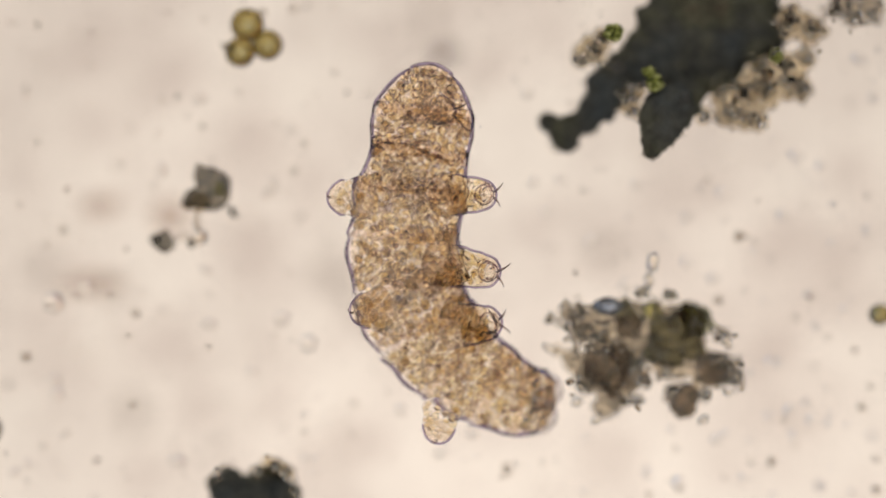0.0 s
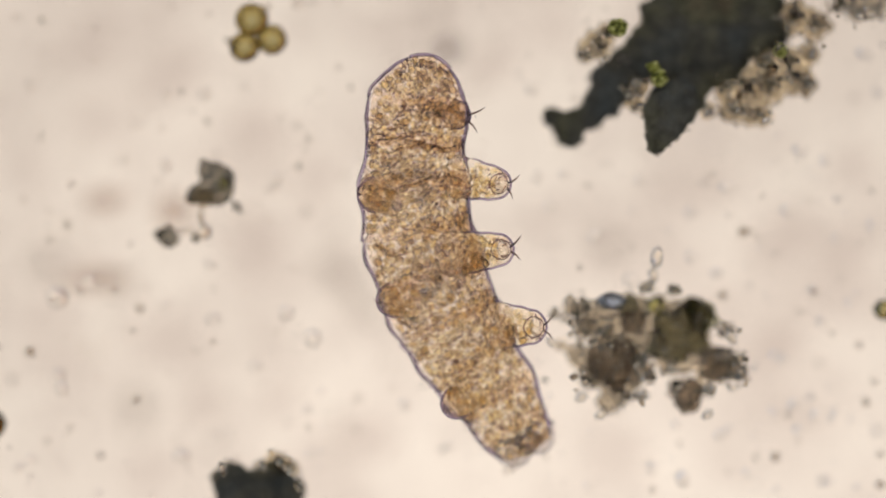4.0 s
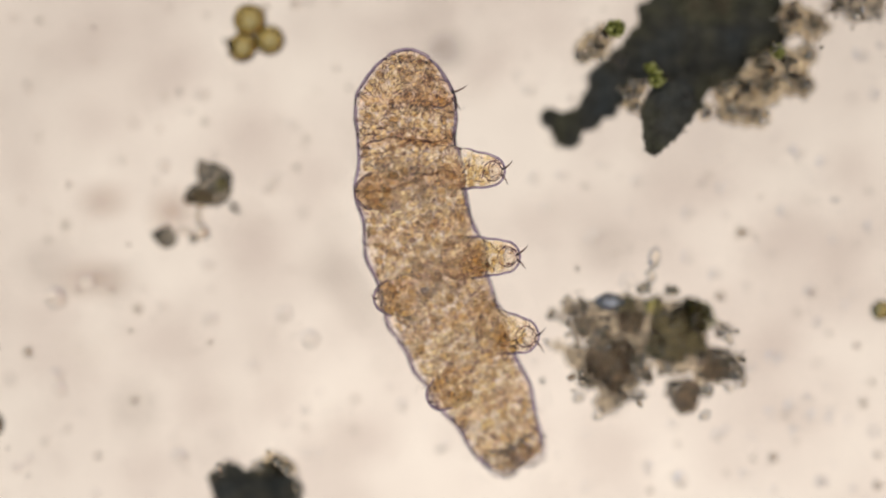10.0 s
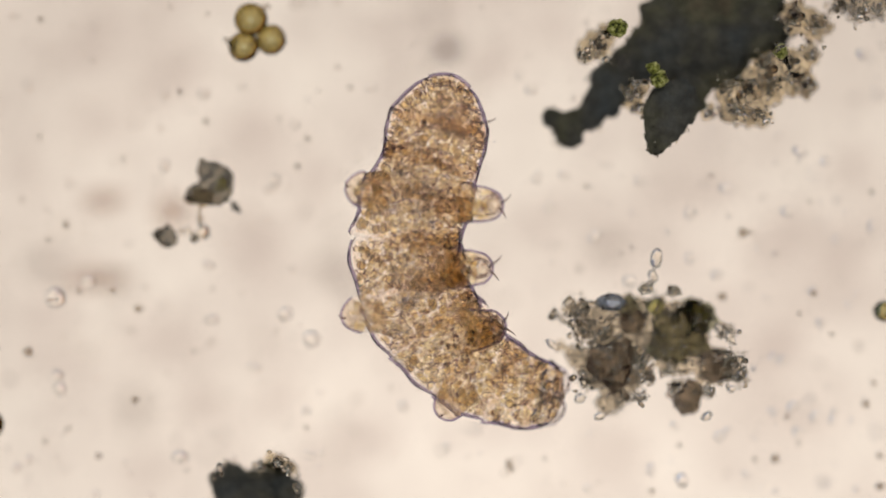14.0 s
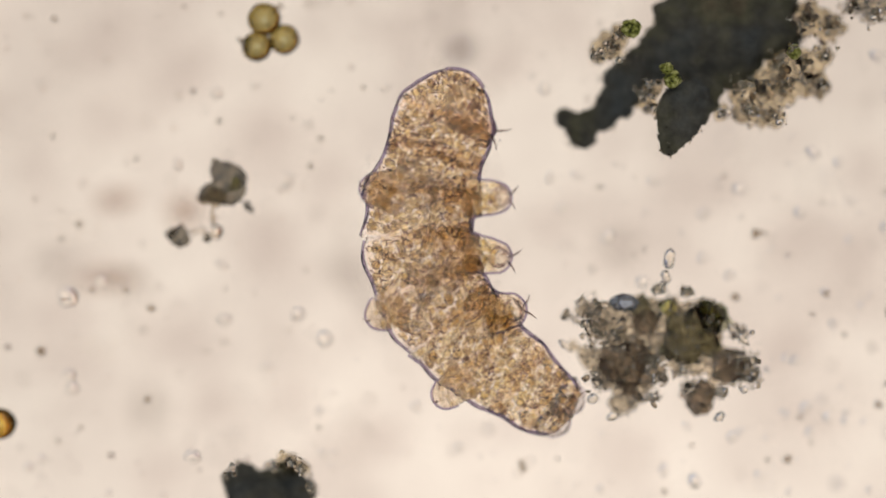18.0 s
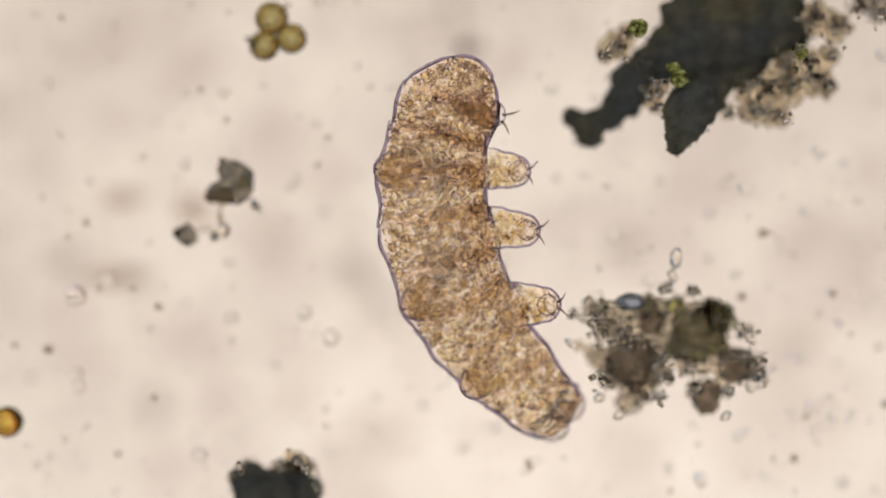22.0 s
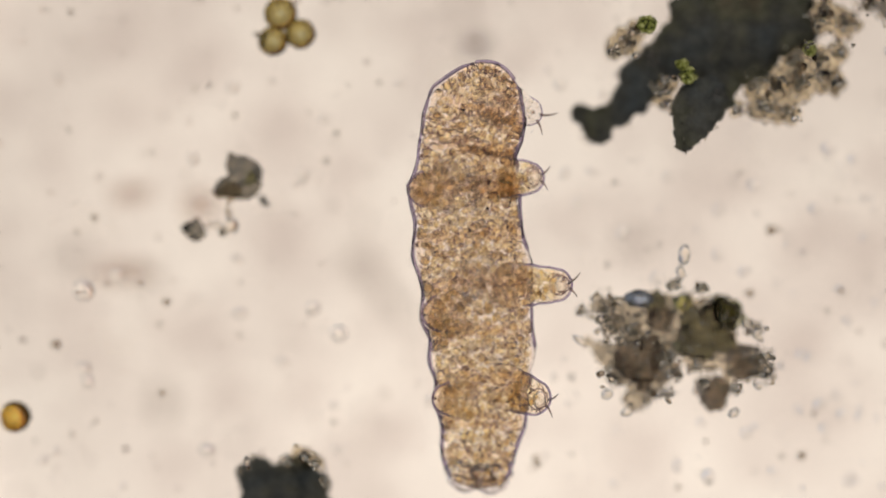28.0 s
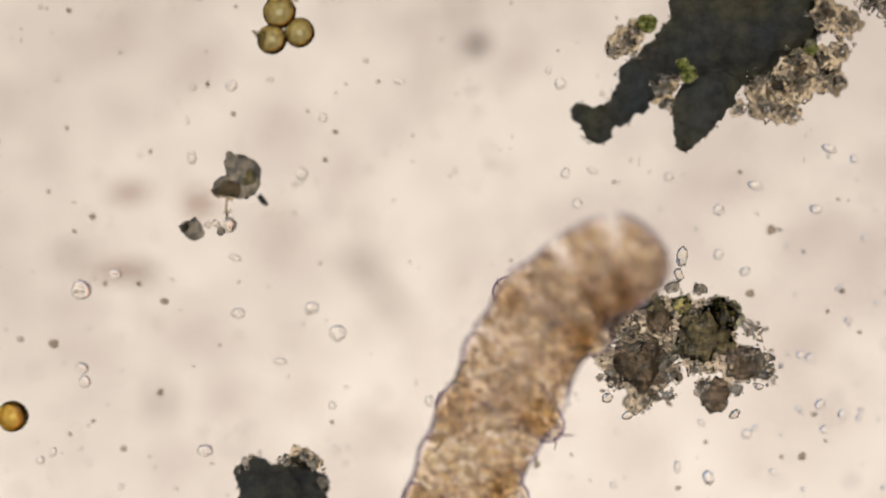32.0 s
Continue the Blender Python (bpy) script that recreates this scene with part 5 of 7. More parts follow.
    walk(ANIMAL["ring_4"], [
        (0, pose(-0.0339, -0.0067, 0.0545, 0, 0, -86.8)), (0.5, pose(-0.0295, -0.0081, 0.0545, 0, 0, -84.5)),
        (1, pose(-0.029, -0.0073, 0.0545, 0, 0, -79.7)), (2, pose(-0.0224, -0.0062, 0.0545, 0, 0, -81.1)),
        (3, pose(-0.0187, -0.0083, 0.0545, 0, 0, -74)), (3.5, pose(-0.0208, -0.006, 0.0545, 0, 0, -75)),
        (5.5, pose(-0.0175, -0.0043, 0.0545, 0, 0, -74.4)), (6, pose(-0.012, -0.0032, 0.0545, 0, 0, -73.2)),
        (7, pose(-0.0171, -0.0064, 0.0545, 0, 0, -71.9)), (8, pose(-0.0235, -0.0141, 0.0545, 0, 0, -82)),
        (9, pose(-0.0213, -0.0096, 0.0545, 0, 0, -81.6)), (10, pose(-0.0179, -0.0036, 0.0545, 0, 0, -75.1)),
        (11, pose(-0.0163, -0.005, 0.0545, 0, 0, -74.5)), (12, pose(-0.0283, -0.0088, 0.0545, 0, 0, -83.8)),
        (13, pose(-0.034, -0.0121, 0.0545, 0, 0, -82.7)), (14, pose(-0.0342, -0.0131, 0.0545, 0, 0, -82.7)),
        (14.5, pose(-0.0368, -0.0085, 0.0545, 0, 0, -85.4)), (16.5, pose(-0.037, -0.0132, 0.0545, 0, 0, -78.3)),
        (17, pose(-0.033, -0.011, 0.0545, 0, 0, -80.7)), (18, pose(-0.0332, -0.0091, 0.0545, 0, 0, -77.7)),
        (19, pose(-0.029, -0.0099, 0.0545, 0, 0, -79.9)), (20, pose(-0.0341, -0.0091, 0.0545, 0, 0, -82.1)),
        (21, pose(-0.0298, -0.0007, 0.0545, 0, 0, -78.9)), (22, pose(-0.0244, 0.0062, 0.0545, 0, 0, -77.1)),
        (23, pose(-0.0215, 0.0049, 0.0545, 0, 0, -75.9)), (24, pose(-0.0219, 0.0043, 0.0545, 0, 0, -73.8)),
        (25, pose(-0.018, 0.0059, 0.0545, 0, 0, -72.9)), (25.5, pose(-0.021, 0.0053, 0.0545, 0, 0, -72.9)),
        (27.5, pose(-0.0131, -0.0064, 0.0545, 0, 0, -81.1)), (28, pose(-0.0021, -0.0138, 0.0545, 0, 0, -82.7)),
        (28.5, pose(0.022, -0.0278, 0.0545, 0, 0, -92.1)), (29, pose(0.0134, -0.0118, 0.0545, 0, 0, -91.9)),
        (29.5, pose(0.0296, -0.0219, 0.0545, 0, 0, -97.7)), (30, pose(0.0131, -0.0282, 0.0545, 0, 0, -95.9)),
        (30.5, pose(0.01, -0.0215, 0.0545, 0, 0, -99.9)), (31, pose(0.0274, -0.0384, 0.0545, 0, 0, -96.4)),
        (31.3, pose(0.0218, -0.0593, 0.0668, 0, 0, -102)), (31.6, pose(0.0375, -0.1223, 0.079, 0, 10, -115)),
        (32, pose(0.0377, -0.119, 0.075, 0, 10, -113.6)),
    ])
    walk(ANIMAL["ring_5"], [
        (0, pose(-0.0254, -0.0478, 0.0505, 0, 0, -67.5)), (0.5, pose(-0.0196, -0.0489, 0.0505, 0, 0, -66.2)),
        (1, pose(-0.0163, -0.0476, 0.0505, 0, 0, -64.3)), (2, pose(-0.0126, -0.0469, 0.0505, 0, 0, -69.8)),
        (3, pose(-0.0034, -0.0483, 0.0505, 0, 0, -64)), (3.5, pose(-0.0065, -0.0465, 0.0505, 0, 0, -65.8)),
        (5.5, pose(-0.0039, -0.0455, 0.0505, 0, 0, -69.4)), (6, pose(0.0019, -0.0444, 0.0505, 0, 0, -69.7)),
        (7, pose(-0.0015, -0.0476, 0.0505, 0, 0, -68.1)), (8, pose(-0.0133, -0.0556, 0.0505, 0, 0, -69.6)),
        (9, pose(-0.0111, -0.0507, 0.0505, 0, 0, -69)), (10, pose(-0.0047, -0.0457, 0.0505, 0, 0, -69.6)),
        (11, pose(-0.0015, -0.0461, 0.0505, 0, 0, -66.8)), (12, pose(-0.0188, -0.0493, 0.0505, 0, 0, -68.9)),
        (13, pose(-0.0225, -0.0521, 0.0505, 0, 0, -64.5)), (14, pose(-0.0217, -0.052, 0.0505, 0, 0, -61.8)),
        (14.5, pose(-0.026, -0.0477, 0.0505, 0, 0, -63.4)), (16.5, pose(-0.0223, -0.052, 0.0505, 0, 0, -59.5)),
        (17, pose(-0.0199, -0.0505, 0.0505, 0, 0, -61.6)), (18, pose(-0.0183, -0.0476, 0.0505, 0, 0, -59.8)),
        (19, pose(-0.0165, -0.0484, 0.0505, 0, 0, -62.9)), (20, pose(-0.0221, -0.0484, 0.0505, 0, 0, -62.4)),
        (21, pose(-0.0162, -0.0406, 0.0505, 0, 0, -63)), (22, pose(-0.0113, -0.0335, 0.0505, 0, 0, -66.2)),
        (23, pose(-0.0076, -0.0348, 0.0505, 0, 0, -65.8)), (24, pose(-0.0072, -0.0351, 0.0505, 0, 0, -65.5)),
        (25, pose(-0.0025, -0.0339, 0.0505, 0, 0, -64.8)), (25.5, pose(-0.0052, -0.0345, 0.0505, 0, 0, -64)),
        (27.5, pose(-0.0051, -0.0487, 0.0505, 0, 0, -78.3)), (28, pose(0.0037, -0.0566, 0.0505, 0, 0, -82.9)),
        (28.5, pose(0.0209, -0.0694, 0.0505, 0, 0, -91.4)), (29, pose(0.0109, -0.0557, 0.0505, 0, 0, -94.8)),
        (29.5, pose(0.023, -0.065, 0.0505, 0, 0, -99.6)), (30, pose(0.0076, -0.0707, 0.0505, 0, 0, -99.1)),
        (30.5, pose(0.0025, -0.064, 0.0505, 0, 0, -100.3)), (31, pose(0.0218, -0.0818, 0.0505, 0, 0, -98.7)),
        (31.3, pose(0.011, -0.1026, 0.0633, 0, 0, -105.9)), (31.6, pose(0.0176, -0.1638, 0.076, 0, 0, -116.3)),
        (32, pose(0.0182, -0.1602, 0.072, 0, 0, -117.3)),
    ])
    walk(ANIMAL["ring_6"], [
        (0, pose(-0.0023, -0.0829, 0.0465, 0, 0, -48)), (0.5, pose(0.0042, -0.0834, 0.0465, 0, 0, -46.5)),
        (1, pose(0.0068, -0.0832, 0.0465, 0, 0, -51.4)), (2, pose(0.008, -0.0829, 0.0465, 0, 0, -51)),
        (3, pose(0.0185, -0.085, 0.0465, 0, 0, -54.8)), (3.5, pose(0.0145, -0.0839, 0.0465, 0, 0, -56.1)),
        (5.5, pose(0.0128, -0.0855, 0.0465, 0, 0, -65.2)), (6, pose(0.0182, -0.0847, 0.0465, 0, 0, -66.5)),
        (7, pose(0.0144, -0.0887, 0.0465, 0, 0, -69.5)), (8, pose(0.0064, -0.0936, 0.0465, 0, 0, -56.3)),
        (9, pose(0.0093, -0.0878, 0.0465, 0, 0, -54.5)), (10, pose(0.013, -0.0861, 0.0465, 0, 0, -63.7)),
        (11, pose(0.0174, -0.0857, 0.0465, 0, 0, -62.3)), (12, pose(0.0016, -0.0855, 0.0465, 0, 0, -53)),
        (13, pose(0.0011, -0.0866, 0.0465, 0, 0, -47.8)), (14, pose(0.0026, -0.0853, 0.0465, 0, 0, -47.2)),
        (14.5, pose(-0.0018, -0.0808, 0.0465, 0, 0, -46)), (16.5, pose(0.0045, -0.0839, 0.0465, 0, 0, -42)),
        (17, pose(0.0059, -0.0832, 0.0465, 0, 0, -43.4)), (18, pose(0.0075, -0.08, 0.0465, 0, 0, -44.2)),
        (19, pose(0.0073, -0.0813, 0.0465, 0, 0, -46.8)), (20, pose(0.0032, -0.0807, 0.0465, 0, 0, -43.1)),
        (21, pose(0.0079, -0.075, 0.0465, 0, 0, -47.9)), (22, pose(0.0088, -0.0702, 0.0465, 0, 0, -56.9)),
        (23, pose(0.0126, -0.0718, 0.0465, 0, 0, -57.1)), (24, pose(0.0128, -0.0722, 0.0465, 0, 0, -57.9)),
        (25, pose(0.0185, -0.0711, 0.0465, 0, 0, -56.3)), (25.5, pose(0.016, -0.0717, 0.0465, 0, 0, -56.8)),
        (27.5, pose(0.0031, -0.091, 0.0465, 0, 0, -79.7)), (28, pose(0.0073, -0.0996, 0.0465, 0, 0, -87.7)),
        (28.5, pose(0.0192, -0.1111, 0.0465, 0, 0, -93.2)), (29, pose(0.0058, -0.0994, 0.0465, 0, 0, -98.5)),
        (29.5, pose(0.0147, -0.108, 0.0465, 0, 0, -102.2)), (30, pose(-0.0004, -0.1128, 0.0465, 0, 0, -102.4)),
        (30.5, pose(-0.0051, -0.1063, 0.0465, 0, 0, -100)), (31, pose(0.0141, -0.125, 0.0465, 0, 0, -101.3)),
        (31.3, pose(-0.0026, -0.1453, 0.0607, 0, 0, -109.2)), (31.6, pose(-0.0016, -0.2056, 0.076, 0, 0, -112.7)),
        (32, pose(-0.0024, -0.2008, 0.072, 0, 0, -116.2)),
    ])
    walk(ANIMAL["ring_7"], [
        (0, pose(0.0275, -0.1103, 0.0426, 0, 0, -37)), (0.5, pose(0.0338, -0.1111, 0.0426, 0, 0, -41.1)),
        (1, pose(0.0333, -0.1141, 0.0426, 0, 0, -48.4)), (2, pose(0.0353, -0.1122, 0.0426, 0, 0, -45.2)),
        (3, pose(0.0428, -0.1179, 0.0426, 0, 0, -53.6)), (3.5, pose(0.0384, -0.1174, 0.0426, 0, 0, -54.1)),
        (5.5, pose(0.0308, -0.1228, 0.0426, 0, 0, -64.4)), (6, pose(0.0347, -0.1228, 0.0426, 0, 0, -67.8)),
        (7, pose(0.0285, -0.1283, 0.0426, 0, 0, -71.9)), (8, pose(0.032, -0.1255, 0.0426, 0, 0, -45.5)),
        (9, pose(0.0345, -0.1198, 0.0426, 0, 0, -50)), (10, pose(0.0324, -0.1236, 0.0426, 0, 0, -62.2)),
        (11, pose(0.0377, -0.1223, 0.0426, 0, 0, -60.2)), (12, pose(0.0293, -0.1138, 0.0426, 0, 0, -36.3)),
        (13, pose(0.0311, -0.113, 0.0426, 0, 0, -33.9)), (14, pose(0.0322, -0.1113, 0.0426, 0, 0, -34)),
        (14.5, pose(0.0283, -0.106, 0.0426, 0, 0, -33)), (16.5, pose(0.036, -0.1088, 0.0426, 0, 0, -35.4)),
        (17, pose(0.037, -0.1087, 0.0426, 0, 0, -35.9)), (18, pose(0.0376, -0.1063, 0.0426, 0, 0, -38.8)),
        (19, pose(0.036, -0.1078, 0.0426, 0, 0, -39.2)), (20, pose(0.0348, -0.1069, 0.0426, 0, 0, -37.9)),
        (21, pose(0.0376, -0.1044, 0.0426, 0, 0, -42.9)), (22, pose(0.0336, -0.1032, 0.0426, 0, 0, -49.8)),
        (23, pose(0.0377, -0.1048, 0.0426, 0, 0, -48.8)), (24, pose(0.037, -0.1059, 0.0426, 0, 0, -51.9)),
        (25, pose(0.0434, -0.105, 0.0426, 0, 0, -53.1)), (25.5, pose(0.041, -0.1056, 0.0426, 0, 0, -51.3)),
        (27.5, pose(0.0104, -0.1315, 0.0426, 0, 0, -79.7)), (28, pose(0.0077, -0.1408, 0.0426, 0, 0, -90.9)),
        (28.5, pose(0.017, -0.1509, 0.0426, 0, 0, -93)), (29, pose(-0.0016, -0.1407, 0.0426, 0, 0, -101.8)),
        (29.5, pose(0.0047, -0.1484, 0.0426, 0, 0, -106.4)), (30, pose(-0.0113, -0.1521, 0.0426, 0, 0, -110.1)),
        (30.5, pose(-0.0128, -0.1468, 0.0426, 0, 0, -101.8)), (31, pose(0.0058, -0.166, 0.0426, 0, 0, -101.3)),
        (31.3, pose(-0.0171, -0.1856, 0.0583, 0, 0, -110.4)), (31.6, pose(-0.0177, -0.2465, 0.076, 0, 0, -110.4)),
        (32, pose(-0.0212, -0.2401, 0.072, 0, 0, -115.1)),
    ])
    walk(ANIMAL["ring_8"], [
        (0, pose(0.0566, -0.1273, 0.0395, 0, 0, -21.2)), (0.5, pose(0.0597, -0.1333, 0.0395, 0, 0, -39.8)),
        (1, pose(0.0561, -0.1397, 0.0395, 0, 0, -48.1)), (2, pose(0.058, -0.137, 0.0395, 0, 0, -51.5)),
        (3, pose(0.0623, -0.1462, 0.0395, 0, 0, -57.6)), (3.5, pose(0.0578, -0.1459, 0.0395, 0, 0, -58)),
        (5.5, pose(0.0447, -0.1545, 0.0395, 0, 0, -69.4)), (6, pose(0.0455, -0.1557, 0.0395, 0, 0, -78.5)),
        (7, pose(0.0381, -0.1622, 0.0395, 0, 0, -77.3)), (8, pose(0.0583, -0.1474, 0.0395, 0, 0, -32.5)),
        (9, pose(0.0563, -0.146, 0.0395, 0, 0, -50.5)), (10, pose(0.0485, -0.1551, 0.0395, 0, 0, -63.6)),
        (11, pose(0.0554, -0.1525, 0.0395, 0, 0, -58.7)), (12, pose(0.0587, -0.1283, 0.0395, 0, 0, -13.6)),
        (13, pose(0.061, -0.1277, 0.0395, 0, 0, -16.3)), (14, pose(0.0617, -0.1257, 0.0395, 0, 0, -15.9)),
        (14.5, pose(0.0578, -0.1204, 0.0395, 0, 0, -16.9)), (16.5, pose(0.0641, -0.1273, 0.0395, 0, 0, -30.3)),
        (17, pose(0.0653, -0.1271, 0.0395, 0, 0, -29.2)), (18, pose(0.0642, -0.1265, 0.0395, 0, 0, -35)),
        (19, pose(0.0625, -0.127, 0.0395, 0, 0, -31.2)), (20, pose(0.0623, -0.1279, 0.0395, 0, 0, -35.9)),
        (21, pose(0.0639, -0.1279, 0.0395, 0, 0, -40.1)), (22, pose(0.0578, -0.1281, 0.0395, 0, 0, -41.3)),
        (23, pose(0.0626, -0.1295, 0.0395, 0, 0, -40.6)), (24, pose(0.0601, -0.1322, 0.0395, 0, 0, -45.2)),
        (25, pose(0.065, -0.1332, 0.0395, 0, 0, -52.4)), (25.5, pose(0.0645, -0.1322, 0.0395, 0, 0, -45.9)),
        (27.5, pose(0.0168, -0.1654, 0.0395, 0, 0, -78.9)), (28, pose(0.0067, -0.1754, 0.0395, 0, 0, -92.6)),
        (28.5, pose(0.015, -0.1841, 0.0395, 0, 0, -94.3)), (29, pose(-0.0098, -0.1749, 0.0395, 0, 0, -105.4)),
        (29.5, pose(-0.007, -0.1812, 0.0395, 0, 0, -113.3)), (30, pose(-0.0259, -0.1829, 0.0395, 0, 0, -121.5)),
        (30.5, pose(-0.021, -0.1799, 0.0395, 0, 0, -106.9)), (31, pose(-0.001, -0.2004, 0.0395, 0, 0, -101.2)),
        (31.3, pose(-0.0298, -0.2192, 0.0563, 0, 0, -110.7)), (31.6, pose(-0.0304, -0.281, 0.076, 0, 0, -109.9)),
        (32, pose(-0.0366, -0.2731, 0.072, 0, 0, -114.9)),
    ])
    walk(ANIMAL["ring_9"], [
        (0, pose(0.0841, -0.1351, 0.0367, 0, 0, -12.3)), (0.5, pose(0.0821, -0.1511, 0.0367, 0, 0, -37.5)),
        (1, pose(0.0755, -0.1608, 0.0367, 0, 0, -46.9)), (2, pose(0.0745, -0.16, 0.0367, 0, 0, -56.5)),
        (3, pose(0.0774, -0.1708, 0.0367, 0, 0, -59.2)), (3.5, pose(0.0727, -0.1707, 0.0367, 0, 0, -59.7)),
        (5.5, pose(0.0538, -0.1822, 0.0367, 0, 0, -73.9)), (6, pose(0.0488, -0.1846, 0.0367, 0, 0, -87.5)),
        (7, pose(0.0438, -0.1913, 0.0367, 0, 0, -79.9)), (8, pose(0.0835, -0.1616, 0.0367, 0, 0, -27.7)),
        (9, pose(0.0748, -0.1681, 0.0367, 0, 0, -49.7)), (10, pose(0.0616, -0.1818, 0.0367, 0, 0, -64.2)),
        (11, pose(0.0711, -0.1775, 0.0367, 0, 0, -57.2)), (12, pose(0.0865, -0.1326, 0.0367, 0, 0, -6.2)),
        (13, pose(0.0886, -0.1339, 0.0367, 0, 0, -10.8)), (14, pose(0.089, -0.1315, 0.0367, 0, 0, -9.9)),
        (14.5, pose(0.0849, -0.1269, 0.0367, 0, 0, -11.7)), (16.5, pose(0.0889, -0.141, 0.0367, 0, 0, -28.4)),
        (17, pose(0.0905, -0.1402, 0.0367, 0, 0, -26.4)), (18, pose(0.0876, -0.1422, 0.0367, 0, 0, -33.2)),
        (19, pose(0.0867, -0.1402, 0.0367, 0, 0, -27.2)), (20, pose(0.0866, -0.1448, 0.0367, 0, 0, -33.9)),
        (21, pose(0.0873, -0.147, 0.0367, 0, 0, -39)), (22, pose(0.0809, -0.147, 0.0367, 0, 0, -38.2)),
        (23, pose(0.0858, -0.1485, 0.0367, 0, 0, -38.7)), (24, pose(0.0819, -0.1526, 0.0367, 0, 0, -42.2)),
        (25, pose(0.0839, -0.1569, 0.0367, 0, 0, -52)), (25.5, pose(0.0862, -0.1535, 0.0367, 0, 0, -44)),
        (27.5, pose(0.0225, -0.1938, 0.0367, 0, 0, -78.4)), (28, pose(0.005, -0.2044, 0.0367, 0, 0, -93.7)),
        (28.5, pose(0.0124, -0.2119, 0.0367, 0, 0, -95.8)), (29, pose(-0.0181, -0.2033, 0.0367, 0, 0, -106.9)),
        (29.5, pose(-0.0192, -0.2076, 0.0367, 0, 0, -115.9)), (30, pose(-0.0419, -0.2069, 0.0367, 0, 0, -125)),
        (30.5, pose(-0.0298, -0.2069, 0.0367, 0, 0, -108.9)), (31, pose(-0.0067, -0.2294, 0.0367, 0, 0, -101.2)),
        (31.3, pose(-0.0404, -0.2475, 0.0546, 0, 0, -110.5)), (31.6, pose(-0.0409, -0.3101, 0.076, 0, 0, -110.1)),
        (32, pose(-0.0496, -0.3009, 0.072, 0, 0, -115)),
    ])
    walk(ANIMAL["right_leg_0"], [
        (0, pose(0.0478, 0.0525, 0.078, 0, 5, 0)), (0.5, pose(0.0451, 0.0573, 0.078, 0, 5, 15)), (1, pose(0.0554, 0.0494, 0.078, 0, 5, -10)),
        (2, pose(0.049, 0.0622, 0.078, 0, 5, 25)), (3, pose(0.0484, 0.066, 0.078, 0, 5, 20)), (3.5, pose(0.0569, 0.0557, 0.078, 0, 5, -10)),
        (5.5, pose(0.0563, 0.0622, 0.078, 0, 5, -10)), (6, pose(0.0512, 0.075, 0.078, 0, 5, 20)), (7, pose(0.0525, 0.0629, 0.078, 0, 5, -10)),
        (8, pose(0.0455, 0.0531, 0.078, 0, 5, 0)), (9, pose(0.0451, 0.0588, 0.078, 0, 5, 0)), (10, pose(0.0537, 0.0689, 0.078, 0, 5, -5)),
        (11, pose(0.0461, 0.0713, 0.078, 0, 5, 5)), (12, pose(0.0499, 0.0509, 0.078, 0, 5, 5)), (13, pose(0.0539, 0.0381, 0.078, 0, 5, -10)),
        (14, pose(0.0507, 0.0382, 0.078, 0, 5, -5)), (14.5, pose(0.0539, 0.0373, 0.078, 0, 5, -10)), (16.5, pose(0.0434, 0.0257, 0.078, 0, 5, -15)),
        (17, pose(0.052, 0.0397, 0.078, 0, 5, -5)), (18, pose(0.0464, 0.0461, 0.078, 0, 5, 0)), (19, pose(0.0638, 0.0392, 0.078, 0, 5, -5)),
        (20, pose(0.0485, 0.0467, 0.078, 0, 5, 5)), (21, pose(0.0558, 0.0578, 0.078, 0, 5, 5)), (22, pose(0.0569, 0.0683, 0.078, 0, 5, -5)),
        (23, pose(0.0559, 0.0716, 0.078, 0, 5, 0)), (24, pose(0.0515, 0.0767, 0.078, 0, 5, 10)), (25, pose(0.0558, 0.0854, 0.078, 0, 5, 5)),
        (25.5, pose(0.0515, 0.0803, 0.078, 0, 5, 5)), (27.5, pose(0.0598, 0.0631, 0.078, 0, 5, 5)), (28, pose(0.0614, 0.0598, 0.078, 0, 5, 0)),
        (28.5, pose(0.0995, 0.0375, 0.078, 0, 5, -0.5)), (29, pose(0.0963, 0.0568, 0.078, 0, 5, 5)), (29.5, pose(0.116, 0.0415, 0.078, 0, 5, -0.8)),
        (30, pose(0.1006, 0.0256, 0.078, 0, 5, -15)), (30.5, pose(0.0958, 0.0352, 0.078, 0, 5, -7.3)), (31, pose(0.1043, 0.0237, 0.078, 0, 5, 0)),
        (31.3, pose(0.1056, 0.0114, 0.0665, 0, 5, 18.4)), (31.6, pose(0.1275, -0.0796, 0.065, 0, 5, 16.1)),
        (32, pose(0.1252, -0.0797, 0.065, 0, 5, 12.7)),
    ])
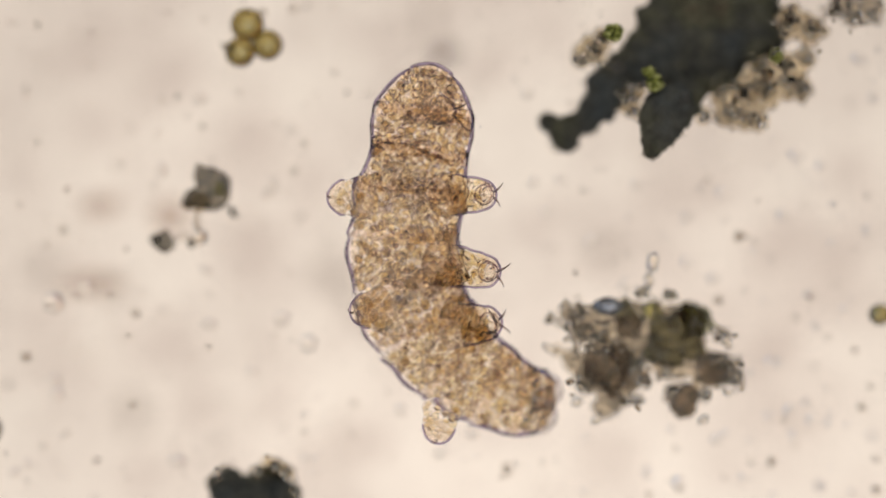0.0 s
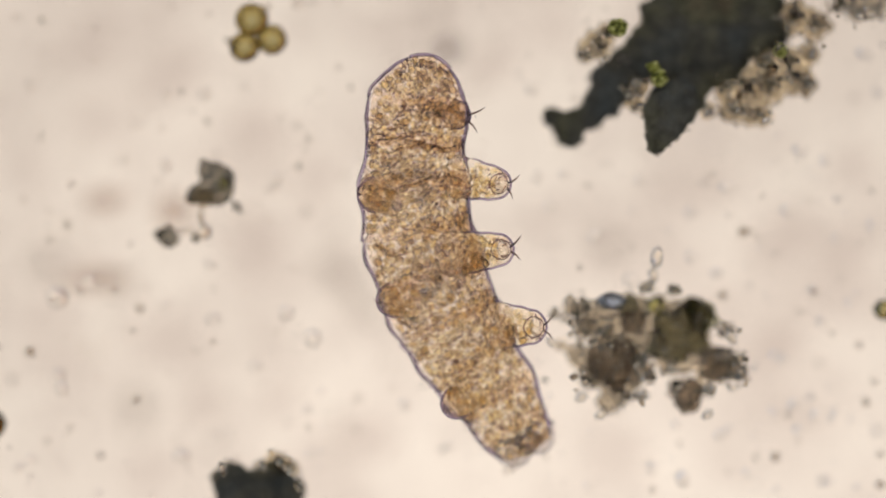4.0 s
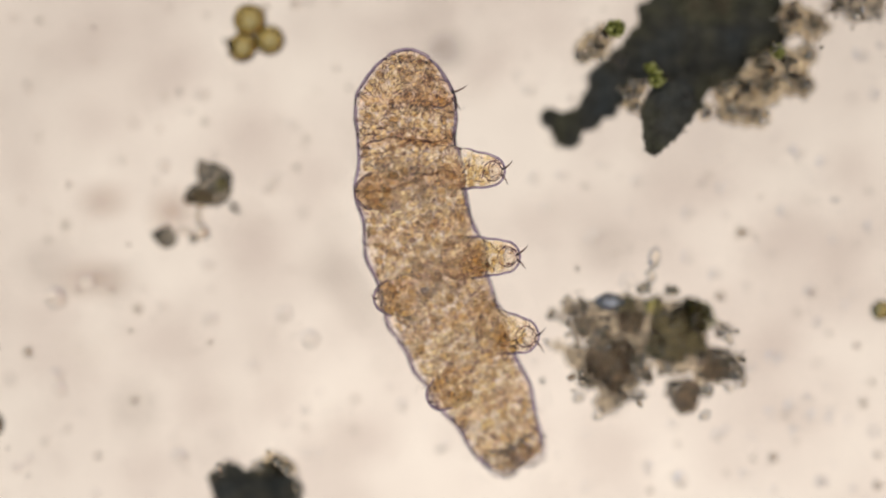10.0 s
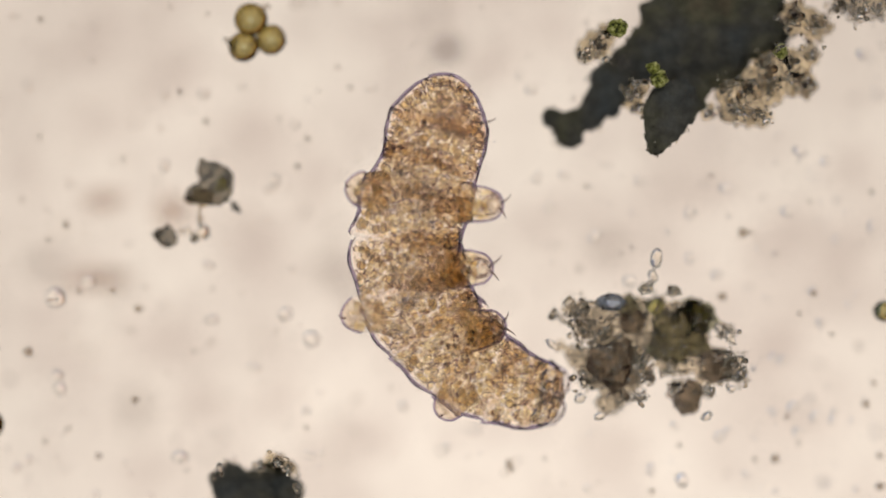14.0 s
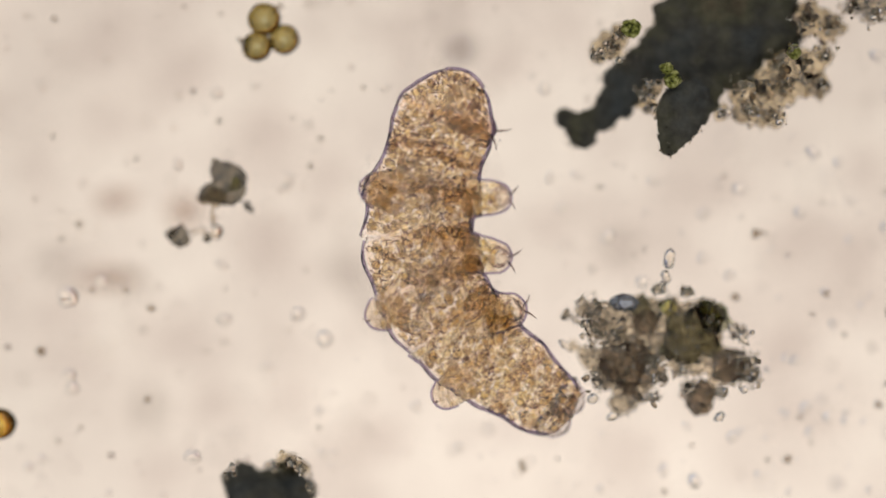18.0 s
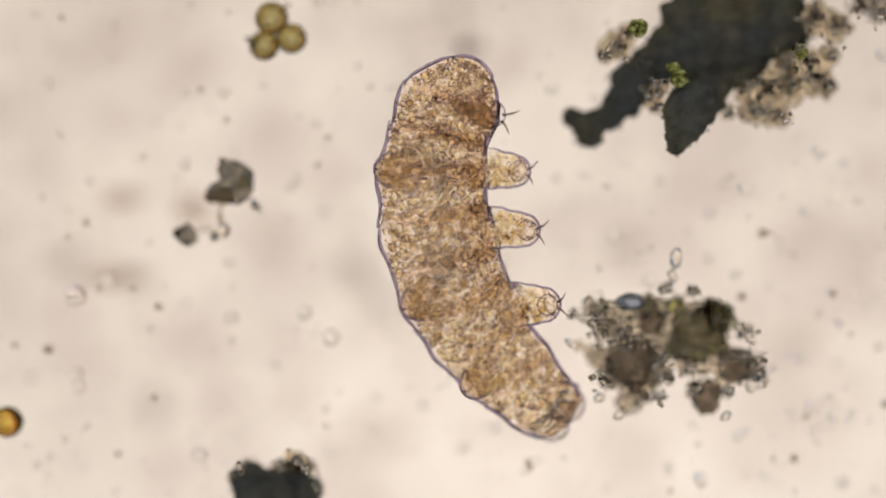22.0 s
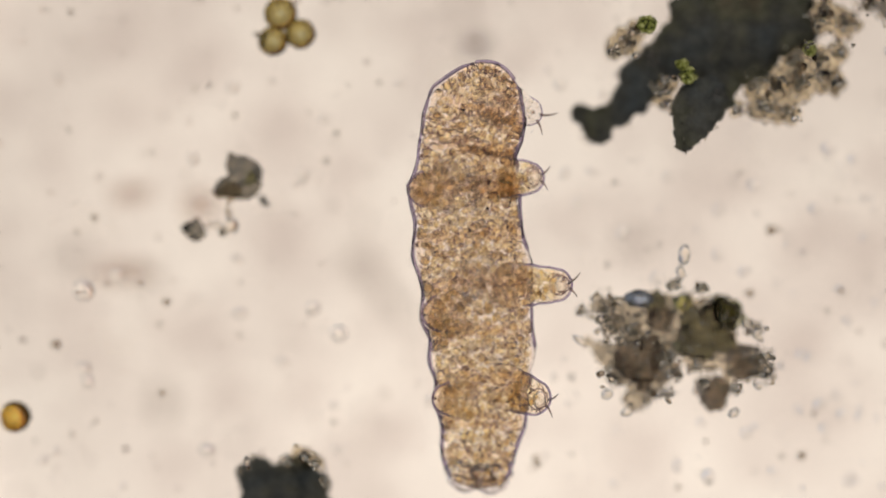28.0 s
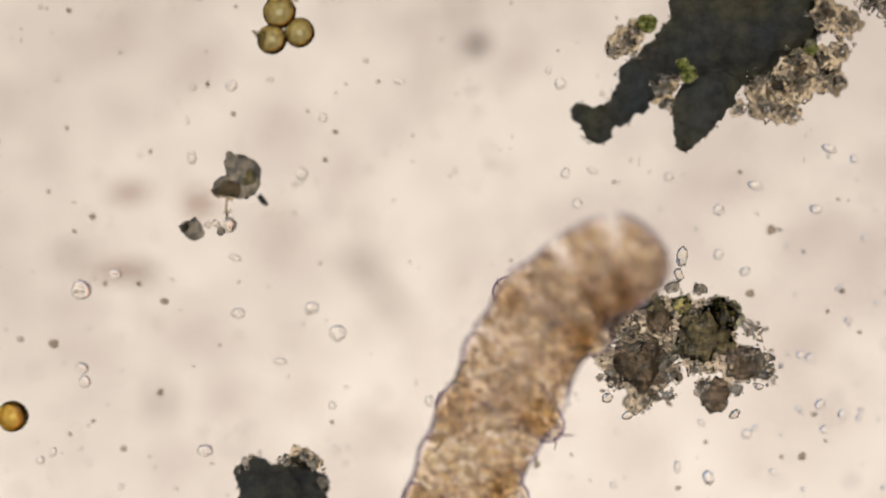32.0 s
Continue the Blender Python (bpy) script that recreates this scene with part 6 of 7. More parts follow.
    walk(ANIMAL["right_leg_1"], [
        (0, pose(0.0513, -0.0189, 0.072, 0, 5, -10)), (0.5, pose(0.0511, -0.0065, 0.072, 0, 5, 5)), (1, pose(0.044, -0.0031, 0.072, 0, 5, 5)),
        (2, pose(0.0591, -0.0041, 0.072, 0, 5, 5)), (3, pose(0.073, -0.008, 0.072, 0, 5, -12)), (3.5, pose(0.0594, -0.0004, 0.072, 0, 5, 5)),
        (5.5, pose(0.069, -0.0116, 0.072, 0, 5, -5)), (6, pose(0.0777, -0.0195, 0.072, 0, 5, -20)), (7, pose(0.0616, -0.0034, 0.072, 0, 5, 10)),
        (8, pose(0.0506, -0.0179, 0.072, 0, 5, 0)), (9, pose(0.0588, -0.0147, 0.072, 0, 5, 0)), (10, pose(0.0674, -0.0076, 0.072, 0, 5, 0)),
        (11, pose(0.0634, -0.005, 0.072, 0, 5, 5)), (12, pose(0.0662, -0.0228, 0.072, 0, 5, -10)), (13, pose(0.0326, -0.0102, 0.072, 0, 5, 0)),
        (14, pose(0.0415, -0.0177, 0.072, 0, 5, 0)), (14.5, pose(0.0347, -0.0085, 0.072, 0, 5, 0)), (16.5, pose(0.0358, -0.0049, 0.072, 0, 5, 0)),
        (17, pose(0.0379, -0.0086, 0.072, 0, 5, 0)), (18, pose(0.0465, -0.0098, 0.072, 0, 5, -10)), (19, pose(0.0452, -0.0065, 0.072, 0, 5, 0)),
        (20, pose(0.0588, -0.0094, 0.072, 0, 5, -5)), (21, pose(0.0494, 0.0069, 0.072, 0, 5, 10)), (22, pose(0.0658, 0.0149, 0.072, 0, 5, -5)),
        (23, pose(0.0705, -0.0047, 0.072, 0, 5, -25)), (24, pose(0.0595, 0.0208, 0.072, 0, 5, 10)), (25, pose(0.0822, 0.0092, 0.072, 0, 5, -10)),
        (25.5, pose(0.0672, 0.0168, 0.072, 0, 5, 5)), (27.5, pose(0.0694, -0.0029, 0.072, 0, 5, -5)), (28, pose(0.0875, -0.0367, 0.072, 0, 5, 0)),
        (28.5, pose(0.0834, -0.0466, 0.072, 0, 5, 4.9)), (29, pose(0.0972, -0.0602, 0.072, 0, 5, -25)),
        (29.5, pose(0.0966, -0.0604, 0.072, 0, 5, -8.1)), (30, pose(0.081, -0.0685, 0.072, 0, 5, 0)),
        (30.5, pose(0.0852, -0.0675, 0.072, 0, 5, -13.3)), (31, pose(0.1075, -0.0549, 0.072, 0, 5, 5)),
        (31.3, pose(0.0897, -0.0649, 0.0635, 0, 5, 25.2)), (31.6, pose(0.0826, -0.1713, 0.055, 0, 5, -30.9)),
        (32, pose(0.0778, -0.1739, 0.055, 0, 5, -45.5)),
    ])
    walk(ANIMAL["right_leg_2"], [
        (0, pose(0.0528, -0.0623, 0.066, 0, 5, 5)), (0.5, pose(0.0637, -0.0677, 0.066, 0, 5, 0)), (1, pose(0.0796, -0.0721, 0.066, 0, 5, -10)),
        (2, pose(0.0897, -0.0755, 0.066, 0, 5, -10)), (3, pose(0.0807, -0.0718, 0.066, 0, 5, 0)), (3.5, pose(0.0909, -0.0719, 0.066, 0, 5, -5)),
        (5.5, pose(0.0808, -0.0804, 0.066, 0, 5, 10)), (6, pose(0.0996, -0.0935, 0.066, 0, 5, -15)), (7, pose(0.0819, -0.0901, 0.066, 0, 5, 0)),
        (8, pose(0.077, -0.0915, 0.066, 0, 5, -35)), (9, pose(0.073, -0.0806, 0.066, 0, 5, -10)), (10, pose(0.0842, -0.0815, 0.066, 0, 5, -10)),
        (11, pose(0.093, -0.0915, 0.066, 0, 5, -25)), (12, pose(0.0627, -0.066, 0.066, 0, 5, 10)), (13, pose(0.0596, -0.0687, 0.066, 0, 5, 0)),
        (14, pose(0.0532, -0.0685, 0.066, 0, 5, 10)), (14.5, pose(0.0439, -0.0593, 0.066, 0, 5, 10)),
        (16.5, pose(0.0614, -0.0607, 0.066, 0, 5, -10)), (17, pose(0.0548, -0.0594, 0.066, 0, 5, 15)), (18, pose(0.0603, -0.053, 0.066, 0, 5, 10)),
        (19, pose(0.0692, -0.0571, 0.066, 0, 5, 0)), (20, pose(0.0742, -0.0655, 0.066, 0, 5, -25)), (21, pose(0.0826, -0.0516, 0.066, 0, 5, -10)),
        (22, pose(0.0849, -0.0512, 0.066, 0, 5, 0)), (23, pose(0.0707, -0.0454, 0.066, 0, 5, 30)), (24, pose(0.0823, -0.0529, 0.066, 0, 5, 10)),
        (25, pose(0.0862, -0.0493, 0.066, 0, 5, 25)), (25.5, pose(0.0818, -0.0518, 0.066, 0, 5, 15)), (27.5, pose(0.0839, -0.1021, 0.066, 0, 5, -5)),
        (28, pose(0.0683, -0.1436, 0.066, 0, 5, -20)), (28.5, pose(0.0776, -0.161, 0.066, 0, 5, -16)), (29, pose(0.0636, -0.1291, 0.066, 0, 5, 10)),
        (29.5, pose(0.0462, -0.18, 0.066, 0, 5, -36.6)), (30, pose(0.0486, -0.1577, 0.066, 0, 5, -10)),
        (30.5, pose(0.0489, -0.1299, 0.066, 0, 5, 13.2)), (31, pose(0.06, -0.1543, 0.066, 0, 5, 0)),
        (31.3, pose(0.0451, -0.192, 0.0605, 0, 5, -39.1)), (31.6, pose(0.0477, -0.2425, 0.055, 0, 5, -47.5)),
        (32, pose(0.0453, -0.2401, 0.055, 0, 5, -49.5)),
    ])
    walk(ANIMAL["left_leg_0"], [
        (0, pose(-0.1042, 0.0502, 0.078, 0, 14, 180)), (0.5, pose(-0.0901, 0.055, 0.078, 0, 14, 180)), (1, pose(-0.0941, 0.0533, 0.078, 0, 14, 180)),
        (2, pose(-0.0852, 0.0521, 0.078, 0, 14, 180)), (3, pose(-0.0842, 0.0506, 0.078, 0, 14, 180)),
        (3.5, pose(-0.0824, 0.0483, 0.078, 0, 14, 180)), (5.5, pose(-0.0787, 0.0494, 0.078, 0, 14, 180)),
        (6, pose(-0.081, 0.052, 0.078, 0, 14, 180)), (7, pose(-0.0837, 0.0478, 0.078, 0, 14, 180)), (8, pose(-0.0814, 0.0505, 0.078, 0, 14, 180)),
        (9, pose(-0.0872, 0.0563, 0.078, 0, 14, 180)), (10, pose(-0.0814, 0.0512, 0.078, 0, 14, 180)),
        (11, pose(-0.0852, 0.0483, 0.078, 0, 14, 190)), (12, pose(-0.0948, 0.038, 0.078, 0, 14, 205)), (13, pose(-0.092, 0.0583, 0.078, 0, 14, 170)),
        (14, pose(-0.0906, 0.056, 0.078, 0, 14, 170)), (14.5, pose(-0.0961, 0.055, 0.078, 0, 14, 165)),
        (16.5, pose(-0.0925, 0.0609, 0.078, 0, 14, 170)), (17, pose(-0.0919, 0.047, 0.078, 0, 14, 190)),
        (18, pose(-0.0898, 0.056, 0.078, 0, 14, 170)), (19, pose(-0.0849, 0.0716, 0.078, 0, 14, 150)),
        (20, pose(-0.0883, 0.0567, 0.078, 0, 14, 170)), (21, pose(-0.0809, 0.072, 0.078, 0, 14, 169.3)),
        (22, pose(-0.0831, 0.0704, 0.078, 0, 14, 178.1)), (23, pose(-0.0801, 0.0701, 0.078, 0, 14, 177.2)),
        (24, pose(-0.0829, 0.0677, 0.078, 0, 14, 178.8)), (25, pose(-0.0823, 0.0647, 0.078, 0, 14, 184.5)),
        (25.5, pose(-0.0835, 0.0674, 0.078, 0, 14, 181.1)), (27.5, pose(-0.0703, 0.0611, 0.078, 0, 14, 176.5)),
        (28, pose(-0.0607, 0.0483, 0.078, 0, 14, 182.6)), (28.5, pose(-0.0291, 0.0357, 0.078, 0, 14, 179.2)),
        (29, pose(-0.0389, 0.0553, 0.078, 0, 14, 178.7)), (29.5, pose(-0.0159, 0.0492, 0.078, 0, 14, 173.5)),
        (30, pose(-0.0341, 0.0407, 0.078, 0, 14, 174.7)), (30.5, pose(-0.0322, 0.0488, 0.078, 0, 14, 172.9)),
        (31, pose(-0.0167, 0.0329, 0.078, 0, 14, 173.5)), (31.3, pose(-0.0192, 0.0112, 0.054, 0, 14, 169.6)),
        (31.6, pose(0.0197, -0.0413, 0.03, 0, 14, 146.8)), (32, pose(0.0202, -0.036, 0.03, 0, 14, 144.1)),
    ])
    walk(ANIMAL["left_leg_1"], [
        (0, pose(-0.084, -0.0544, 0.072, 0, 14, 190)), (0.5, pose(-0.0766, -0.0751, 0.072, 0, 14, 220)),
        (1, pose(-0.0765, -0.059, 0.072, 0, 14, 200)), (2, pose(-0.07, -0.0729, 0.072, 0, 14, 215)), (3, pose(-0.0663, -0.054, 0.072, 0, 14, 200)),
        (3.5, pose(-0.0642, -0.0512, 0.072, 0, 14, 195)), (5.5, pose(-0.0608, -0.0474, 0.072, 0, 14, 190)),
        (6, pose(-0.0576, -0.0628, 0.072, 0, 14, 215)), (7, pose(-0.0608, -0.0491, 0.072, 0, 14, 185)),
        (8, pose(-0.0778, -0.0713, 0.072, 0, 14, 225)), (9, pose(-0.073, -0.0679, 0.072, 0, 14, 225)),
        (10, pose(-0.0641, -0.0457, 0.072, 0, 14, 185)), (11, pose(-0.0638, -0.0509, 0.072, 0, 14, 190)),
        (12, pose(-0.0785, -0.0661, 0.072, 0, 14, 210)), (13, pose(-0.0909, -0.0714, 0.072, 0, 14, 210)),
        (14, pose(-0.0942, -0.0635, 0.072, 0, 14, 195)), (14.5, pose(-0.096, -0.0544, 0.072, 0, 14, 190)),
        (16.5, pose(-0.0886, -0.0764, 0.072, 0, 14, 215)), (17, pose(-0.084, -0.0623, 0.072, 0, 14, 200)),
        (18, pose(-0.083, -0.066, 0.072, 0, 14, 210)), (19, pose(-0.0777, -0.0804, 0.072, 0, 14, 225)),
        (20, pose(-0.0779, -0.0606, 0.072, 0, 14, 200)), (21, pose(-0.0616, -0.0665, 0.072, 0, 14, 207.6)),
        (22, pose(-0.0577, -0.0566, 0.072, 0, 14, 204.4)), (23, pose(-0.0537, -0.0582, 0.072, 0, 14, 204.8)),
        (24, pose(-0.0531, -0.0585, 0.072, 0, 14, 204.9)), (25, pose(-0.0482, -0.0577, 0.072, 0, 14, 205.4)),
        (25.5, pose(-0.0505, -0.059, 0.072, 0, 14, 206.3)), (27.5, pose(-0.0545, -0.0611, 0.072, 0, 14, 191.9)),
        (28, pose(-0.0464, -0.065, 0.072, 0, 14, 187.2)), (28.5, pose(-0.0298, -0.0699, 0.072, 0, 14, 178.5)),
        (29, pose(-0.0398, -0.0534, 0.072, 0, 14, 175.1)), (29.5, pose(-0.0273, -0.0582, 0.072, 0, 14, 170.2)),
        (30, pose(-0.0427, -0.0644, 0.072, 0, 14, 170.7)), (30.5, pose(-0.048, -0.0564, 0.072, 0, 14, 169.5)),
        (31, pose(-0.0285, -0.076, 0.072, 0, 14, 171.2)), (31.3, pose(-0.0399, -0.0911, 0.051, 0, 14, 163.8)),
        (31.6, pose(-0.0325, -0.144, 0.03, 0, 14, 153.3)), (32, pose(-0.0312, -0.1395, 0.03, 0, 14, 152.2)),
    ])
    walk(ANIMAL["left_leg_2"], [
        (0, pose(-0.0066, -0.1719, 0.066, 0, 14, -100)), (0.5, pose(-0.0206, -0.139, 0.066, 0, 14, -145)),
        (1, pose(-0.0113, -0.1306, 0.066, 0, 14, -145)), (2, pose(-0.0098, -0.1392, 0.066, 0, 14, -145)),
        (3, pose(-0.0127, -0.1279, 0.066, 0, 14, -155)), (3.5, pose(-0.0021, -0.1457, 0.066, 0, 14, -145)),
        (5.5, pose(-0.0099, -0.1518, 0.066, 0, 14, -135)), (6, pose(-0.0168, -0.1292, 0.066, 0, 14, -160)),
        (7, pose(-0.0257, -0.1231, 0.066, 0, 14, -165)), (8, pose(-0.0143, -0.1424, 0.066, 0, 14, -140)),
        (9, pose(-0.0198, -0.1414, 0.066, 0, 14, -145)), (10, pose(-0.0142, -0.1401, 0.066, 0, 14, -145)),
        (11, pose(-0.0154, -0.1323, 0.066, 0, 14, -150)), (12, pose(0.0004, -0.1625, 0.066, 0, 14, -110)),
        (13, pose(-0.0155, -0.1501, 0.066, 0, 14, -135)), (14, pose(-0.0052, -0.1524, 0.066, 0, 14, -125)),
        (14.5, pose(-0.0181, -0.1509, 0.066, 0, 14, -130)), (16.5, pose(-0.0274, -0.1347, 0.066, 0, 14, -140)),
        (17, pose(0.0052, -0.1663, 0.066, 0, 14, -95)), (18, pose(-0.0218, -0.1396, 0.066, 0, 14, -140)),
        (19, pose(-0.0142, -0.1359, 0.066, 0, 14, -135)), (20, pose(-0.0124, -0.1447, 0.066, 0, 14, -140)),
        (21, pose(0.006, -0.1364, 0.066, 0, 14, -133.1)), (22, pose(-0.0021, -0.1313, 0.066, 0, 14, -140.2)),
        (23, pose(0.0025, -0.1338, 0.066, 0, 14, -139.1)), (24, pose(0.0004, -0.1328, 0.066, 0, 14, -142.1)),
        (25, pose(0.0066, -0.1311, 0.066, 0, 14, -143.1)), (25.5, pose(0.0047, -0.1328, 0.066, 0, 14, -141.5)),
        (27.5, pose(-0.0336, -0.1394, 0.066, 0, 14, -169.8)), (28, pose(-0.0369, -0.14, 0.066, 0, 14, -181.1)),
        (28.5, pose(-0.0274, -0.1485, 0.066, 0, 14, -182.7)), (29, pose(-0.0452, -0.1317, 0.066, 0, 14, -191.7)),
        (29.5, pose(-0.038, -0.1364, 0.066, 0, 14, -196)), (30, pose(-0.0527, -0.1373, 0.066, 0, 14, -199.7)),
        (30.5, pose(-0.0562, -0.1379, 0.066, 0, 14, -191.3)), (31, pose(-0.038, -0.1573, 0.066, 0, 14, -191.2)),
        (31.3, pose(-0.0594, -0.1727, 0.048, 0, 14, -200.4)), (31.6, pose(-0.0593, -0.2367, 0.03, 0, 14, -200.2)),
        (32, pose(-0.0617, -0.2268, 0.03, 0, 14, -205.1)),
    ])
    walk(ANIMAL["front_leg"], [
        (0, pose(0.0107, 0.1265, 0.075, 0, 0, -10)), (0.5, pose(0.008, 0.1211, 0.075, 0, 0, -10)), (1, pose(0.0086, 0.1158, 0.075, 0, 0, -10)),
        (2, pose(0.0189, 0.1148, 0.075, 0, 0, -25)), (3, pose(0.0188, 0.117, 0.075, 0, 0, -25)), (3.5, pose(0.0213, 0.116, 0.075, 0, 0, -15)),
        (5.5, pose(0.0155, 0.1284, 0.075, 0, 0, -10)), (6, pose(0.0119, 0.1311, 0.075, 0, 0, -10)), (7, pose(0.0067, 0.1334, 0.075, 0, 0, -10)),
        (8, pose(0.0059, 0.114, 0.075, 0, 0, -10)), (9, pose(0.0081, 0.1222, 0.075, 0, 0, -10)), (10, pose(0.0079, 0.1378, 0.075, 0, 0, -10)),
        (11, pose(0.015, 0.1272, 0.075, 0, 0, -20)), (12, pose(0.028, 0.1093, 0.075, 0, 0, -25)), (13, pose(0.0198, 0.1144, 0.075, 0, 0, -20)),
        (14, pose(0.0303, 0.1094, 0.075, 0, 0, -20)), (14.5, pose(0.0335, 0.1034, 0.075, 0, 0, -25)), (16.5, pose(0.0254, 0.1044, 0.075, 0, 0, -25)),
        (17, pose(0.031, 0.1042, 0.075, 0, 0, -30)), (18, pose(0.0315, 0.103, 0.075, 0, 0, -30)), (19, pose(0.0255, 0.1024, 0.075, 0, 0, -20)),
        (20, pose(0.0306, 0.0927, 0.075, 0, 0, -40)), (21, pose(0.0389, 0.1026, 0.075, 0, 0, -30)), (22, pose(0.0339, 0.1166, 0.075, 0, 0, -20)),
        (23, pose(0.0334, 0.1147, 0.075, 0, 0, -20)), (24, pose(0.0259, 0.1112, 0.075, 0, 0, -25)), (25, pose(0.0317, 0.1224, 0.075, 0, 0, -10)),
        (25.5, pose(0.0289, 0.1224, 0.075, 0, 0, -15)), (27.5, pose(0.0594, 0.1115, 0.075, 0, 0, -25)), (28, pose(0.0585, 0.1131, 0.075, 0, 0, -30)),
        (28.5, pose(0.0795, 0.0894, 0.075, 0, 0, -25.9)), (29, pose(0.0679, 0.111, 0.075, 0, 0, -20)),
        (29.5, pose(0.1172, 0.0818, 0.075, 0, 0, -27.1)), (30, pose(0.0875, 0.09, 0.075, 0, 0, -40)),
        (30.5, pose(0.0879, 0.1066, 0.075, 0, 0, -47.9)), (31, pose(0.1216, 0.0848, 0.075, 0, 0, -50)),
        (31.3, pose(0.0533, 0.048, 0.0625, 0, 0, -149.6)), (31.6, pose(0.1024, -0.0366, 0.09, 0, 0, -187.6)),
        (32, pose(0.1046, -0.0358, 0.09, 0, 0, -184.9)),
    ])
    walk(ANIMAL["hind_leg_0"], [
        (0, pose(0.1072, -0.1284, 0.023, 0, 10, -12.3)), (0.5, pose(0.1059, -0.1548, 0.023, 0, 10, -37.4)),
        (1, pose(0.0983, -0.1684, 0.023, 0, 10, -46.9)), (2, pose(0.0956, -0.1711, 0.023, 0, 10, -56.7)),
        (3, pose(0.0982, -0.1831, 0.023, 0, 10, -59.2)), (3.5, pose(0.0934, -0.1833, 0.023, 0, 10, -59.7)),
        (5.5, pose(0.0708, -0.1997, 0.023, 0, 10, -74.1)), (6, pose(0.0612, -0.2057, 0.023, 0, 10, -87.9)),
        (7, pose(0.0589, -0.2106, 0.023, 0, 10, -79.9)), (8, pose(0.1077, -0.1615, 0.023, 0, 10, -27.9)),
        (9, pose(0.0972, -0.1767, 0.023, 0, 10, -49.6)), (10, pose(0.0814, -0.1964, 0.023, 0, 10, -64.2)),
        (11, pose(0.0925, -0.1894, 0.023, 0, 10, -57.1)), (12, pose(0.1084, -0.1236, 0.023, 0, 10, -6.4)),
        (13, pose(0.1113, -0.1267, 0.023, 0, 10, -11)), (14, pose(0.1113, -0.1239, 0.023, 0, 10, -10.1)),
        (14.5, pose(0.1074, -0.1199, 0.023, 0, 10, -11.9)), (16.5, pose(0.1127, -0.141, 0.023, 0, 10, -28.5)),
        (17, pose(0.1144, -0.1393, 0.023, 0, 10, -26.5)), (18, pose(0.1113, -0.144, 0.023, 0, 10, -33.3)),
        (19, pose(0.1101, -0.1394, 0.023, 0, 10, -27.2)), (20, pose(0.1106, -0.1471, 0.023, 0, 10, -33.9)),
        (21, pose(0.1112, -0.1517, 0.023, 0, 10, -39.1)), (22, pose(0.1047, -0.1512, 0.023, 0, 10, -38.3)),
        (23, pose(0.1097, -0.153, 0.023, 0, 10, -38.8)), (24, pose(0.1055, -0.1585, 0.023, 0, 10, -42.3)),
        (25, pose(0.1064, -0.1669, 0.023, 0, 10, -52.1)), (25.5, pose(0.1098, -0.1603, 0.023, 0, 10, -44.1)),
        (27.5, pose(0.0381, -0.2123, 0.023, 0, 10, -78.3)), (28, pose(0.0151, -0.2265, 0.023, 0, 10, -93.8)),
        (28.5, pose(0.0221, -0.2336, 0.023, 0, 10, -95.9)), (29, pose(-0.0133, -0.2274, 0.023, 0, 10, -106.9)),
        (29.5, pose(-0.0182, -0.2319, 0.023, 0, 10, -115.9)), (30, pose(-0.0445, -0.2309, 0.023, 0, 10, -124.9)),
        (30.5, pose(-0.0256, -0.2301, 0.023, 0, 10, -108.9)), (31, pose(0.0004, -0.2528, 0.023, 0, 10, -101.2)),
        (31.3, pose(-0.0383, -0.275, 0.0315, 0, 15, -110.4)), (31.6, pose(-0.039, -0.341, 0.04, 0, 20, -110.2)),
        (32, pose(-0.05, -0.3316, 0.04, 0, 20, -115)),
    ])
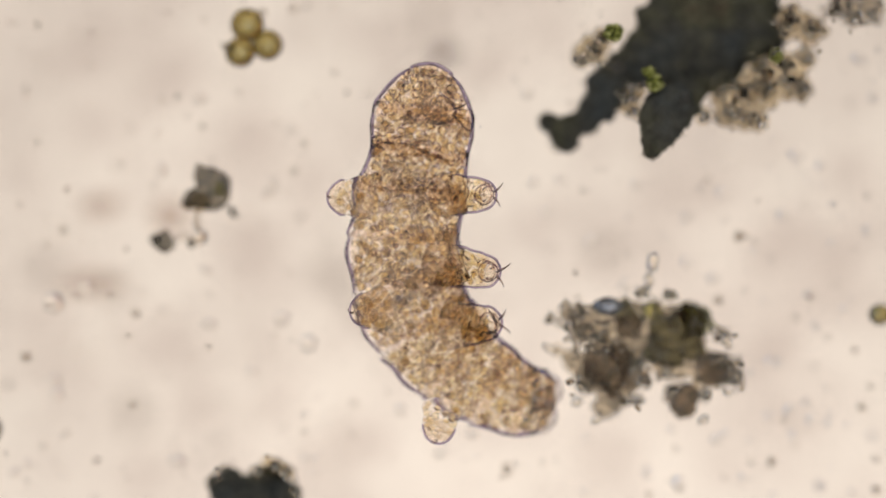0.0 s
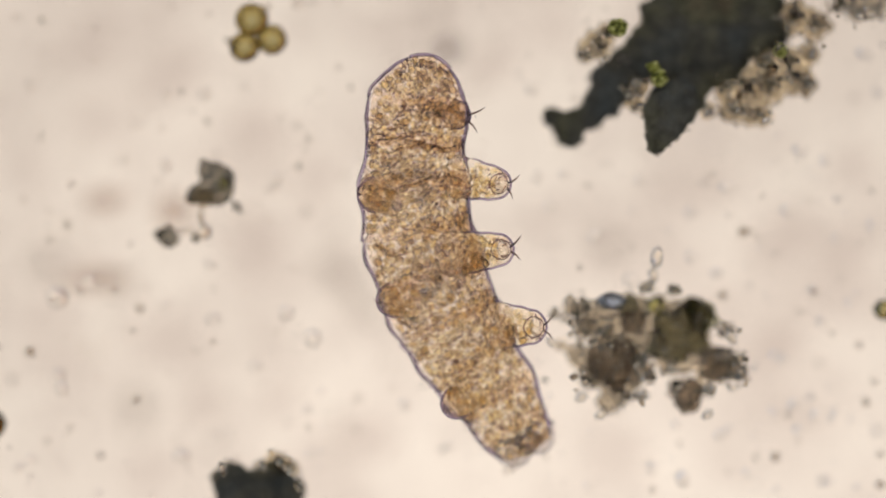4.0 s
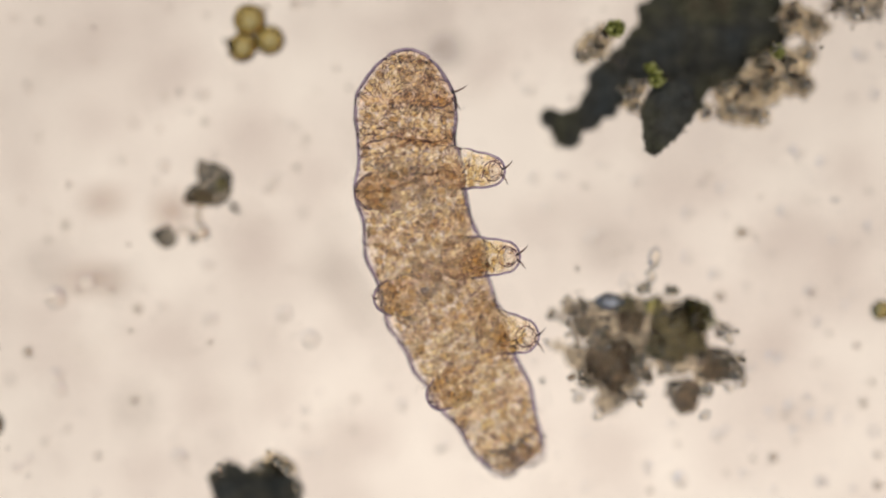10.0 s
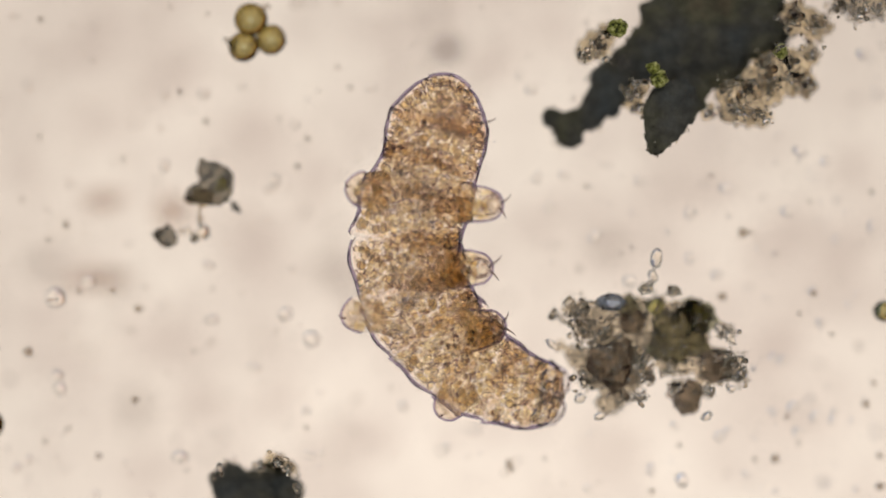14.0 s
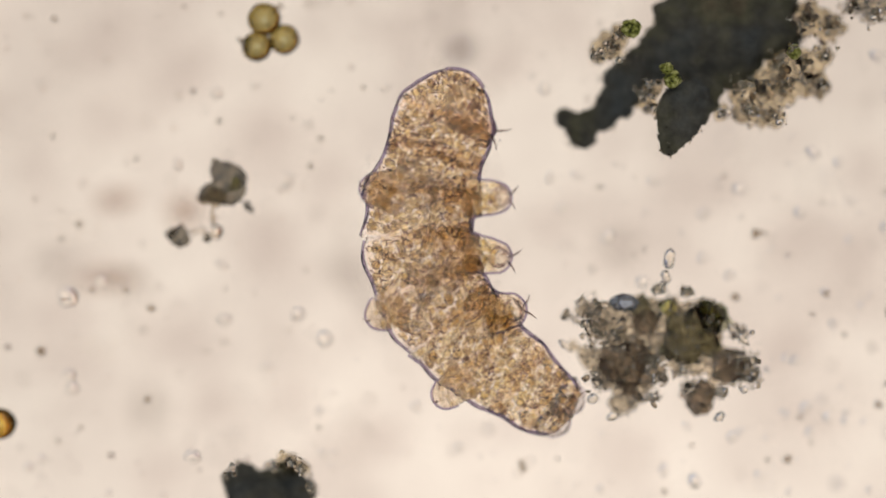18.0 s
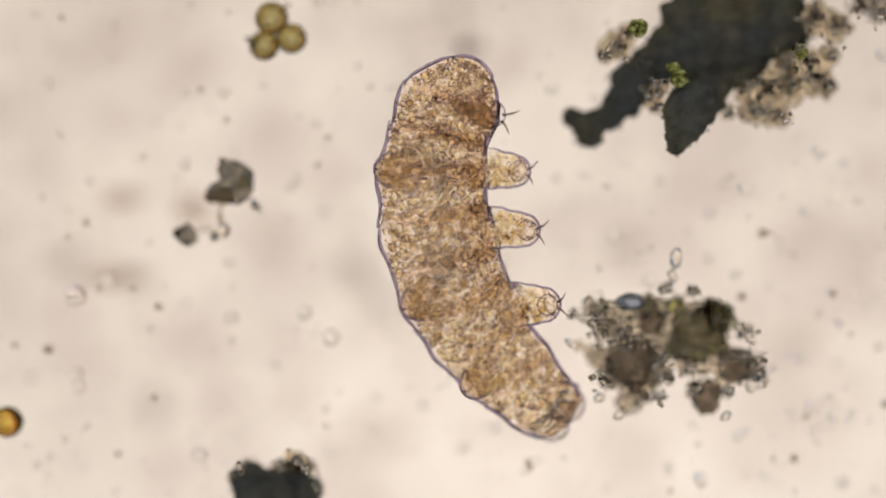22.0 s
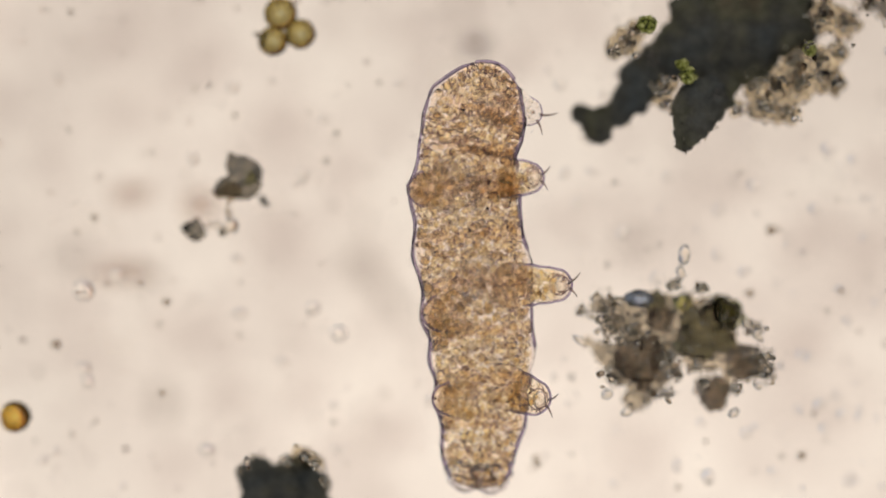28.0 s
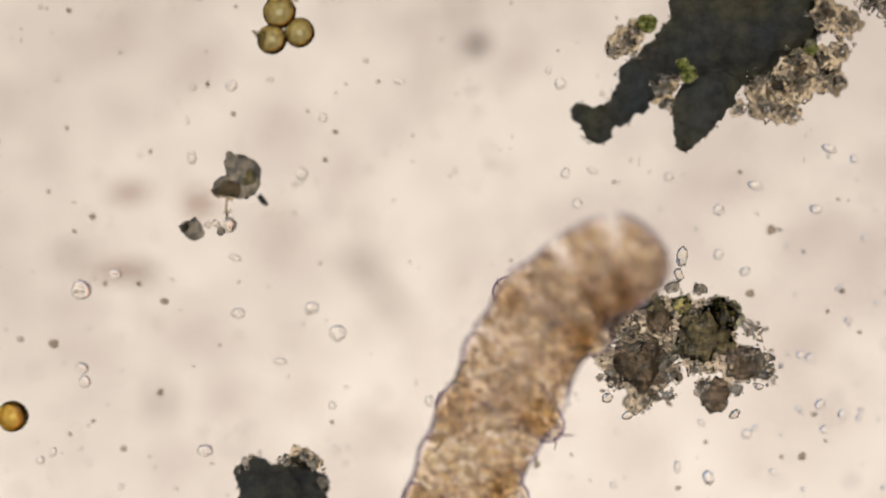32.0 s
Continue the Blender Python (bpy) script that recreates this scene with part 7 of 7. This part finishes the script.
    walk(ANIMAL["hind_leg_1"], [
        (0, pose(0.1023, -0.1509, 0.023, 0, 10, -12.3)), (0.5, pose(0.0919, -0.1731, 0.023, 0, 10, -37.4)),
        (1, pose(0.0815, -0.1841, 0.023, 0, 10, -46.9)), (2, pose(0.0764, -0.1837, 0.023, 0, 10, -56.7)),
        (3, pose(0.0784, -0.1949, 0.023, 0, 10, -59.2)), (3.5, pose(0.0735, -0.1949, 0.023, 0, 10, -59.7)),
        (5.5, pose(0.0487, -0.206, 0.023, 0, 10, -74.1)), (6, pose(0.0382, -0.2065, 0.023, 0, 10, -87.9)),
        (7, pose(0.0363, -0.2147, 0.023, 0, 10, -79.9)), (8, pose(0.0969, -0.1818, 0.023, 0, 10, -27.9)),
        (9, pose(0.0797, -0.1917, 0.023, 0, 10, -49.6)), (10, pose(0.0607, -0.2064, 0.023, 0, 10, -64.2)),
        (11, pose(0.0732, -0.2019, 0.023, 0, 10, -57.1)), (12, pose(0.1058, -0.1464, 0.023, 0, 10, -6.4)),
        (13, pose(0.1069, -0.1493, 0.023, 0, 10, -11)), (14, pose(0.1073, -0.1465, 0.023, 0, 10, -10.1)),
        (14.5, pose(0.1027, -0.1424, 0.023, 0, 10, -11.9)), (16.5, pose(0.1017, -0.1612, 0.023, 0, 10, -28.5)),
        (17, pose(0.1041, -0.1599, 0.023, 0, 10, -26.5)), (18, pose(0.0987, -0.1633, 0.023, 0, 10, -33.3)),
        (19, pose(0.0996, -0.1598, 0.023, 0, 10, -27.2)), (20, pose(0.0978, -0.1662, 0.023, 0, 10, -33.9)),
        (21, pose(0.0967, -0.1695, 0.023, 0, 10, -39.1)), (22, pose(0.0905, -0.1693, 0.023, 0, 10, -38.3)),
        (23, pose(0.0952, -0.1709, 0.023, 0, 10, -38.8)), (24, pose(0.09, -0.1756, 0.023, 0, 10, -42.3)),
        (25, pose(0.0883, -0.181, 0.023, 0, 10, -52.1)), (25.5, pose(0.0938, -0.1769, 0.023, 0, 10, -44.1)),
        (27.5, pose(0.0155, -0.217, 0.023, 0, 10, -78.3)), (28, pose(-0.0078, -0.2249, 0.023, 0, 10, -93.8)),
        (28.5, pose(-0.0006, -0.2314, 0.023, 0, 10, -95.9)), (29, pose(-0.0353, -0.2207, 0.023, 0, 10, -106.9)),
        (29.5, pose(-0.0386, -0.2219, 0.023, 0, 10, -115.9)), (30, pose(-0.0634, -0.2177, 0.023, 0, 10, -124.9)),
        (30.5, pose(-0.0469, -0.2229, 0.023, 0, 10, -108.9)), (31, pose(-0.0221, -0.2483, 0.023, 0, 10, -101.2)),
        (31.3, pose(-0.0606, -0.2665, 0.0315, 0, 15, -110.4)), (31.6, pose(-0.0618, -0.3325, 0.04, 0, 20, -110.2)),
        (32, pose(-0.0721, -0.3213, 0.04, 0, 20, -115)),
    ])
    walk(CLUMP, [
        (0, pose(0.1816, -0.0913, 0)), (27.5, pose(0.1816, -0.0913, 0)),
        (28, pose(0.1816, -0.0913, 0, 0, 0, 0)),
        (28.5, pose(0.177, -0.0904, 0, 0, 0, 2.3)),
        (29, pose(0.1824, -0.0888, 0, 0, 0, -2.5)),
        (29.5, pose(0.1836, -0.0795, 0, 0, 0, -11.5)),
        (30, pose(0.181, -0.0825, 0, 0, 0, -5.1)),
        (30.5, pose(0.1833, -0.0783, 0, 0, 0, -11.7)),
        (31, pose(0.1873, -0.0712, 0, 0, 0, -19.8)),
        (31.5, pose(0.1896, -0.0903, 0, 0, 0, -2.9)),
        (32, pose(0.1812, -0.0931, 0, 0, 0, 1.2)),
    ])


motions()
